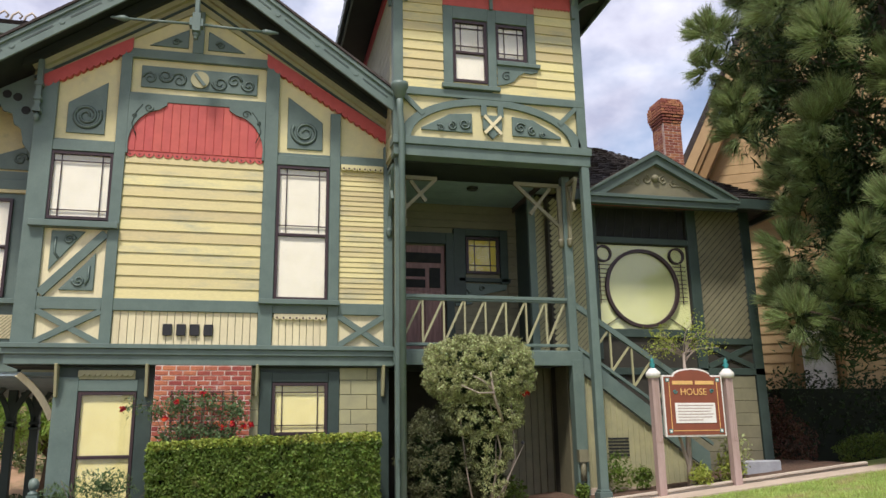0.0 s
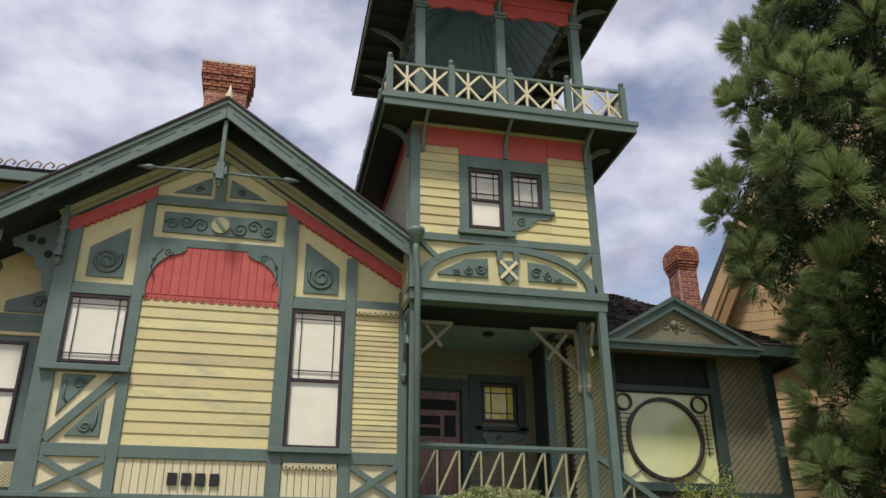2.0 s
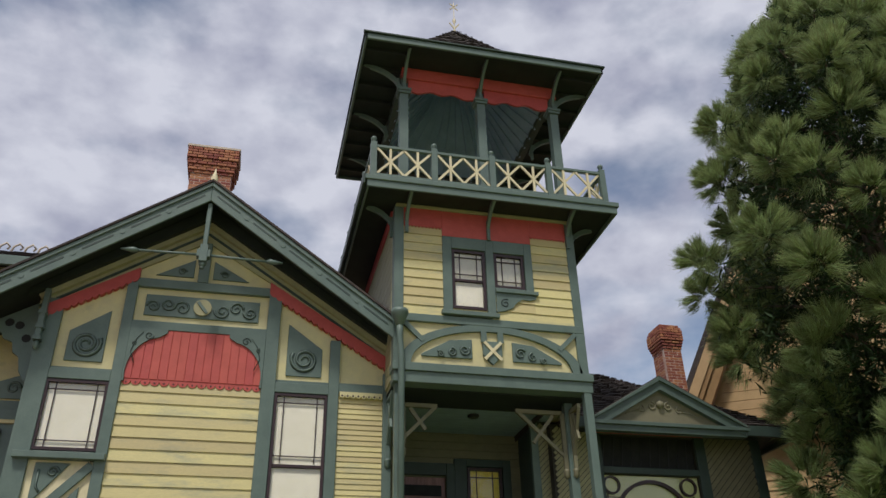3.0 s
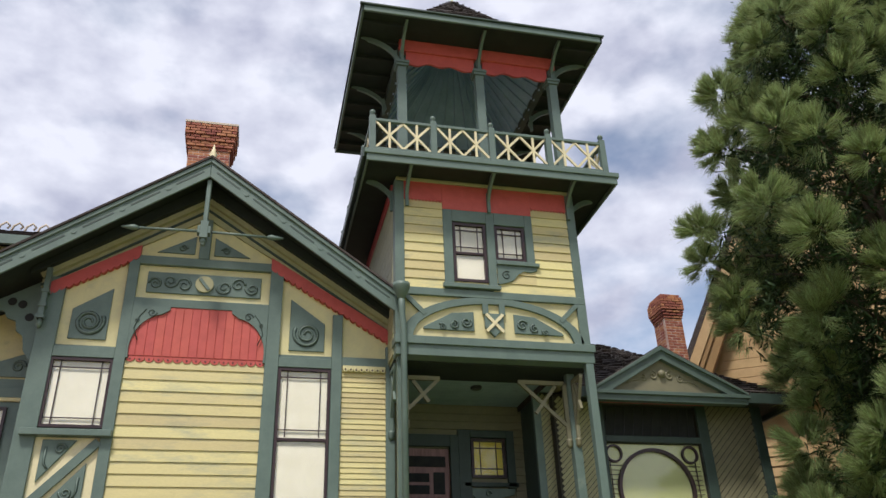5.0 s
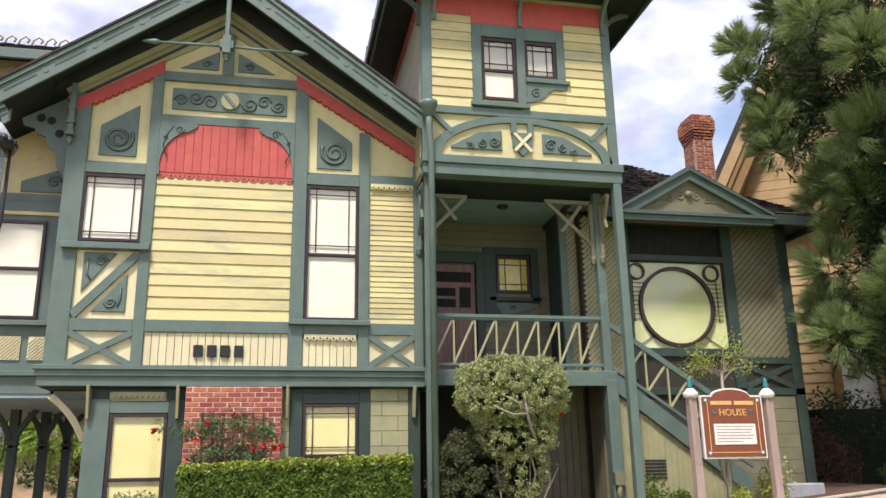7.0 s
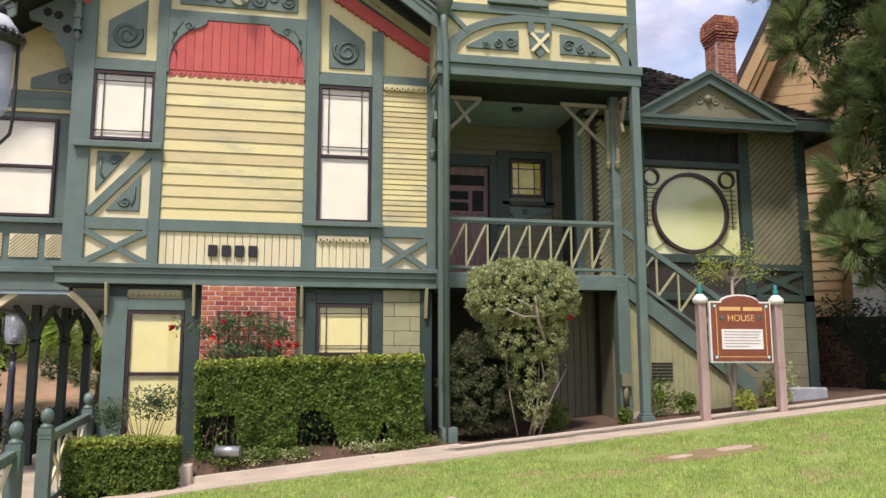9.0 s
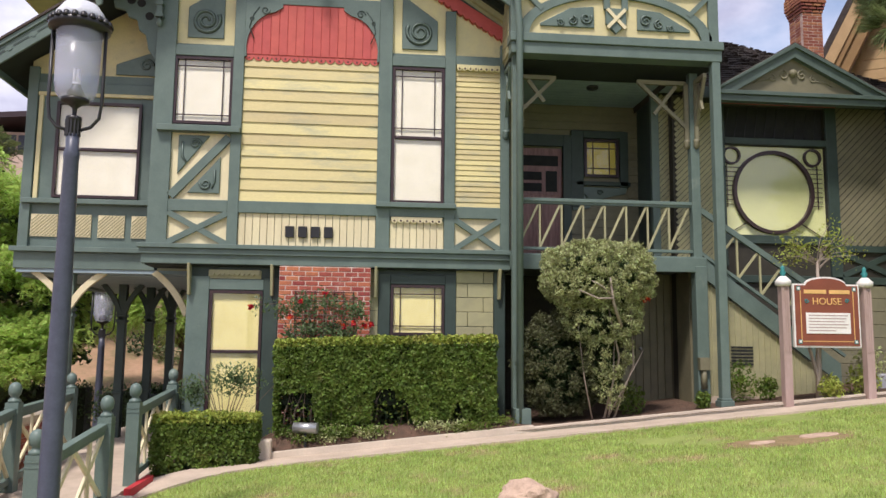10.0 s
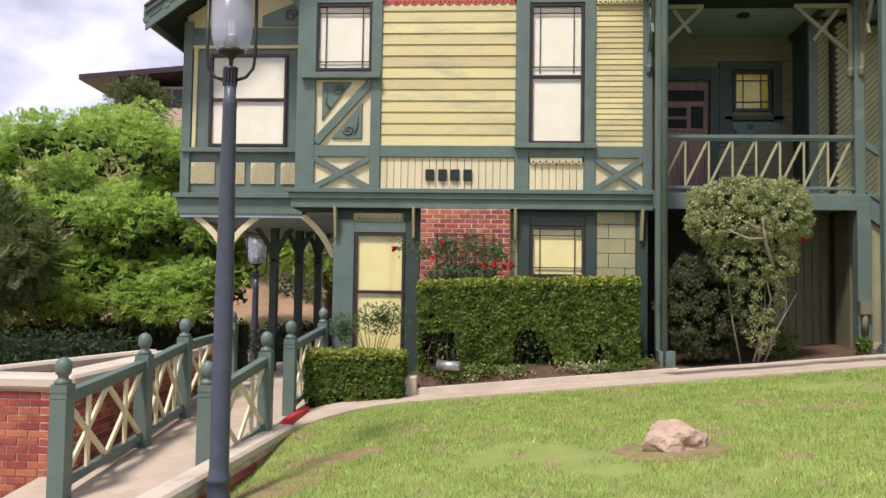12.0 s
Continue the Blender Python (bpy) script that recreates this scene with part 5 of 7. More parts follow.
# -- right wing with the round window --
WY = 0.7
RW = (5.17, 7.08, 3.58, 5.22)
RT = (5.17, 7.08, 5.36, 5.95)
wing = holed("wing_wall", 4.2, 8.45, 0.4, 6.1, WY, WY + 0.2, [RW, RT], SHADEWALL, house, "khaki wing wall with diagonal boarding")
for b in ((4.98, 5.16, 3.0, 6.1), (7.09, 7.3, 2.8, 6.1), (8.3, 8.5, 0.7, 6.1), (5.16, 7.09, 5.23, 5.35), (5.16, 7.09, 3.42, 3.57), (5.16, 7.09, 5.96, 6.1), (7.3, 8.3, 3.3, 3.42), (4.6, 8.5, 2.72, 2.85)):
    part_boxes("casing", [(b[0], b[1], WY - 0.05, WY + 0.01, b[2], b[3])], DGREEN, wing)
cx, cz, R = 6.08, 4.37, 0.735
bm = bmesh.new()
sq = [(RW[0], RW[2]), (RW[1], RW[2]), (RW[1], RW[3]), (RW[0], RW[3])]
prism(bm, sq, WY + 0.06, WY + 0.07)
rw = part("round_window", bm, BLINDG, house, "large round window with pale green blind")


def ring(cx, cz, r, w, y0, y1, material, parent, name="ring_frame", sides=48):
    bm = bmesh.new()
    vs = []
    for k in range(sides):
        a = 2 * math.pi * k / sides
        c, s = math.cos(a), math.sin(a)
        vs.append([bm.verts.new((cx + rr * c, yy, cz + rr * s)) for rr, yy in ((r - w / 2, y0), (r + w / 2, y0), (r + w / 2, y1), (r - w / 2, y1))])
    for k in range(sides):
        a, b = vs[k], vs[(k + 1) % sides]
        for i in range(4):
            bm.faces.new((a[i], a[(i + 1) % 4], b[(i + 1) % 4], b[i]))
    return part(name, bm, material, parent)


ring(cx, cz, R, 0.06, WY - 0.02, WY + 0.06, SASH, rw)
for s in (-1, 1):
    ring(cx + s * 0.77, cz + 0.66, 0.15, 0.035, WY - 0.0, WY + 0.06, SASH, rw, sides=24)
    for k in range(9):
        z = RW[2] + 0.55 + k * 0.085
        xe = cx + s * math.sqrt(max(0, (R + 0.03) ** 2 - (z - cz) ** 2))
        part_boxes("glazing_bar", [(min(xe, cx + s * 0.95), max(xe, cx + s * 0.95), WY + 0.035, WY + 0.05, z, z + 0.012)], SASH, rw, bevel=0)
    bm = bmesh.new(); beam(bm, (cx + s * 0.5, WY + 0.04, cz - 0.55), (cx + s * 0.9, WY + 0.04, cz - 0.8), 0.014, 0.014); part("glazing_bar", bm, SASH, rw)
for s in (-1, 1):
    xv = cx + s * 0.86
    part_boxes("glazing_bar", [(xv - 0.006, xv + 0.006, WY + 0.03, WY + 0.048, RW[2] + 0.5, RW[2] + 1.3)], SASH, rw, bevel=0)
g = part_boxes("pane", [(RW[0], RW[1], WY + 0.052, WY + 0.057, RW[2], RW[3])], GLASS, rw, bevel=0)
g.visible_shadow = False
tl = part_boxes("transom_light", [(RT[0], RT[1], WY + 0.06, WY + 0.08, RT[2], RT[3])], DARKIN, house, "dark leaded transom light", bevel=0)
for k in range(10):
    bm = bmesh.new(); beam(bm, (5.2 + k * 0.19, WY + 0.055, 5.38), (5.3 + k * 0.19 * 0.98, WY + 0.055, 5.93), 0.012, 0.01); part("lead_came", bm, BLACK, tl)
# diagonal boarding as raised beads
def diag(x0, x1, z0, z1, y, step, material=SHADEKHAKI):
    """Slanting boards with open joints, each a piece."""
    k = x0 - (z1 - z0)
    while k < x1:
        u0, u1 = max(0.0, x0 - k), min(z1 - z0, x1 - k)
        if u1 - u0 > 0.05:
            bm = bmesh.new()
            beam(bm, (k + u0, y, z0 + u0), (k + u1, y, z0 + u1), step * 0.60, 0.022)
            part("diagonal_board", bm, material, wing)
        k += step


diag(7.3, 8.3, 3.42, 6.05, WY - 0.003, 0.13)
diag(4.25, 4.98, 3.0, 6.05, WY - 0.003, 0.1, OLIVE)
diag(4.0, 4.58, 3.05, 6.15, 0.892, 0.1, OLIVE)
for s in (0, 1):
    bm = bmesh.new(); beam(bm, (7.32, WY - 0.01, 2.88 + 0.4 * s), (8.28, WY - 0.01, 3.28 - 0.4 * s), 0.10, 0.05 + 0.01 * s); part("brace", bm, DGREEN, wing)
for k in range(8):
    part_boxes("siding_block", [(6.6, 8.28, WY - 0.03, WY + 0.005, 0.85 + k * 0.232, 1.075 + k * 0.232)], SHADEKHAKI, wing, bevel=0.004)
part_boxes("wing_plinth", [(6.5, 8.5, WY - 0.06, WY + 0.01, 0.4, 0.84)], DGREEN, wing)
part_boxes("wing_side_wall", [(8.3, 8.45, WY + 0.2, 7.5, 0.4, 6.1)], SHADEKHAKI, house, bevel=0)
# wing roof
WE = 6.08
bm = bmesh.new()
a = [(3.9, 0.12, WE), (8.95, 0.12, WE), (8.95, 8.0, WE), (3.9, 8.0, WE)]
r_ = [(3.9, 4.1, 8.55), (6.9, 4.1, 8.55)]
va = [bm.verts.new(p) for p in a]; vr = [bm.verts.new(p) for p in r_]
for f in ((va[0], va[1], vr[1], vr[0]), (va[1], va[2], vr[1]), (va[2], va[3], vr[0], vr[1]), (va[3], va[0], vr[0])):
    bm.faces.new(f)
wr_ = part("wing_roof", bm, SHINGLE, house, "dark brown shingled wing roof")
shingle_rows(wr_, (3.9, 0.1, WE + 0.01), (8.95, 0.1, WE + 0.01), (6.9, 4.1, 8.56), (3.9, 4.1, 8.56), 26, 30, 8, 0.025)
part_boxes("wing_eave", [(4.45, 8.97, 0.08, 0.14, WE - 0.2, WE + 0.0), (8.93, 8.99, 0.14, 8, WE - 0.2, WE)], DGREEN, wr_)
part_boxes("wing_soffit", [(4.45, 8.93, 0.14, WY, WE - 0.1, WE - 0.06), (8.45, 8.93, WY, 8, WE - 0.1, WE - 0.06)], SOFFIT, wr_, bevel=0)
# small pediment
ped = bmesh.new()
px0, px1, pz, pa = 4.72, 7.78, 5.96, 6.84
pxm = 6.15
prism(ped, [(px0 + 0.25, pz + 0.05), (px1 - 0.25, pz + 0.05), (pxm, pa - 0.2)], 0.05, 0.1)
pd = part("pediment", ped, SHADEKHAKI, house, "small pediment with carved foliage")
bm = bmesh.new()
prism(bm, [(px0, pz + 0.04), (pxm, pa), (px1, pz + 0.04), (px1, pz - 0.14), (px1 - 0.2, pz - 0.06), (pxm, pa - 0.2), (px0 + 0.2, pz - 0.06), (px0, pz - 0.14)], -0.06, 0.04)
part("pediment_rake", bm, WINGTRIM, pd, bevel=0.01)
bm = bmesh.new()
prism(bm, [(px0 - 0.03, pz + 0.05), (pxm, pa + 0.03), (px1 + 0.03, pz + 0.05), (px1 + 0.03, pz), (pxm, pa - 0.04), (px0 - 0.03, pz)], -0.11, -0.06)
part("pediment_cyma", bm, WINGTRIM, pd, bevel=0.006)
part_boxes("pediment_base", [(px0 - 0.02, px1 + 0.02, -0.05, 0.1, pz - 0.16, pz - 0.02)], WINGTRIM, pd)
part_boxes("pediment_base", [(px0 - 0.07, px1 + 0.07, -0.1, 0.05, pz - 0.05, pz + 0.02)], WINGTRIM, pd)
bm = bmesh.new()
prism(bm, [(px0 - 0.06, pz + 0.05), (pxm, pa + 0.05), (px1 + 0.06, pz + 0.05), (px1 + 0.06, pz), (pxm, pa), (px0 - 0.06, pz)], -0.1, 2.4)
part("pediment_roof", bm, SHINGLE, pd)
bm = bmesh.new(); lathe(bm, [(0.002, -0.08), (0.06, -0.05), (0.08, 0), (0.06, 0.05), (0.002, 0.08)], (pxm, 0.03, 6.36), 10)
for s in (-1, 1):
    tube(bm, spiral(pxm + s * 0.17, 6.33, 0.09, 1.2, 1.5, 0.045, s), 0.018, 6)
    tube(bm, spiral(pxm + s * 0.38, 6.27, 0.07, 1.2, 1.5, 0.045, s), 0.014, 6)
    tube(bm, [(pxm + s * 0.4, 0.045, 6.24), (pxm + s * 0.6, 0.045, 6.22), (pxm + s * 0.72, 0.045, 6.16)], 0.012, 6)
part("carved_scroll", bm, SHADEKHAKI, pd)
saw_red = part_boxes("pediment_frieze", [(5.0, 7.3, WY - 0.06, WY, 5.97, 6.1)], RED, wing)


# -- brick chimneys --
def brick_course_stack(name, label, x0, x1, y0, y1, rows, material, brick_parent=house, top_cap=None, mw=0.018):
    """A chimney laid course by course: rows of (z, outset), each brick a piece on the three seen sides."""
    bm = bmesh.new()
    z0 = rows[0][0]
    zt = rows[-1][0] + 0.075
    box(bm, x0 + 0.006, x1 - 0.006, y0 + 0.006, y1 - 0.006, z0, zt)
    ch = part(name, bm, MORTAR, brick_parent, label)
    cache = {}

    def brick(w, d, hh):
        key = (round(w, 3), round(d, 3))
        if key not in cache:
            b = bmesh.new()
            box(b, 0, w, 0, d, 0, hh)
            bmesh.ops.bevel(b, geom=b.edges[:], offset=0.005, segments=1, affect="EDGES")
            me = bpy.data.meshes.new("brick")
            b.to_mesh(me); b.free()
            me.materials.append(material)
            cache[key] = me
        return cache[key]

    for r, (z, o) in enumerate(rows):
        X0, X1, Y0, Y1 = x0 - o, x1 + o, y0 - o, y1 + o
        nb = max(2, round((X1 - X0) / 0.215))
        w = (X1 - X0) / nb
        xs = [X0 + w * k for k in range(nb + 1)] if r % 2 == 0 else [X0] + [X0 + w * (k + 0.5) for k in range(nb)] + [X1]
        for a, b in zip(xs, xs[1:]):
            share("brick", brick(b - a - mw, 0.10 + o, 0.062), ch, (a + mw / 2, Y0, z))
        nb = max(2, round((Y1 - Y0 - 0.2) / 0.215))
        w = (Y1 - Y0 - 0.11) / nb
        for side, xx in ((0, X0), (1, X1 - 0.10 - o)):
            for k in range(nb):
                share("brick", brick(0.10 + o, w - mw, 0.062), ch, (xx, Y0 + 0.11 + k * w, z))
    return ch


rows = [(-0.25 + k * 0.0755, 0.0) for k in range(40)]
bc = brick_course_stack("brick_chimney_base", "red brick chimney breast with white mortar", -2.60, -1.16, -0.12, 0.35, rows, BRICK)
def cap_rows(z0, n, corbels):
    out = [(z0 + k * 0.075, 0.0) for k in range(n)]
    for k, o in enumerate(corbels):
        out.append((z0 + (n + k) * 0.075, o))
    return out


brick_course_stack("chimney", "orange brick chimney with corbelled cap", -3.13, -2.2, 3.0, 3.6, cap_rows(11.55, 11, (0.03, 0.06, 0.06, 0.09, 0.09, 0.12, 0.12, 0.12, 0.12)), BRICKO)
part_boxes("chimney_base", [(-3.2, -2.1, 2.9, 3.7, 8.5, 11.65)], COPING, house, "pale chimney base")
part_boxes("chimney_cap", [(-3.26, -2.06, 2.88, 3.72, 13.05, 13.11)], COPING, house)
brick_course_stack("chimney", "red brick chimney with corbelled cap", 8.90, 9.40, 4.3, 4.9, cap_rows(7.3, 29, (0.02, 0.04, 0.06, 0.08, 0.08, 0.08, 0.08, 0.06, 0.03)), BRICKO)
# rear roof with ridge cresting
bm = bmesh.new()
va = [bm.verts.new(p) for p in ((-9.5, 3.4, 10.0), (-4.5, 3.4, 10.0), (-4.5, 5.5, 11.2), (-9.5, 5.5, 11.2), (-9.5, 7.6, 10.0), (-4.5, 7.6, 10.0))]
bm.faces.new((va[0], va[1], va[2], va[3])); bm.faces.new((va[3], va[2], va[5], va[4]))
rr = part("rear_roof", bm, SHINGLE, house, "rear shingled roof with ridge cresting")
shingle_rows(rr, (-9.5, 3.38, 10.0), (-4.5, 3.38, 10.0), (-4.5, 5.5, 11.21), (-9.5, 5.5, 11.21), 14, 26, 9, 0.03)
part_boxes("rear_wall", [(-9.2, -4.9, 3.9, 7.2, 9.4, 10.0)], OLIVE, rr, bevel=0)
part_boxes("rear_eave", [(-9.5, -4.5, 3.34, 3.42, 9.8, 10.02)], GREEN, rr)
bm = bmesh.new()
for k in range(18):
    x = -9.5 + k * 0.29
    tube(bm, [(x, 5.5, 11.18), (x + 0.04, 5.5, 11.36), (x + 0.16, 5.5, 11.46), (x + 0.25, 5.5, 11.36), (x + 0.2, 5.5, 11.29)], 0.028, 5)
part("ridge_cresting", bm, COPING, rr)["kind"] = "stuff"
# pierced bracket and pendant under the roof by the side bay
bm = bmesh.new()
pts = [(-4.72, 7.55), (-5.45, 7.10), (-5.42, 6.98), (-5.25, 6.96), (-5.2, 6.84), (-5.05, 6.8), (-5.02, 6.62), (-4.9, 6.55), (-4.86, 6.3), (-4.72, 6.1)]
prism(bm, pts, 0.12, 0.19)
rb = part("roof_bracket", bm, GREEN, house, "pierced green roof bracket", bevel=0.008)
for x, z in ((-5.0, 7.08), (-4.86, 6.86), (-5.16, 7.12)):
    bm = bmesh.new(); tube(bm, [(x, 0.112, z), (x, 0.125, z)], 0.07, 10); part("piercing", bm, DARKIN, rb)
bm = bmesh.new()
box(bm, -4.68, -4.60, -0.16, -0.06, 6.75, 7.65)
for z in (6.75, 6.95, 7.2):
    box(bm, -4.70, -4.58, -0.18, -0.05, z, z + 0.06)
lathe(bm, [(0.02, 6.6), (0.05, 6.66), (0.03, 6.75)], (-4.64, -0.11, 0), 8)
part("roof_pendant", bm, GREEN, house, "slim turned roof pendant")

# ---------------- ground ----------------
def lawn_z(x, y):
    return ground_z(x, y) - 0.02 * max(0.0, y + 0.3) - (0.3 if (-6.5 < x < -4.25 and y > -9) else 0.0)


def hill(x, y):
    d = max(0.0, y - 9.0)
    far = max(0.0, -x - 8.0)
    return ground_z(max(min(x, 14), -9), max(min(y, 6), -16)) - 0.35 * (1 if x < -4.2 else 0) + 0.46 * max(0, min(y, 39) - 13) * (1 if x < 30 else 0) * min(1, max(0, (4 - x) / 16)) + 0.0 * far


ground = sheet("ground", -160, 160, -60, 260, 120, 120, lambda x, y: hill(x, y) - 0.4, DIRT, "dry brown earth hillside")
def coping_x(y):
    """The edge of the lawn beside the ramp."""
    return -3.87 + 0.043 * min(0.0, y + 3.0)


lawn = sheet("lawn", -5.6, 20, -40, -0.35, 128, 110, lambda x, y: ground_z(x, max(y, -16)) - (0.6 if x < coping_x(y) - 0.12 else 0.0), LAWN, "short green lawn with dry patches")
# walkway kerb along the house
kerb_line = [(-3.45, -3.3), (-2.5, -2.12), (-1.0, -1.42), (0.8, -0.72), (4.4, -0.95), (8.5, -1.1), (18, -1.2)]
def strip(name, line, w, h, material, label, fz=ground_z, sub=6):
    pts = []
    for (x0, y0), (x1, y1) in zip(line, line[1:]):
        pts += [(x0 + (x1 - x0) * k / sub, y0 + (y1 - y0) * k / sub) for k in range(sub)]
    pts.append(line[-1])
    bm = bmesh.new()
    rows = []
    for i, (x, y) in enumerate(pts):
        a, b = Vector(pts[max(i - 1, 0)]), Vector(pts[min(i + 1, len(pts) - 1)])
        d = (b - a).normalized()
        nx, ny = -d.y, d.x
        z = fz(x, y)
        rows.append([bm.verts.new(p) for p in ((x, y, z - 0.3), (x, y, z + h), (x + nx * w, y + ny * w, z + h), (x + nx * w, y + ny * w, z - 0.3))])
    for a, b in zip(rows, rows[1:]):
        for i in range(4):
            bm.faces.new((a[i], a[(i + 1) % 4], b[(i + 1) % 4], b[i]))
    bm.faces.new(rows[0]); bm.faces.new(rows[-1][::-1])
    bmesh.ops.bevel(bm, geom=[e for e in bm.edges if all(v.co.z > fz(v.co.x, v.co.y) for v in e.verts)], offset=0.015, segments=1, affect="EDGES")
    ob = part(name, bm, material)
    return tagged(ob, label, name.replace("_", " "), kind="structure")


strip("path", [(-3.98, -3.1), (-3.7, -2.75), (-3.1, -2.2), (-2.4, -1.92), (0.6, -1.88), (4.4, -1.84), (8.5, -1.82), (20, -1.8)], 0.62, 0.03, CONCRETE, "pale concrete path beside the house")
strip("kerb", [(-2.55, -1.34), (-1.0, -1.3), (0.6, -1.24), (1.25, -1.2)], 0.12, 0.11, COPING, "pale concrete kerb of the planting bed")
strip("kerb_edge", [(1.25, -1.2), (4.0, -1.2), (7.0, -1.18), (9.0, -1.15)], 0.1, 0.09, COPING, "low concrete edge between path and wall bed")
tagged(part_boxes("kerb_pier", [(-2.70, -2.5, -1.42, -1.2, -0.3, 0.22)], COPING, None, bevel=0.015), "short concrete pier at the kerb's end", "pier", kind="structure")
def bed_z(x, y):
    """The bed rises from the kerb to the foot of the hedge."""
    low = ground_z(x, y) + 0.06
    high = 0.30 + 0.045 * (x + 2.5)
    t = max(0.0, min(1.0, (y + 1.22) / 0.3)) * max(0.0, min(1.0, (1.4 - x) / 0.5)) * max(0.0, min(1.0, (x + 2.8) / 0.2))
    return low + (high - low) * t + 0.02 * noise.noise((x * 3, y * 3, 0))


sheet("planting_bed", -4.0, 9.0, -1.22, 1.6, 40, 12, bed_z, SOIL, "brown mulch planting bed")
# red painted edge at the ramp's mouth
RZ = -0.42


def ramp_z(y):
    """The ramp climbs towards the house and levels out at the verandah."""
    return -0.20 - 0.078 * max(0.0, -2.9 - y)


bm = bmesh.new()
for y0, y1 in ((-14.0, -2.9), (-2.9, 6.0)):
    slab(bm, [(-5.75 if y1 < 0 else -6.2, y0), (-4.05, y0), (-4.05, y1), (-5.75 if y1 < 0 else -6.2, y1)], -1.6, lambda x, y: ramp_z(y))
ramp = tagged(part("ramp", bm, CONCRETE), "concrete ramp climbing between railings", "ramp", kind="structure")


def bare_patch(cx, cy, rx, ry, seed):
    """A worn, ragged patch of dry earth lying on the lawn."""
    bm = bmesh.new()
    rings = []
    for f, dz in ((0.35, 0.014), (0.75, 0.012), (1.0, 0.002)):
        ring_ = []
        for k in range(40):
            a = 2 * math.pi * k / 40
            r = f * (1 + 0.22 * noise.noise((math.cos(a) * 2.2, math.sin(a) * 2.2, seed)) + 0.14 * noise.noise((math.cos(a) * 7, math.sin(a) * 7, seed + 4)))
            x, y = cx + rx * r * math.cos(a), cy + ry * r * math.sin(a)
            ring_.append(bm.verts.new((x, y, ground_z(x, y) + dz)))
        rings.append(ring_)
    bm.faces.new(rings[0])
    for p, q in zip(rings, rings[1:]):
        for k in range(40):
            bm.faces.new((p[k], q[k], q[(k + 1) % 40], p[(k + 1) % 40]))
    tagged(part("bare_earth", bm, EARTH), "worn patch of dry brown earth in the lawn", "bare earth", kind="structure")


bare_patch(0.15, -5.85, 0.5, 0.42, 1.0)
bare_patch(3.65, -3.9, 0.85, 0.36, 5.0)
bare_patch(-2.9, -4.6, 0.5, 0.28, 2.0)
bare_patch(-3.35, -5.4, 0.5, 0.45, 7.0)


# ---------------- railings of the ramp ----------------
def newel(x, y, z0, h, parent=None, r=0.075):
    bm = bmesh.new()
    box(bm, x - r, x + r, y - r, y + r, z0, z0 + h - 0.24)
    for zz in (0.36, 0.31):
        box(bm, x - r - 0.006, x + r + 0.006, y - r - 0.006, y + r + 0.006, z0 + h - zz, z0 + h - zz + 0.012)
    lathe(bm, [(r * 1.0, h - 0.24), (r * 0.95, h - 0.21), (r * 0.6, h - 0.19), (r * 0.6, h - 0.165), (r * 0.85, h - 0.15), (r * 0.95, h - 0.115), (r * 1.0, h - 0.085), (r * 0.85, h - 0.04), (r * 0.5, h - 0.012), (0.003, h)], (x, y, z0), 14)
    return part("railing_post", bm, GREEN, parent)


def ramp_railing(label, nodes, n=2):
    rl = thing("railing", label, "railing", "railings of the ramp")
    for x, y, z in nodes:
        newel(x, y, z, 1.26, rl)
    for (x0, y0, z0), (x1, y1, z1) in zip(nodes, nodes[1:]):
        d = Vector((x1 - x0, y1 - y0, 0)).normalized() * 0.075
        a, b = (x0 + d.x, y0 + d.y), (x1 - d.x, y1 - d.y)
        straight_rail(rl, a, b, z0 + 0.92, 0.10, 0.07, GREEN, "top_rail", z1 - z0)
        straight_rail(rl, a, b, z0 + 0.86, 0.05, 0.06, GREEN, "top_rail", z1 - z0)
        straight_rail(rl, a, b, z0 + 0.13, 0.07, 0.08, GREEN, "bottom_rail", z1 - z0)
        lattice(rl, a, b, z0 + 0.16, z0 + 0.84, CREAM, n, th=0.05, name="lattice_bar", zr=z1 - z0)
    return rl


ramp_railing("green railing with cream lattice along the ramp and brick wall", [(-5.22, -5.98, -0.44), (-5.26, -4.22, -0.316), (-5.33, -2.88, -0.20), (-5.74, 0.22, -0.19)])
ramp_railing("short green railing with cream lattice beside the lamp post", [(-4.33, -4.8, -0.555), (-4.12, -3.4, -0.32)])
ramp_railing("green railing with cream lattice beside the small hedge", [(-4.06, -2.49, -0.22), (-4.15, -0.07, -0.11)])
part_boxes("verandah_fence_rail", [(-5.9, -4.1, 4.3, 4.36, 0.45, 0.52), (-5.9, -4.1, 4.3, 4.36, -0.25, -0.18)], DGREEN, house)
for k in range(14):
    part_boxes("verandah_baluster", [(-5.9 + k * 0.13, -5.86 + k * 0.13, 4.31, 4.35, -0.2, 0.46)], DGREEN, house, bevel=0)

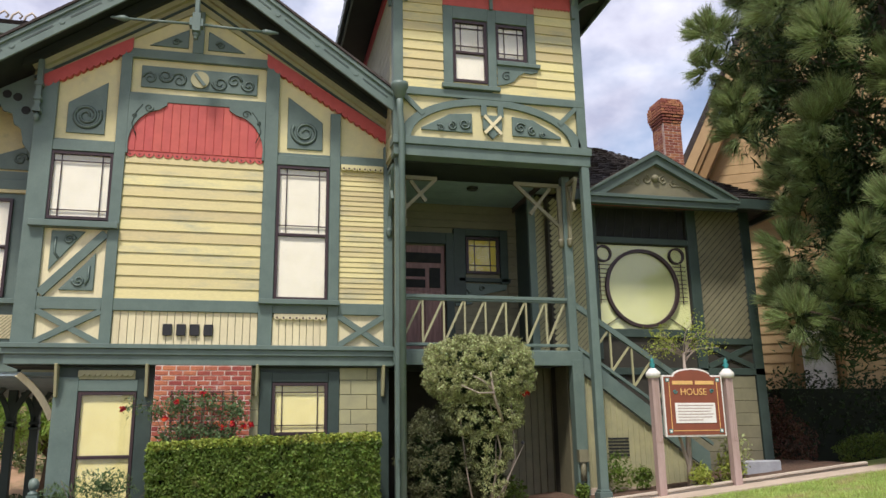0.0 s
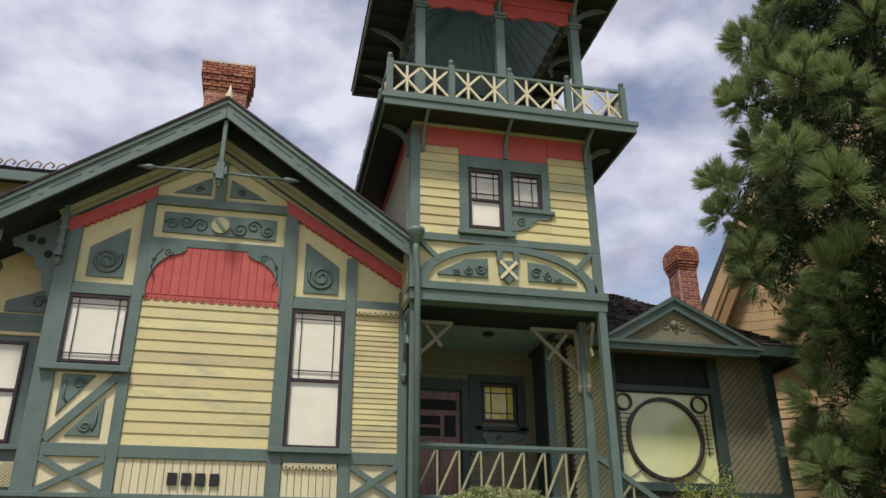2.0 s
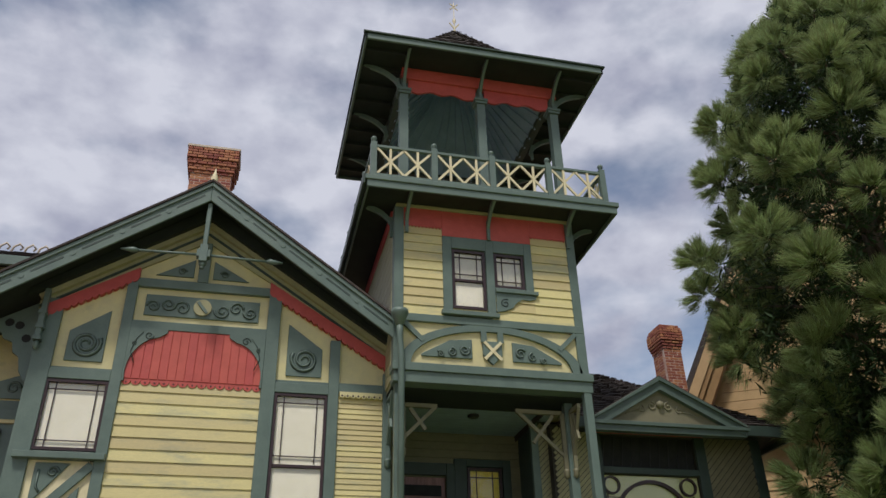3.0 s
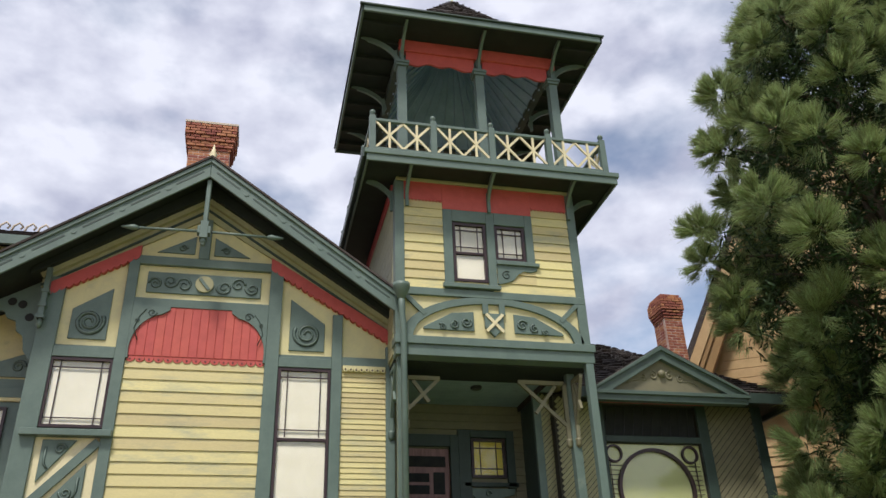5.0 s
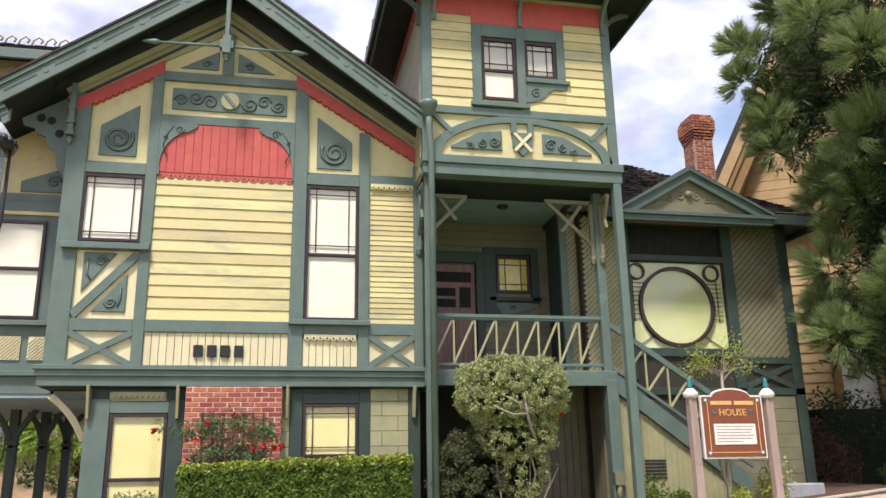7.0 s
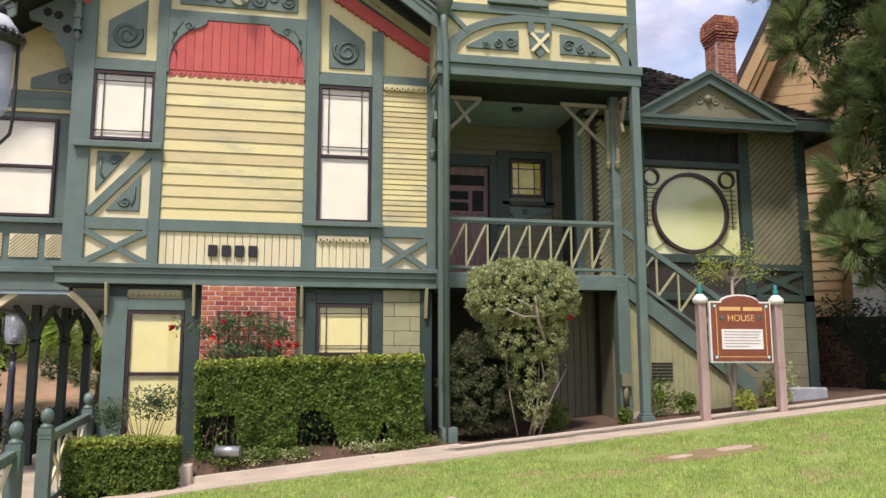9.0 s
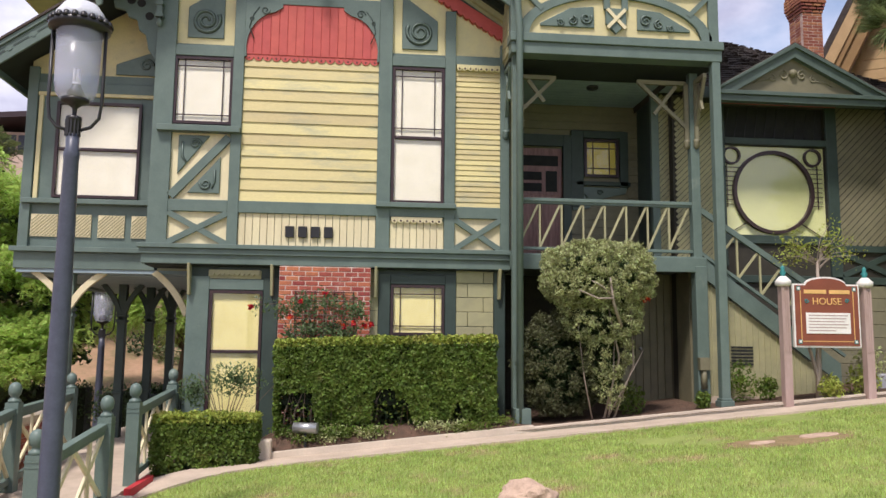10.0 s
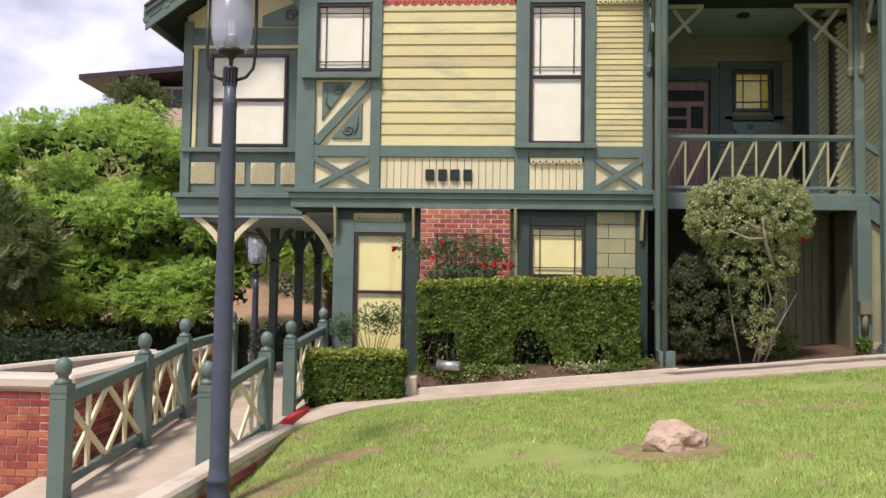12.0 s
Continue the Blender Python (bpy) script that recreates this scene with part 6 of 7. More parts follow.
# ---------------- brick walls beside the ramp ----------------
def brick_wall(name, label, x0, y0, x1, y1, z0, z1, bricks=True, lip=(0.06, 0.31)):
    """A low wall from x0, y0 to x1, y1, 0.25 thick, bricks laid on its seen face, cream coping on top."""
    a, b = Vector((x0, y0, 0)), Vector((x1, y1, 0))
    d = (b - a).normalized()
    nrm = Vector((d.y, -d.x, 0))
    L = (b - a).length
    bm = bmesh.new()
    slab(bm, [tuple((a)[:2]), tuple(b[:2]), tuple((b - nrm * 0.25)[:2]), tuple((a - nrm * 0.25)[:2])], z0, z1)
    w = tagged(part(name, bm, MORTAR if bricks else BRICK), label, "wall", kind="structure")
    bm = bmesh.new()
    slab(bm, [tuple((a + nrm * lip[0])[:2]), tuple((b + nrm * lip[0])[:2]), tuple((b - nrm * lip[1])[:2]), tuple((a - nrm * lip[1])[:2])], z1, z1 + 0.13)
    part("coping", bm, COPING, w, "cream concrete coping", bevel=0.03)
    if not bricks:
        return w
    bmq = bmesh.new()
    box(bmq, 0, 0.207, -0.008, 0.05, 0, 0.063)
    bmesh.ops.bevel(bmq, geom=bmq.edges[:], offset=0.004, segments=1, affect="EDGES")
    me = bpy.data.meshes.new("brick")
    bmq.to_mesh(me); bmq.free()
    me.materials.append(BRICK)
    bmq = bmesh.new()
    box(bmq, 0, 0.097, -0.008, 0.05, 0, 0.063)
    half = bpy.data.meshes.new("brick")
    bmq.to_mesh(half); bmq.free()
    half.materials.append(BRICK)
    rows_ = int((z1 - z0) / 0.075)
    ang = math.atan2(d.y, d.x)
    for r in range(rows_):
        s = 0.0
        while s + 0.09 < L:
            short = (s == 0.0 and r % 2 == 0) or s + 0.2 > L
            p = a + d * s + nrm * 0.004
            ob = share("brick", half if short else me, w, (p.x, p.y, z0 + 0.006 + r * 0.075))
            ob.rotation_euler = (0, 0, ang)
            s += 0.11 if short else 0.22
    return w


brick_wall("garden_wall_1", "low red brick garden wall with cream coping", -5.52, -5.35, -5.74, -0.6, -0.7, 0.45)
brick_wall("garden_wall_2", "red brick wall end with cream coping", -7.42, -5.353, -5.52, -5.353, -0.85, 0.447)
brick_wall("garden_wall_3", "cream-coped garden wall beyond the ramp", -6.55, -5.0, -5.97, -2.2, -0.6, 0.47, False, (0.02, 0.16))
brick_wall("ramp_kerb_wall", "low brick edge of the lawn beside the ramp", -4.16, -9.0, -3.90, -2.98, -1.09, -0.36, True, (0.03, 0.22))
bm = bmesh.new()
beam(bm, (-3.98, -2.92, -0.24), (-3.90, -2.2, -0.19), 0.08, 0.14, up=(0, 0, 1))
tagged(part("red_kerb_edge", bm, mat("red_kerb_paint", (0.5, 0.03, 0.04), (0.4, 0.03, 0.035), 0.6)), "red painted kerb edge at the ramp", "kerb", kind="structure")


# ---------------- lamp posts ----------------
def lamp_post(at, label="", drop=0.0):
    lp = thing("street_lamp", label, "street lamp", "lamp posts")
    x, y, z = at
    bm = bmesh.new()
    lathe(bm, [(0.15, -drop), (0.15, 0.06 - drop), (0.125, 0.09 - drop), (0.105, 0.3 - drop), (0.125, 0.33 - drop), (0.125, 0.36 - drop), (0.105, 0.40 - drop), (0.098, 0.48 - drop), (0.092, 2.0), (0.07, 3.82), (0.075, 3.84), (0.075, 3.90), (0.062, 3.93), (0.062, 4.08)], at, 20)
    part("pole", bm, IRON, lp)
    bm = bmesh.new()
    for k in range(12):
        a = 2 * math.pi * k / 12
        box(bm, x + 0.066 * math.cos(a) - 0.012, x + 0.062 * math.cos(a) + 0.008, y + 0.062 * math.sin(a) - 0.008, y + 0.062 * math.sin(a) + 0.008, z + 4.06, z + 4.22)
    lathe(bm, [(0.06, 4.05), (0.06, 4.2), (0.075, 4.22), (0.075, 4.25), (0.02, 4.27), (0.025, 4.34), (0.07, 4.38), (0.13, 4.40), (0.135, 4.43)], at, 16)
    part("fluted_collar", bm, BLACK, lp)["kind"] = "stuff"
    for sx in (-1, 1):
        bm = bmesh.new()
        tube(bm, [(x + sx * 0.06, y, z + 4.12), (x + sx * 0.16, y, z + 4.15), (x + sx * 0.235, y, z + 4.24), (x + sx * 0.255, y, z + 4.4), (x + sx * 0.255, y, z + 5.16)], 0.017, 8)
        part("yoke_arm", bm, BLACK, lp)
    bm = bmesh.new()
    lathe(bm, [(0.15, 4.43), (0.185, 4.48), (0.205, 4.6), (0.215, 5.12), (0.21, 5.12), (0.20, 4.6), (0.18, 4.485), (0.145, 4.437)], at, 24)
    gl = part("lantern_glass", bm, FROST, lp, "hazy lantern glass")
    gl.visible_shadow = False
    bm = bmesh.new()
    lathe(bm, [(0.215, 5.11), (0.29, 5.14), (0.295, 5.19), (0.25, 5.21), (0.24, 5.2)], at, 28)
    for k in range(22):
        a = 2 * math.pi * k / 22
        c, s2 = math.cos(a), math.sin(a)
        lathe(bm, [(0.036, 0), (0.036, 0.02), (0.026, 0.05), (0.004, 0.062)], (x + 0.275 * c, y + 0.275 * s2, z + 5.185), 6)
    part("crown", bm, BLACK, lp)
    bm = bmesh.new()
    lathe(bm, [(0.25, 5.2), (0.23, 5.3), (0.16, 5.40), (0.10, 5.43)], at, 24)
    part("dome", bm, FROSTDOME, lp, "pale lantern dome")
    bm = bmesh.new()
    lathe(bm, [(0.11, 5.42), (0.13, 5.45), (0.12, 5.5), (0.05, 5.55), (0.03, 5.65), (0.05, 5.68), (0.004, 5.78)], at, 14)
    part("cap", bm, BLACK, lp)
    bm = bmesh.new()
    lathe(bm, [(0.08, 4.44), (0.085, 4.5), (0.05, 4.55), (0.045, 4.58)], at, 12)
    part("lamp_socket", bm, BLACK, lp)
    bm = bmesh.new()
    for k in range(4):
        a = math.pi / 4 + k * math.pi / 2
        tube(bm, [(x + 0.026 * math.cos(a), y + 0.026 * math.sin(a), z + 4.58), (x + 0.026 * math.cos(a), y + 0.026 * math.sin(a), z + 4.74)], 0.013, 8)
    lathe(bm, [(0.042, 4.55), (0.042, 4.6), (0.038, 4.6)], at, 12)
    part("bulb", bm, WHITE, lp, "white compact bulb")
    return lp


FROST = bpy.data.materials.new("hazy_glass")
FROST.use_nodes = True
_n, _l = FROST.node_tree.nodes, FROST.node_tree.links
_p = _n["Principled BSDF"]
_p.inputs["Base Color"].default_value, _p.inputs["Roughness"].default_value = (0.62, 0.65, 0.74, 1), 0.25
_t, _m = _n.new("ShaderNodeBsdfTransparent"), _n.new("ShaderNodeMixShader")
_t.inputs["Color"].default_value = (0.93, 0.94, 1, 1)
_m.inputs[0].default_value = 0.3
_l.new(_t.outputs[0], _m.inputs[1]); _l.new(_p.outputs[0], _m.inputs[2]); _l.new(_m.outputs[0], _n["Material Output"].inputs["Surface"])
FROSTDOME = mat("milky_dome", (0.60, 0.62, 0.66), (0.5, 0.52, 0.56), 0.35, bump=0.03)
near_lamp = lamp_post((-4.15, -4.9, -0.52), "dark iron lamp post with a glass lantern beside the ramp", 0.30)
near_lamp.matrix_basis = Matrix.Translation((-1.39, -12.97, 1.475)) @ Matrix.Scale(0.887, 4) @ Matrix.Translation((1.39, 12.97, -1.475))
far_lamp = lamp_post((-7.1, 6.0, -2.4), label="far dark lamp post behind the verandah")
# ---------------- the sign ----------------
sign = thing("sign", "brown wooden house sign with white plaque between two posts", "sign")
sign.matrix_basis = Matrix.Translation((-1.27, -12.96, 1.5)) @ Matrix.Scale(1.022, 4) @ Matrix.Translation((1.22, 12.96, -1.5))
SX0, SX1, SY, SZ = 5.20, 6.20, -1.47, 1.60
for x in (5.04, 6.34):
    bm = bmesh.new()
    box(bm, x - 0.06, x + 0.06, SY - 0.06, SY + 0.06, ground_z(x, SY) - 0.1, 2.5)
    for k in (-1, 0, 1):
        box(bm, x + k * 0.035 - 0.01, x + k * 0.035 + 0.01, SY - 0.068, SY - 0.06, 1.5, 2.48)
    p = part("sign_post", bm, PINKPOST, sign)
    bm = bmesh.new()
    lathe(bm, [(0.075, 2.48), (0.115, 2.5), (0.12, 2.56), (0.06, 2.62), (0.05, 2.63)], (x, SY, 0), 8)
    part("post_cap", bm, WHITE, p, "white post cap")
    bm = bmesh.new(); lathe(bm, [(0.05, 2.62), (0.03, 2.65), (0.05, 2.69), (0.025, 2.73), (0.035, 2.76), (0.004, 2.8)], (x, SY, 0), 10)
    part("post_finial", bm, TEAL, p, "teal finial")


def sign_outline(g):
    pts = [(SX0 - g, SZ - g), (SX1 + g, SZ - g), (SX1 + g, 2.5 + g), (SX1 - 0.18, 2.5 + g)]
    pts += [(5.7 + 0.32 * math.cos(a), 2.5 + g + 0.11 * math.sin(a)) for a in (math.pi * k / 12 for k in range(13))]
    return pts + [(SX0 + 0.18, 2.5 + g), (SX0 - g, 2.5 + g)]


bm = bmesh.new(); prism(bm, sign_outline(0.025), SY - 0.02, SY + 0.03); part("sign_border", bm, WHITE, sign, "white sign border")
bm = bmesh.new(); prism(bm, sign_outline(0.0), SY - 0.03, SY - 0.01); board = part("sign_board", bm, SIGNRED, sign, "red-brown sign board")
part_boxes("plaque", [(5.36, 6.06, SY - 0.04, SY - 0.028, 1.78, 2.09)], WHITE, board, "white text plaque", bevel=0.003)
for k in range(6):
    part_boxes("text_bar", [(5.40, 6.02 - (0.2 if k == 5 else 0.03 * (k % 3)), SY - 0.043, SY - 0.039, 2.045 - k * 0.045, 2.058 - k * 0.045)], PINKPOST, board, bevel=0)
for b in ((5.28, 5.285, 1.68, 2.42), (6.115, 6.12, 1.68, 2.42), (5.30, 6.1, 1.66, 1.665)):
    part_boxes("gold_line", [(b[0], b[1] + 0.006, SY - 0.034, SY - 0.029, b[2], b[3] + 0.006)], GOLD, board, bevel=0)
for x in (5.26, 6.14):
    for z in (1.66, 2.45):
        part_boxes("corner_tile", [(x - 0.03, x + 0.03, SY - 0.036, SY - 0.028, z - 0.03, z + 0.03)], TEAL, board, bevel=0.003)
        part_boxes("corner_tile", [(x - 0.018, x + 0.018, SY - 0.039, SY - 0.035, z - 0.018, z + 0.018)], WHITE, board, bevel=0.003)
part_boxes("name_bar", [(5.34, 5.70, SY - 0.036, SY - 0.029, 2.375, 2.435)], GOLD, board)
part_boxes("name_bar", [(5.74, 6.07, SY - 0.036, SY - 0.029, 2.375, 2.435)], GOLD, board)
txt = bpy.data.curves.new("sign_word", "FONT")
txt.body, txt.size, txt.extrude, txt.align_x = "HOUSE", 0.145, 0.004, "CENTER"
txt.materials.append(GOLD)
word = new("sign_word", txt)
word.matrix_basis = pose(5.70, SY - 0.034, 2.215, 90, 0, 0)
word.parent = board
for s in (-1, 1):
    bm = bmesh.new(); tube(bm, spiral(5.70 + s * 0.32, 2.27, 0.035, 1.2, 0, SY - 0.034, s), 0.008, 6); part("sign_scroll", bm, TEAL, board)

# ---------------- neighbouring house ----------------
nb = thing("house", "tan clapboard neighbouring house with steep gable and brown trim", "house")
nb.matrix_basis = Matrix.Translation((11.4, 6, 0)) @ pose(0, 0, 0, 0, 0, -30) @ Matrix.Translation((-11.4, -6, 0))
NX0, NX1, NY = 12.1, 22.0, 6.0
nwin = (13.0, 13.9, 2.7, 5.3)
nw = holed("wall", NX0, NX1, 0.5, 9.0, NY, NY + 0.2, [nwin], TAN, nb)
boards(nw, NX0, 12.85, 0.9, 8.6, NY, 0.26, TAN, lap=0.03)
boards(nw, 14.05, NX1, 0.9, 8.6, NY, 0.26, TAN, lap=0.03)
boards(nw, 12.85, 14.05, 5.5, 8.6, NY, 0.26, TAN, lap=0.03)
boards(nw, 12.85, 14.05, 0.9, 2.5, NY, 0.26, TAN, lap=0.03)
for b in ((12.85, 13.0, 2.6, 5.45), (13.9, 14.05, 2.6, 5.45), (13.0, 13.9, 5.3, 5.45), (12.8, 14.1, 2.5, 2.62)):
    part_boxes("casing", [(b[0], b[1], NY - 0.08, NY + 0.02, b[2], b[3])], TANTRIM, nw)
nwn = part_boxes("window", [(13.0, 13.06, NY, NY + 0.1, 2.62, 5.3), (13.84, 13.9, NY, NY + 0.1, 2.62, 5.3), (13.06, 13.84, NY, NY + 0.1, 3.9, 3.97)], TANTRIM, nb, "brown-framed sash window")
part_boxes("blind", [(13.06, 13.84, NY + 0.08, NY + 0.09, 2.62, 5.3)], WHITE, nwn, bevel=0)
part_boxes("water_table", [(NX0 - 0.05, NX1, NY - 0.1, NY, 2.2, 2.42)], TANTRIM, nw)
gs = 1.95
bm = bmesh.new()
prism(bm, [(10.75, 7.8), (22, 7.8), (22, 16), (14.9, 16)], NY - 0.35, NY - 0.1)
gw = part("gable_wall", bm, TAN, nb)
for k in range(31):
    z = 7.85 + k * 0.26
    x0 = 11.35 + (z - 9.0) / gs
    part_boxes("board", [(x0 + 0.15, 20, NY - 0.385, NY - 0.35, z, z + 0.245)], TAN, gw, bevel=0)
bm = bmesh.new()
prism(bm, [(9.84, 7.55), (14.4, 16.5), (14.85, 16.5), (10.4, 7.66), (10.3, 7.3)], NY - 0.95, NY - 0.88)
part("rake_board", bm, TANTRIM, nb)
bm = bmesh.new()
prism(bm, [(9.98, 7.7), (14.5, 16.5), (14.75, 16.5), (10.2, 7.57)], NY - 1.0, NY - 0.95)
part("rake_moulding", bm, TAN, nb)
bm = bmesh.new()
prism(bm, [(9.78, 7.63), (14.35, 16.6), (14.5, 16.6), (9.93, 7.6)], NY - 1.0, NY + 8)
part("roof", bm, SHINGLE, nb)
bm = bmesh.new()
prism(bm, [(10.0, 7.54), (10.75, 7.82), (14.9, 16.0), (14.5, 16.4)], NY - 0.88, NY - 0.35)
part("soffit", bm, TANTRIM, nb)
part_boxes("cornice", [(10.9, 22, NY - 0.5, NY - 0.0, 7.5, 7.8)], TANTRIM, nb)
part_boxes("side_wall", [(NX0, NX0 + 0.2, NY + 0.2, 15, 0.5, 9.0)], TAN, nb, bevel=0)
for s in range(2):
    bm = bmesh.new(); beam(bm, (10.9, 4.0, 3.3 - s * 0.9), (12.6, 4.0, 2.1 - s * 0.9), 0.1, 0.08); part("stair_rail", bm, TANTRIM, nb)
# ---------------- house on the hill ----------------
hh = thing("house", "low modern hilltop house with wide flat roof, far off", "house")
HY = 40
part_boxes("wall", [(-27.5, -18, HY, HY + 6, 8.0, 15.0)], STUCCO, hh, bevel=0)
bm = bmesh.new()
slab(bm, [(-29.0, HY - 2), (-18, HY - 2), (-18, HY + 8), (-29.5, HY + 8)], lambda x, y: 14.9 + (x + 30) * 0.08, lambda x, y: 15.25 + (x + 30) * 0.08)
part("roof", bm, SASH, hh, "dark flat roof")
for k in range(5):
    part_boxes("window", [(-27.2 + k * 0.95, -26.4 + k * 0.95, HY - 0.06, HY + 0.02, 13.2, 14.8)], IRON, hh, bevel=0)
part_boxes("window", [(-22.3, -21.0, HY - 0.06, HY + 0.02, 13.4, 14.9)], IRON, hh, bevel=0)
part_boxes("terrace_wall", [(-24.5, -18, HY - 1.5, HY - 1.2, 8.0, 13.2)], STUCCO, hh, bevel=0)
# ---------------- small things in the garden ----------------
def lump(name, label, category, cx, cy, cz, sx, sy, sz, material, seed=1, detail=3, rough=0.25, kind=""):
    bm = bmesh.new()
    bmesh.ops.create_icosphere(bm, subdivisions=detail, radius=1.0)
    for v in bm.verts:
        n1 = noise.noise(v.co * 1.3 + Vector((seed, 0, 0)))
        n2 = noise.noise(v.co * 3.5 + Vector((0, seed, 0)))
        v.co *= 1 + rough * n1 + rough * 0.35 * n2
        v.co = Vector((v.co.x * sx, v.co.y * sy, max(v.co.z, -0.5) * sz))
    ob = part(name, bm, material)
    ob.location = (cx, cy, cz)
    return tagged(ob, label, category, kind=kind)


lump("rock", "tan boulder lying in a worn patch of lawn", "rock", 0.17, -5.8, ground_z(0.18, -5.8) + 0.055, 0.255, 0.18, 0.175, ROCK, 4, 4, 0.42)
for k, (x, y, r) in enumerate(((3.3, -3.95, 0.13), (4.05, -3.85, 0.2))):
    bm = bmesh.new()
    slab(bm, [(x + r * math.cos(a) * 1.2, y + r * 0.6 * math.sin(a)) for a in (2 * math.pi * q / 14 for q in range(14))], lambda a, b: ground_z(a, b) - 0.05, lambda a, b: ground_z(a, b) + 0.03)
    tagged(part("stepping_stone", bm, ROCK, None, bevel=0.008), "flat tan stone set in the lawn", "paving stone", "stones in the lawn")
spot = thing("spotlight", "small grey garden spotlight in the planting bed", "spotlight")
bm = bmesh.new(); tube(bm, [(-2.22, -1.1, 0.36), (-1.88, -1.18, 0.36)], 0.075, 14); part("housing", bm, STEEL, spot)
part_boxes("stake", [(-2.07, -2.03, -1.16, -1.12, 0.0, 0.32)], BLACK, spot)
tub = tagged(part_boxes("planter_tub", [(7.15, 7.85, -0.45, -0.05, 0.9, 1.16)], mat("grey_plastic", (0.35, 0.36, 0.38), None, 0.5), None, bevel=0.02), "grey plastic planter tub beside the wing", "planter")
bm = bmesh.new(); tube(bm, [(4.2, -0.36, 0.9), (4.2, -0.36, 1.25)], 0.05, 8); box(bm, 4.12, 4.28, -0.42, -0.3, 1.2, 1.4)
part("utility_box", bm, SHADEKHAKI, house)


# ---------------- plants ----------------
R = np.random.default_rng(11)


def hedge(label, x0, x1, y0, y1, zb, zt, n, size=0.028, gaps=()):
    h = thing("hedge", label, "hedge", "clipped hedges")
    bm = bmesh.new()
    m = 0.10
    c = [(x0 + m, x1 - m)]
    # solid block that puts dark shade behind the leaves
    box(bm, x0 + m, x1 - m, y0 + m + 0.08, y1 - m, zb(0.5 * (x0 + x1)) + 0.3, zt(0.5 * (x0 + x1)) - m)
    part("shade_core", bm, CORE, h)
    out, nor = [], []
    W, D = x1 - x0, y1 - y0
    H = zt(x0) - zb(x0)
    areas = np.array([W * H, W * D, D * H, D * H])
    pick = R.choice(4, n, p=areas / areas.sum())
    u, v = R.random(n), R.random(n)
    for k in range(n):
        f = pick[k]
        if f == 0:
            x, y, t, nn = x0 + u[k] * W, y0, v[k], (0, -1, 0)
        elif f == 1:
            x, y, t, nn = x0 + u[k] * W, y0 + v[k] * D, 1.0, (0, 0, 1)
        else:
            x, y, t, nn = (x0 if f == 2 else x1), y0 + u[k] * D, v[k], ((-1 if f == 2 else 1), 0, 0)
        z = zb(x) + t * (zt(x) - zb(x))
        if f == 0 and t < 0.42:
            open_ = max(0.12, min(1.2, (noise.noise((x * 3.1, 1.7, label.count("e"))) - 0.08) * 3.2))
            if t < 0.46 * open_ * 1.05 and R.random() < 0.96:
                continue
        lobe = noise.noise((x * 3.4, z * 1.5, y * 3)) * (1.0 - 0.75 * t if f == 0 else 0.3)
        b = 0.045 * noise.noise((x * 9, z * 9, y * 9)) + 0.16 * min(0.12, lobe) - abs(R.normal(0, 0.03))
        out.append((x + nn[0] * b + R.normal(0, 0.01), y + nn[1] * b + R.normal(0, 0.01), z + nn[2] * b + R.normal(0, 0.01)))
        nor.append(nn)
    out, nor = np.array(out), np.array(nor)
    top = (out[:, 2] > np.array([zt(x) for x in out[:, 0]]) - 0.10) & (R.random(len(out)) < 0.8)
    leaves("foliage", out[~top], size, HEDGE, h, nor[~top], 0.6, 0.8, R, "stuff")
    leaves("new_growth", out[top], size, HEDGETOP, h, nor[top], 0.6, 0.8, R, "stuff")
    # dark leaves low inside, as shade in the gaps at the foot
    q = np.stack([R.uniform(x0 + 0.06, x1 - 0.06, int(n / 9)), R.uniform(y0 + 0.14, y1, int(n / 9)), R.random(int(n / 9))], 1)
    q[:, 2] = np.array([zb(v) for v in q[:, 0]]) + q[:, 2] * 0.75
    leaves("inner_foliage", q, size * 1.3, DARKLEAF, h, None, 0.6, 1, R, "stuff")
    bm = bmesh.new()
    for k in range(int(W * 16)):
        x = x0 + 0.08 + R.random() * (W - 0.16)
        y = y0 + 0.08 + R.random() * D * 0.6
        tube(bm, [(x, y, zb(x) - 0.05), (x + R.normal(0, 0.05), y + R.normal(0, 0.03), zb(x) + 0.25), (x + R.normal(0, 0.1), y, zb(x) + 0.6)], [0.012, 0.009, 0.005], 4)
    t = part("stem", bm, BARK, h)
    t["kind"] = "stuff"
    return h


hedge("tall clipped green boxwood hedge before the lower storey", -2.52, 0.72, -0.98, -0.3, lambda x: 0.28 + 0.045 * (x + 2.5), lambda x: 1.60 + 0.03 * (x + 2.5), 44000, 0.026)
hedge("small clipped green hedge beside the railing", -4.02, -2.68, -1.75, -1.05, lambda x: -0.22, lambda x: 0.58, 16000, 0.023)


def cloud(blobs, n, rng, shell=0.35):
    """Points in the outer shell of overlapping ellipsoids: rows of centre and radii."""
    w = np.array([b[3] * b[4] + b[4] * b[5] + b[3] * b[5] for b in blobs])
    pick = rng.choice(len(blobs), n, p=w / w.sum())
    d = rng.normal(size=(n, 3)); d /= np.linalg.norm(d, axis=1, keepdims=True)
    r = 1 - shell * rng.random((n, 1)) ** 1.6
    B = np.array(blobs)[pick]
    j = np.array([1 + 0.22 * noise.noise((q[0] * 2.1 + b[0], q[1] * 2.1 + b[1], q[2] * 2.1 + b[2])) for q, b in zip(d, B)])[:, None]
    return B[:, :3] + d * r * j * B[:, 3:6], d


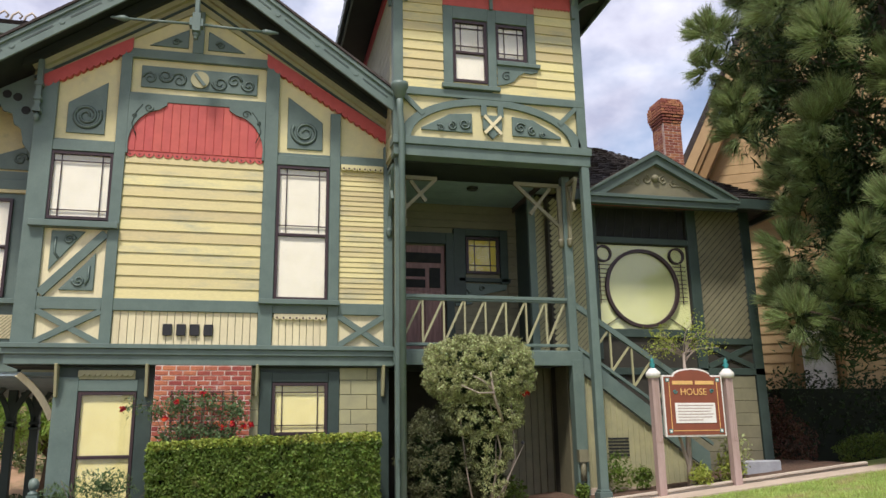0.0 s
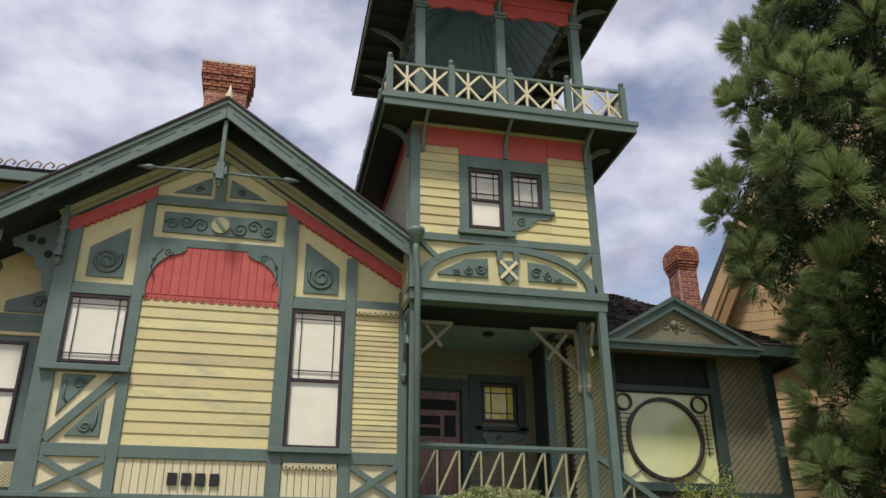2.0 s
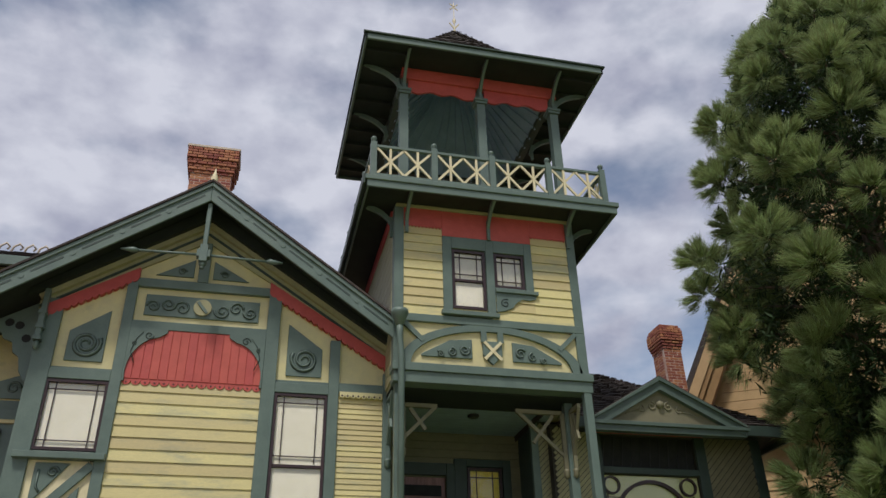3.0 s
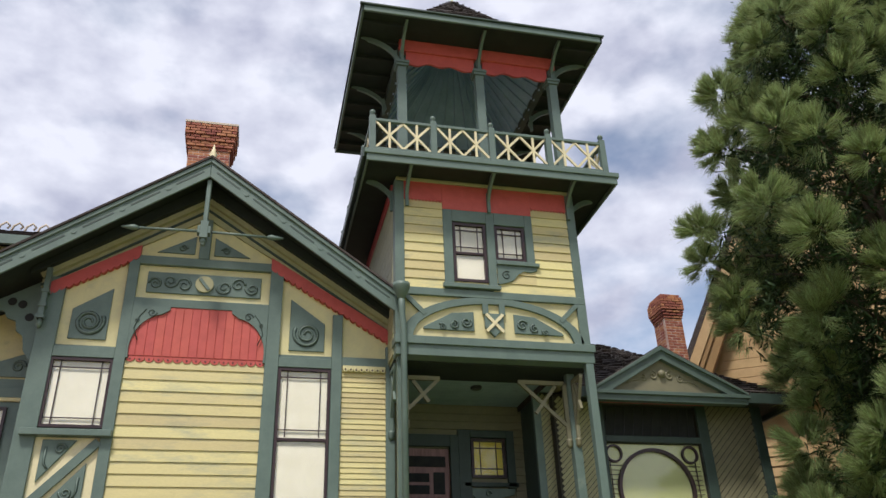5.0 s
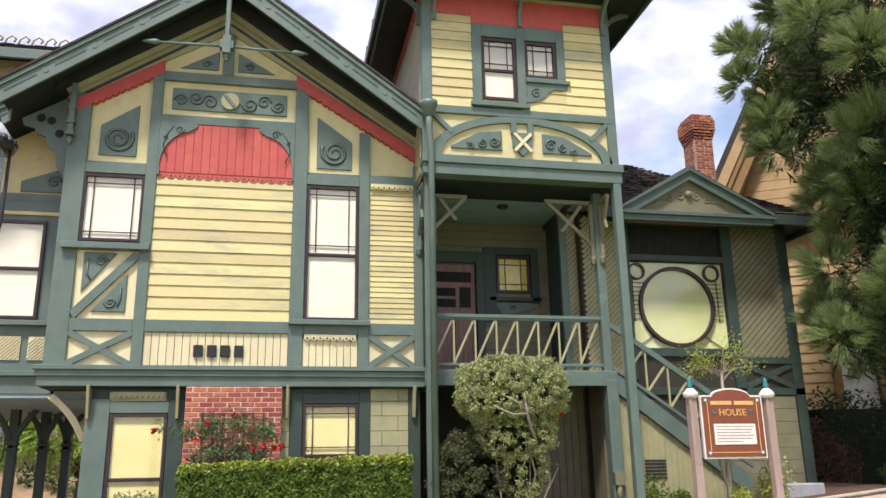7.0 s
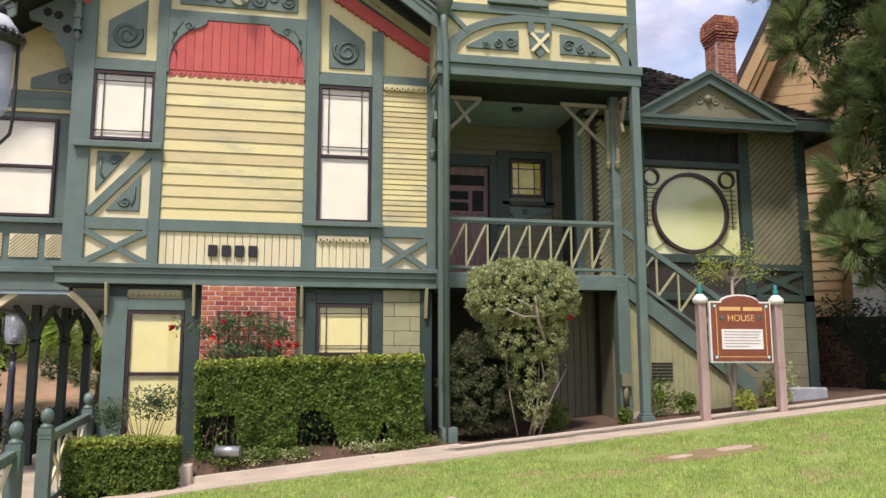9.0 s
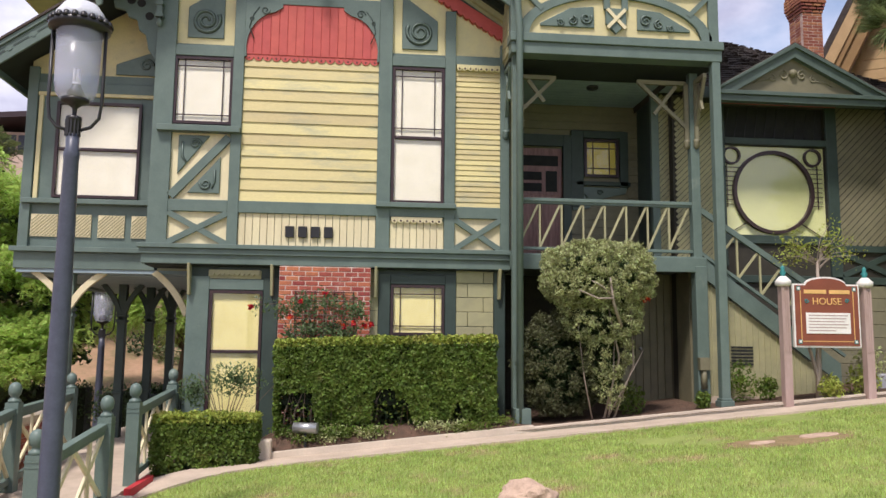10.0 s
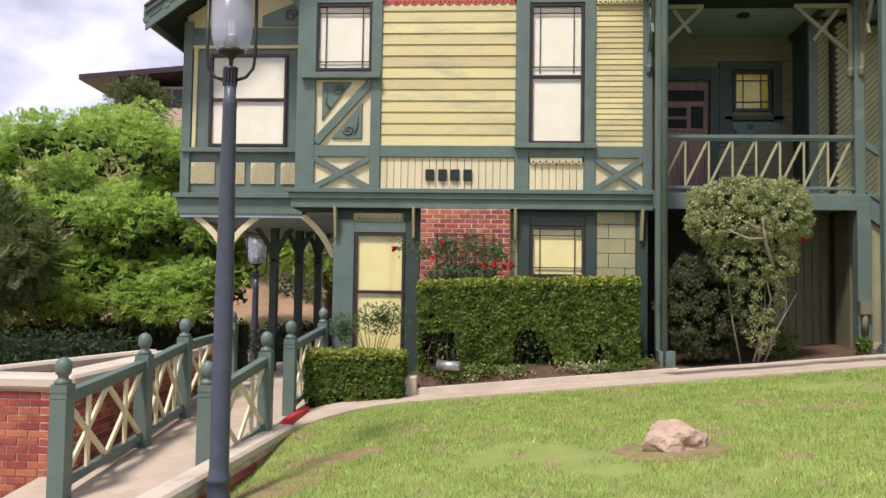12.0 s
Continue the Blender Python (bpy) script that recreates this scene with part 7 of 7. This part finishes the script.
def clumps(blobs, k, r0, r1, rng):
    """Many small clumps seated on the skins of larger forms."""
    p, d = cloud(blobs, k, rng, 0.3)
    r = rng.uniform(r0, r1, k)
    return [(*q, s, s, s * 0.75) for q, s in zip(p, r)]


bush = thing("bush", "big clipped grey-green bush with pale stems, beside the porch", "bush")


def clipped(cx, cy, cz, rx, ry, rz, k, r0, r1, power=3.2):
    """Small tufts seated on the skin of a clipped, round-cornered form."""
    d = R.normal(size=(k, 3))
    q = d / (np.abs(d) ** power).sum(1, keepdims=True) ** (1 / power)
    dent = np.array([1 + 0.07 * noise.noise(Vector(v) * 2.2) + 0.05 * noise.noise(Vector(v) * 6.0) for v in q])[:, None]
    p = np.array((cx, cy, cz)) + q * dent * (1 - 0.10 * R.random((k, 1)) ** 2) * np.array((rx, ry, rz))
    return [(*v, t, t, t * 0.85) for v, t in zip(p, R.uniform(r0, r1, k))]


p, d = cloud(clipped(2.29, -0.95, 2.63, 0.80, 0.64, 0.50, 1150, 0.04, 0.085) + clipped(2.33, -0.95, 2.05, 0.58, 0.48, 0.40, 380, 0.04, 0.08), 62000, R, 0.7)
leaves("foliage", p, 0.021, BUSH, bush, d, 0.45, 0.9, R, "stuff")
p, d = cloud(clipped(2.40, -0.92, 1.55, 0.38, 0.36, 0.5, 170, 0.05, 0.10, 2.2) + clipped(2.45, -0.95, 1.0, 0.22, 0.24, 0.35, 50, 0.05, 0.09, 2.0), 9500, R, 0.8)
leaves("foliage", p, 0.021, BUSH, bush, d, 0.45, 1.0, R, "stuff")
# dark leaves inside the bush, as its inner shade
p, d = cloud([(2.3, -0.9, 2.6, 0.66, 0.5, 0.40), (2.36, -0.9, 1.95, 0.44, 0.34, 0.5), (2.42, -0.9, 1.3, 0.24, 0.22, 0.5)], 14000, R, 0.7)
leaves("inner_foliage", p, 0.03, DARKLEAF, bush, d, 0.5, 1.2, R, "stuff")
# low left mass, its shade put into the darker leaf colour
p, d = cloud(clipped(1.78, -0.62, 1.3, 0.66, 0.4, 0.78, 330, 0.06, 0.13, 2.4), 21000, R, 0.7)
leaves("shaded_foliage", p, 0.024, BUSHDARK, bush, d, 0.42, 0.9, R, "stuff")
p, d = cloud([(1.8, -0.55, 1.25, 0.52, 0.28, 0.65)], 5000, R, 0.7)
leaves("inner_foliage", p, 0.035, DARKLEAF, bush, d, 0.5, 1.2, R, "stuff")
bm = bmesh.new()
for (a, b, c, r) in (((2.35, -1.0, 0.5), (2.55, -1.15, 1.4), (2.3, -1.3, 2.35), 0.035), ((2.5, -1.0, 0.5), (2.8, -1.05, 1.3), (2.75, -1.1, 2.1), 0.03), ((2.2, -0.9, 0.45), (2.05, -1.0, 1.1), (1.95, -1.05, 1.9), 0.025), ((2.52, -1.35, 1.85), (2.34, -1.56, 2.2), (2.28, -1.62, 2.55), 0.05), ((2.34, -1.58, 2.25), (2.1, -1.63, 2.24), (1.82, -1.62, 2.36), 0.028), ((2.3, -1.6, 2.3), (2.15, -1.64, 2.42), (2.0, -1.63, 2.5), 0.022), ((2.4, -1.0, 0.5), (2.6, -1.1, 0.9), (2.95, -1.05, 1.5), 0.022), ((2.4, -1.05, 0.5), (2.45, -1.15, 1.1), (2.5, -1.1, 1.8), 0.02)):
    tube(bm, [a, b, c], [r * 0.6, r * 0.45, r * 0.28], 6)
part("stem", bm, PALEBARK, bush)["kind"] = "stuff"
p, d = cloud([(2.9, -1.3, 2.25, 0.08, 0.06, 0.04)], 22, R, 0.9)
leaves("blossom", p, 0.03, PETAL, bush, d, 0.7, 1.0, R, "stuff")

rose = thing("rose_bush", "sparse rose bush with red blooms against the brick chimney", "rose bush")
bm = bmesh.new()
tips = []
for k in range(22):
    a = R.uniform(-1.25, 1.25)
    x1, z1 = -1.9 + a * 0.62 + R.normal(0, 0.05), 1.7 + 0.62 * math.cos(a * 0.9) * R.uniform(0.6, 1.0)
    pts = [(-1.9 + R.normal(0, 0.06), -0.45, 0.5), (-1.9 + a * 0.3, -0.5 + R.normal(0, 0.08), 1.3), (x1, -0.55 + R.normal(0, 0.15), z1)]
    tube(bm, pts, [0.012, 0.009, 0.004], 5)
    tips.append(pts[2]); tips.append(tuple(np.array(pts[1]) * 0.45 + np.array(pts[2]) * 0.55))
tube(bm, [(-2.2, -0.55, 1.95), (-2.6, -0.6, 2.15), (-2.95, -0.6, 2.1)], [0.008, 0.006, 0.003], 5)
part("stem", bm, BARK, rose)["kind"] = "stuff"
tips += [(-2.5, -0.6, 2.1), (-2.8, -0.6, 2.12)]
p = np.concatenate([np.array(t) + R.normal(0, 0.075, (55, 3)) for t in tips])
leaves("foliage", p, 0.026, ROSE, rose, None, 0.6, 1, R, "stuff")
for t in ((-1.85, -0.75, 2.30), (-2.35, -0.8, 1.95), (-2.2, -0.8, 2.18), (-1.55, -0.75, 1.82), (-1.25, -0.7, 1.83), (-1.15, -0.65, 1.85), (-2.95, -0.6, 2.1), (-1.4, -0.75, 1.86)):
    p = np.array(t) + R.normal(0, 0.016, (18, 3))
    leaves("bloom", p, 0.032, PETAL, rose, p - np.array(t) + 1e-3, 0.8, 0.5, R)

trellis = thing("trellis", "dark wooden grid trellis on the brick chimney", "trellis")
for k in range(7):
    x = -2.33 + k * 0.15
    part_boxes("upright", [(x - 0.009, x + 0.009, -0.155, -0.137, 1.2, 2.38)], TRELLIS, trellis, bevel=0)
for k in range(9):
    z = 1.24 + k * 0.14
    part_boxes("crossbar", [(-2.35, -1.41, -0.171, -0.1555, z - 0.008, z + 0.008)], TRELLIS, trellis, bevel=0)

nan_ = thing("shrub", "feathery grey-green shrub before the lower window", "shrub")
bm = bmesh.new()
for k in range(12):
    x1 = -3.2 + R.normal(0, 0.32)
    tube(bm, [(-3.25 + R.normal(0, 0.15), -0.75, 0.0), (x1 * 0.5 - 1.62, -0.8, 0.6), (x1, -0.85 + R.normal(0, 0.1), 1.0 + R.normal(0, 0.14))], [0.009, 0.007, 0.003], 4)
part("stem", bm, BARK, nan_)["kind"] = "stuff"
p, d = cloud([(-3.1, -0.8, 1.02, 0.42, 0.25, 0.26), (-3.7, -0.7, 0.85, 0.25, 0.2, 0.25)], 1300, R, 0.9)
leaves("foliage", p, 0.036, ROSE, nan_, None, 0.3, 1, R, "stuff")

for k in range(16):
    x = R.uniform(-2.35, 1.0)
    y = -1.1 + R.uniform(0, 0.12)
    z = bed_z(x, y) + 0.03
    pl = thing("ground_plant", "low bright green plant in the mulch bed", "plant", "plants in the bed")
    p = np.array((x, y, z + 0.02)) + R.normal(0, 1, (260, 3)) * (0.11, 0.07, 0.045)
    leaves("foliage", p, 0.028, HEDGE if k % 3 else BUSH, pl, np.tile((0, 0, 1.0), (260, 1)), 0.4, 0.9, R, "stuff")
for x, y, z, s, m in ((4.75, -0.45, 1.05, 0.3, HEDGE), (5.15, -0.55, 0.95, 0.18, HEDGE), (6.55, -0.9, 1.05, 0.28, HEDGETOP), (6.75, -0.8, 1.3, 0.3, BUSH), (5.9, -1.1, 0.95, 0.2, HEDGETOP), (2.9, -0.6, 0.75, 0.25, HEDGE), (4.0, -0.75, 0.75, 0.12, HEDGE)):
    sh = thing("shrub", "small leafy shrub at the foot of the wall", "shrub", "shrubs at the wall")
    p, d = cloud([(x, y, z, s, s * 0.7, s * 1.1)], 420, R, 0.8)
    leaves("foliage", p, 0.035, m, sh, d, 0.45, 1.0, R, "stuff")

vine = thing("small_tree", "thin small tree with sparse leaves before the round window", "tree")
bm = bmesh.new()
tube(bm, [(5.75, -1.0, 0.7), (5.8, -0.95, 1.4), (5.95, -0.8, 2.4), (6.0, -0.7, 3.0)], [0.05, 0.045, 0.03, 0.02], 7)
tube(bm, [(5.85, -1.0, 0.7), (5.68, -0.95, 1.5), (5.6, -0.8, 2.0)], [0.035, 0.03, 0.02], 6)
tips = []
for k in range(18):
    a = R.uniform(-1.3, 1.3)
    e = (6.05 + math.sin(a) * 0.7, -0.7 + R.normal(0, 0.15), 3.1 + math.cos(a) * R.uniform(0.0, 0.55) - 0.15 * abs(a))
    tube(bm, [(5.97, -0.72, 2.7 + 0.3 * R.random()), ((5.97 + e[0]) / 2, -0.7, (3.05 + e[2]) / 2), e], [0.012, 0.008, 0.003], 4)
    tips += [e, ((5.97 + e[0]) / 2, -0.7, (3.05 + e[2]) / 2)]
part("trunk", bm, PALEBARK, vine)
p = np.concatenate([np.array(t) + R.normal(0, 0.09, (22, 3)) for t in tips])
leaves("foliage", p, 0.028, HEDGETOP, vine, None, 0.45, 1, R, "stuff")

# dark hedge and low clipped shrub beyond the wing
dh = thing("hedge", "dark shaded hedge before the neighbouring house", "hedge")
p, d = cloud([(10.6 + k * 0.8, 3.0 + 0.2 * math.sin(k * 2), 1.9, 0.8, 0.7, 1.15 + 0.1 * math.sin(k * 3)) for k in range(7)], 9000, R, 0.4)
leaves("foliage", p, 0.05, DARKLEAF, dh, d, 0.5, 0.9, R, "stuff")
bm = bmesh.new(); box(bm, 10.2, 15.6, 2.6, 3.4, 0.8, 2.6); part("shade_core", bm, CORE, dh)
ls = thing("shrub", "low clipped green shrub beyond the wing", "shrub")
p, d = cloud([(10.9, 0.9, 1.25, 0.75, 0.5, 0.36), (11.9, 0.9, 1.3, 0.8, 0.5, 0.36)], 5000, R, 0.3)
leaves("foliage", p, 0.03, HEDGE, ls, d, 0.5, 0.9, R, "stuff")
rs_ = thing("shrub", "reddish-brown dry shrub beside the wing", "shrub")
p, d = cloud([(9.3, 1.2, 1.4, 0.5, 0.5, 0.6), (9.1, 1.5, 1.9, 0.4, 0.4, 0.5)], 2500, R, 0.6)
leaves("foliage", p, 0.035, leafy("reddish_leaf", (0.14, 0.06, 0.04), (0.06, 0.035, 0.025)), rs_, d, 0.4, 1.0, R, "stuff")


# ---------------- pine ----------------
pine = thing("pine_tree", "tall dense green pine tree with long needle plumes", "pine tree")
PX, PY = 10.6, -1.6
bm = bmesh.new()
tube(bm, [(PX, PY, 0.8), (PX + 0.1, PY, 5), (PX, PY + 0.1, 10), (PX + 0.1, PY, 16)], [0.32, 0.27, 0.18, 0.06], 10)
part("trunk", bm, BARK, pine)
edge_z = np.array([2.9, 3.6, 4.9, 5.5, 6.1, 6.7, 7.2, 7.7, 8.4, 9.3, 10.2, 10.9, 11.9, 13.3, 14.5, 16.4])
edge_r = np.array([2.2, 3.35, 3.4, 3.15, 3.3, 3.2, 3.5, 3.95, 4.35, 4.35, 4.15, 3.85, 3.85, 3.15, 2.3, 0.7])
# boughs end in large upswept plumes of long needles, with dark hollows between them
boughs = []
nb_ = 230
for k in range(nb_):
    z = 3.5 + 12.7 * ((k + R.random()) / nb_) ** 1.05
    ang = k * 2.399963 + R.normal(0, 0.25)
    rad = np.interp(z, edge_z, edge_r) * (1 + 0.05 * noise.noise((math.cos(ang) * 1.8, math.sin(ang) * 1.8, z * 0.6)))
    o = np.array((math.cos(ang), math.sin(ang), 0))
    boughs.append((np.array((PX, PY, z)) + o * max(0.1, rad - 0.82) * (1 - 0.4 * R.random() ** 3.0), o, z))
bm = bmesh.new()
for c, o, z in boughs[::2]:
    tube(bm, [(PX, PY, z - 0.9), tuple((np.array((PX, PY, z - 0.7)) + c) / 2), tuple(c - o * 0.2)], [0.05, 0.035, 0.012], 5)
part("limb", bm, BARK, pine)["kind"] = "stuff"
V = []
for c, o, z in boughs:
    size = R.uniform(0.45, 0.72)
    up = o * 0.5 + np.array((0, 0, 0.87)); up /= np.linalg.norm(up)
    # each plume: a dome of long needles that point up and out, with soft clefts between its shoots
    per = 2600
    u = R.normal(size=(per, 3)) + up * 0.85
    u /= np.linalg.norm(u, axis=1, keepdims=True)
    shoot = R.normal(size=(16, 3)) + up * 0.8
    shoot /= np.linalg.norm(shoot, axis=1, keepdims=True)
    near = shoot[np.argmax(u @ shoot.T, axis=1)]
    u = u * 0.5 + near * 0.5
    base = c - up * 0.15 + u * size * R.uniform(0.3, 0.8, (per, 1))
    d = u * 0.8 + near * 0.4 + up * 0.25 + R.normal(size=(per, 3)) * 0.28
    d /= np.linalg.norm(d, axis=1, keepdims=True)
    ln = R.uniform(0.16, 0.28, (per, 1))
    w = np.cross(d, R.normal(size=(per, 3))); w /= np.linalg.norm(w, axis=1, keepdims=True)
    V.append(np.stack([base - w * 0.007, base + w * 0.007, base + d * ln], 1))
V = np.concatenate(V)
arrays("needle_mass", V, np.arange(len(V) * 3).reshape(-1, 3), NEEDLE, pine, "stuff")
# dark needles towards the trunk that colour in the crown's inner shade
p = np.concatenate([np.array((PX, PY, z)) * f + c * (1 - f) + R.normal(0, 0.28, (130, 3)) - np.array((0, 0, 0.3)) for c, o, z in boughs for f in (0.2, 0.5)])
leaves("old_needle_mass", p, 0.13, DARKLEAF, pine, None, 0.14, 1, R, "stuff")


# ---------------- trees at the ramp ----------------
def feather_tree(label, x, y, z, blobs, fronds, material, leaf=0.03, per=34, flen=0.42, crown=None, more=0):
    t = thing("tree", label, "tree", "trees on the slope")
    bm = bmesh.new()
    top = np.mean([b[:3] for b in blobs], 0)
    tube(bm, [(x, y, z - 0.3), (x + 0.15, y, z + 0.9), tuple(np.array((x, y, z + 1.0)) * 0.5 + top * 0.5), tuple(top)], [0.22, 0.18, 0.12, 0.05], 8)
    for b in blobs:
        m = (np.array((x + 0.1, y, z + 1.0)) + np.array(b[:3])) / 2 + R.normal(0, 0.15, 3)
        tube(bm, [(x + 0.1, y, z + 0.8), tuple(m), tuple(b[:3])], [0.11, 0.07, 0.025], 6)
    part("trunk", bm, BARK, t)
    p, d = cloud(crown or blobs, more or fronds, R, 0.5)
    n = len(p)
    ax = d * 0.7 + R.normal(0, 0.6, (n, 3)) + np.array((0, 0, 0.15))
    ax /= np.linalg.norm(ax, axis=1, keepdims=True)
    side = np.cross(ax, (0, 0, 1.0)); side /= np.linalg.norm(side, axis=1, keepdims=True) + 1e-9
    k = np.arange(per) // 2
    u = (k / (per / 2))[None, :, None]
    sg = np.where(np.arange(per) % 2, 1.0, -1.0)[None, :, None]
    w = leaf * 3.2 * np.sin(np.pi * (0.15 + 0.8 * u))
    base = p[:, None] + ax[:, None] * u * flen - np.array((0, 0, 1.0)) * (u ** 2) * flen * 0.18
    tip = base + side[:, None] * sg * w + ax[:, None] * w * 0.4 + np.array((0, 0, -0.25)) * w
    wid = ax[:, None] * leaf * 0.42
    q = np.stack([base, (base + tip) / 2 + wid, tip, (base + tip) / 2 - wid], 2).reshape(-1, 4, 3)
    arrays("foliage", q, np.arange(len(q) * 4).reshape(-1, 4), material, t, "stuff")
    return t


slope_crown = [(-12.6, 7.2, 5.0, 1.9, 1.6, 1.25), (-10.6, 7.4, 4.4, 1.6, 1.5, 1.3), (-9.7, 6.6, 2.6, 1.35, 1.3, 0.8), (-11.4, 6.4, 2.9, 1.5, 1.3, 0.9), (-14.3, 7.4, 4.0, 1.7, 1.5, 1.2), (-9.0, 7.3, 1.9, 1.0, 1.0, 0.7), (-12.9, 6.3, 3.4, 1.4, 1.2, 0.9), (-8.5, 6.6, 1.5, 0.8, 0.8, 0.5), (-10.9, 8.4, 5.4, 1.5, 1.3, 1.0), (-15.6, 7.6, 3.6, 1.5, 1.3, 1.3), (-13.6, 6.8, 2.2, 1.3, 1.1, 0.8), (-10.2, 7.6, 3.4, 1.3, 1.2, 0.9), (-11.0, 6.2, 1.7, 1.2, 1.0, 0.7), (-9.5, 6.3, 1.5, 1.0, 0.9, 0.6), (-13.4, 5.8, 1.6, 1.2, 1.0, 0.7), (-8.7, 6.9, 2.7, 1.0, 0.9, 0.8), (-12.2, 6.0, 2.1, 1.2, 1.0, 0.7), (-14.8, 6.4, 2.4, 1.3, 1.1, 1.0)]
slope_crown += [(-12.6, 5.6, 1.0, 1.2, 0.9, 0.6), (-10.6, 5.7, 0.9, 1.2, 0.9, 0.6), (-9.0, 5.9, 0.9, 0.9, 0.8, 0.5), (-14.4, 5.6, 1.2, 1.2, 0.9, 0.7)]
sprays = []
for b in slope_crown:
    for k in range(9):
        d = R.normal(size=3); d[2] = abs(d[2]) * 0.9 - 0.25; d[1] -= 0.35
        d /= np.linalg.norm(d)
        r = R.uniform(0.42, 0.8)
        sprays.append((b[0] + d[0] * b[3] * 0.85, b[1] + d[1] * b[4] * 0.85, b[2] + d[2] * b[5] * 0.9, r, r * 0.9, r * 0.5))
slope_tree = feather_tree("broad feathery bright green tree on the slope", -12.2, 8.0, 0.0, slope_crown[:10], 400, FEATHER, 0.032, 16, 0.22, sprays, 26000)
# dark leaves below each spray give it a shaded underside
p, d = cloud([(v[0], v[1] + 0.25, v[2] - 0.38, v[3] * 0.8, v[4] * 0.8, v[5]) for v in sprays], 8500, R, 0.7)
leaves("inner_foliage", p, 0.10, DARKLEAF, slope_tree, None, 0.5, 1, R, "stuff")
feather_tree("narrow-leaved grey-green tree at the slope's foot", -13.2, 4.4, -0.4,
             [(-12.6, 3.8, 2.9, 0.9, 0.8, 0.7), (-11.6, 3.6, 2.1, 0.9, 0.7, 0.7), (-13.4, 3.6, 2.2, 1.1, 0.8, 0.9), (-12.2, 3.5, 1.2, 0.9, 0.7, 0.5)], 1700, OLEANDER, 0.05, 16, 0.42)
feather_tree("green tree behind the verandah", -7.0, 14, 0.6, [(-7.4, 13.5, 3.2, 1.5, 1.2, 1.4), (-5.6, 13.0, 2.9, 1.4, 1.2, 1.5), (-9.6, 14.5, 3.0, 1.6, 1.2, 1.2)], 2200, FEATHER, 0.045, 26, 0.5)
feather_tree("green tree high on the hillside", -17, 19, 2.5, [(-17, 18.5, 6.3, 2.4, 2, 1.8), (-13.5, 19.5, 6.2, 2.2, 2, 1.7), (-20.5, 19.5, 6.0, 2.4, 2, 1.8), (-11, 20.5, 5.6, 1.8, 1.8, 1.5)], 3200, FEATHER, 0.06, 24, 0.7)
feather_tree("small round tree before the hilltop house", -22.8, 36, 9.5, [(-24.3, 36, 13.6, 1.6, 1.2, 0.8), (-23.4, 36, 12.8, 1.5, 1.2, 1.0)], 500, OLEANDER, 0.09, 16, 0.7)
for k in range(46):
    x, y = R.uniform(-30, -4), R.uniform(9.5, 34)
    z = hill(x, y) - 0.4
    sh = thing("shrub", "dull green scrub bush on the dry slope", "shrub", "scrub on the slope")
    s = R.uniform(0.4, 1.0)
    p, d = cloud([(x, y, z + s * 0.45, s, s * 0.8, s * 0.65)], 380, R, 0.5)
    leaves("foliage", p, 0.085, DARKLEAF if k % 2 else OLEANDER, sh, d, 0.5, 1, R, "stuff")
for x0, x1, y in ((-11.5, -7.9, 0.6), (-6.4, -4.2, 5.2), (-16.5, -8.0, 7.2)):
    hb = thing("hedge", "low dark green hedge behind the garden wall", "hedge")
    p, d = cloud([(x0 + (x1 - x0) * k / 8, y, 0.15, 0.62, 0.4, 0.55) for k in range(9)], 9000, R, 0.4)
    bm = bmesh.new(); box(bm, x0 - 0.3, x1 + 0.3, y - 0.2, y + 0.3, -0.6, 0.5); part("shade_core", bm, CORE, hb)
    leaves("foliage", p, 0.04, DARKLEAF, hb, d, 0.5, 1, R, "stuff")

# ---------------- grass ----------------
n = 240000
x, y = R.uniform(-4.4, 9.5, n), R.uniform(-8.5, -1.3, n)
kl = [(-3.98, -3.1), (-3.7, -2.75), (-3.1, -2.2), (-2.4, -1.92), (0.6, -1.88), (4.4, -1.84), (8.5, -1.82), (20, -1.8)]
edge = np.interp(x, [q[0] for q in kl], [q[1] for q in kl]) - 0.02
bare = np.array([noise.noise((a * 0.8, b * 0.8, 3.3)) + 0.5 * noise.noise((a * 2.6, b * 2.6, 1.3)) for a, b in zip(x, y)])
keep = (y < edge) & (x > np.array([coping_x(v) for v in y]) + 0.02) & (bare < 0.36 + 0.3 * R.random(n)) & (np.hypot((x - 0.15) / 1.5, y + 5.8) > 0.3 + 0.12 * R.random(n)) & (np.hypot((x + 2.9) / 1.8, y + 4.6) > 0.2 * R.random(n) + 0.08) & (np.hypot(x + 3.5, (y + 5.6) / 1.4) > 0.2 * R.random(n) + 0.08) & (np.hypot((x - 3.65) / 2, y + 3.9) > 0.36)
x, y = x[keep], y[keep]
z = np.array([ground_z(a, b) for a, b in zip(x, y)])
m = len(x)
h = R.uniform(0.02, 0.06, m)
a = R.uniform(0, 2 * math.pi, m)
c = np.stack([x, y, z - 0.005], 1)
s = np.stack([np.cos(a), np.sin(a), 0 * a], 1) * 0.0042
tip = c + np.stack([R.normal(0, 0.015, m), R.normal(0, 0.015, m), h], 1)
gr = arrays("grass", np.stack([c - s, c + s, tip], 1), np.arange(m * 3).reshape(-1, 3), GRASS)
tagged(gr, "short green grass blades on the lawn", "grass", kind="stuff")
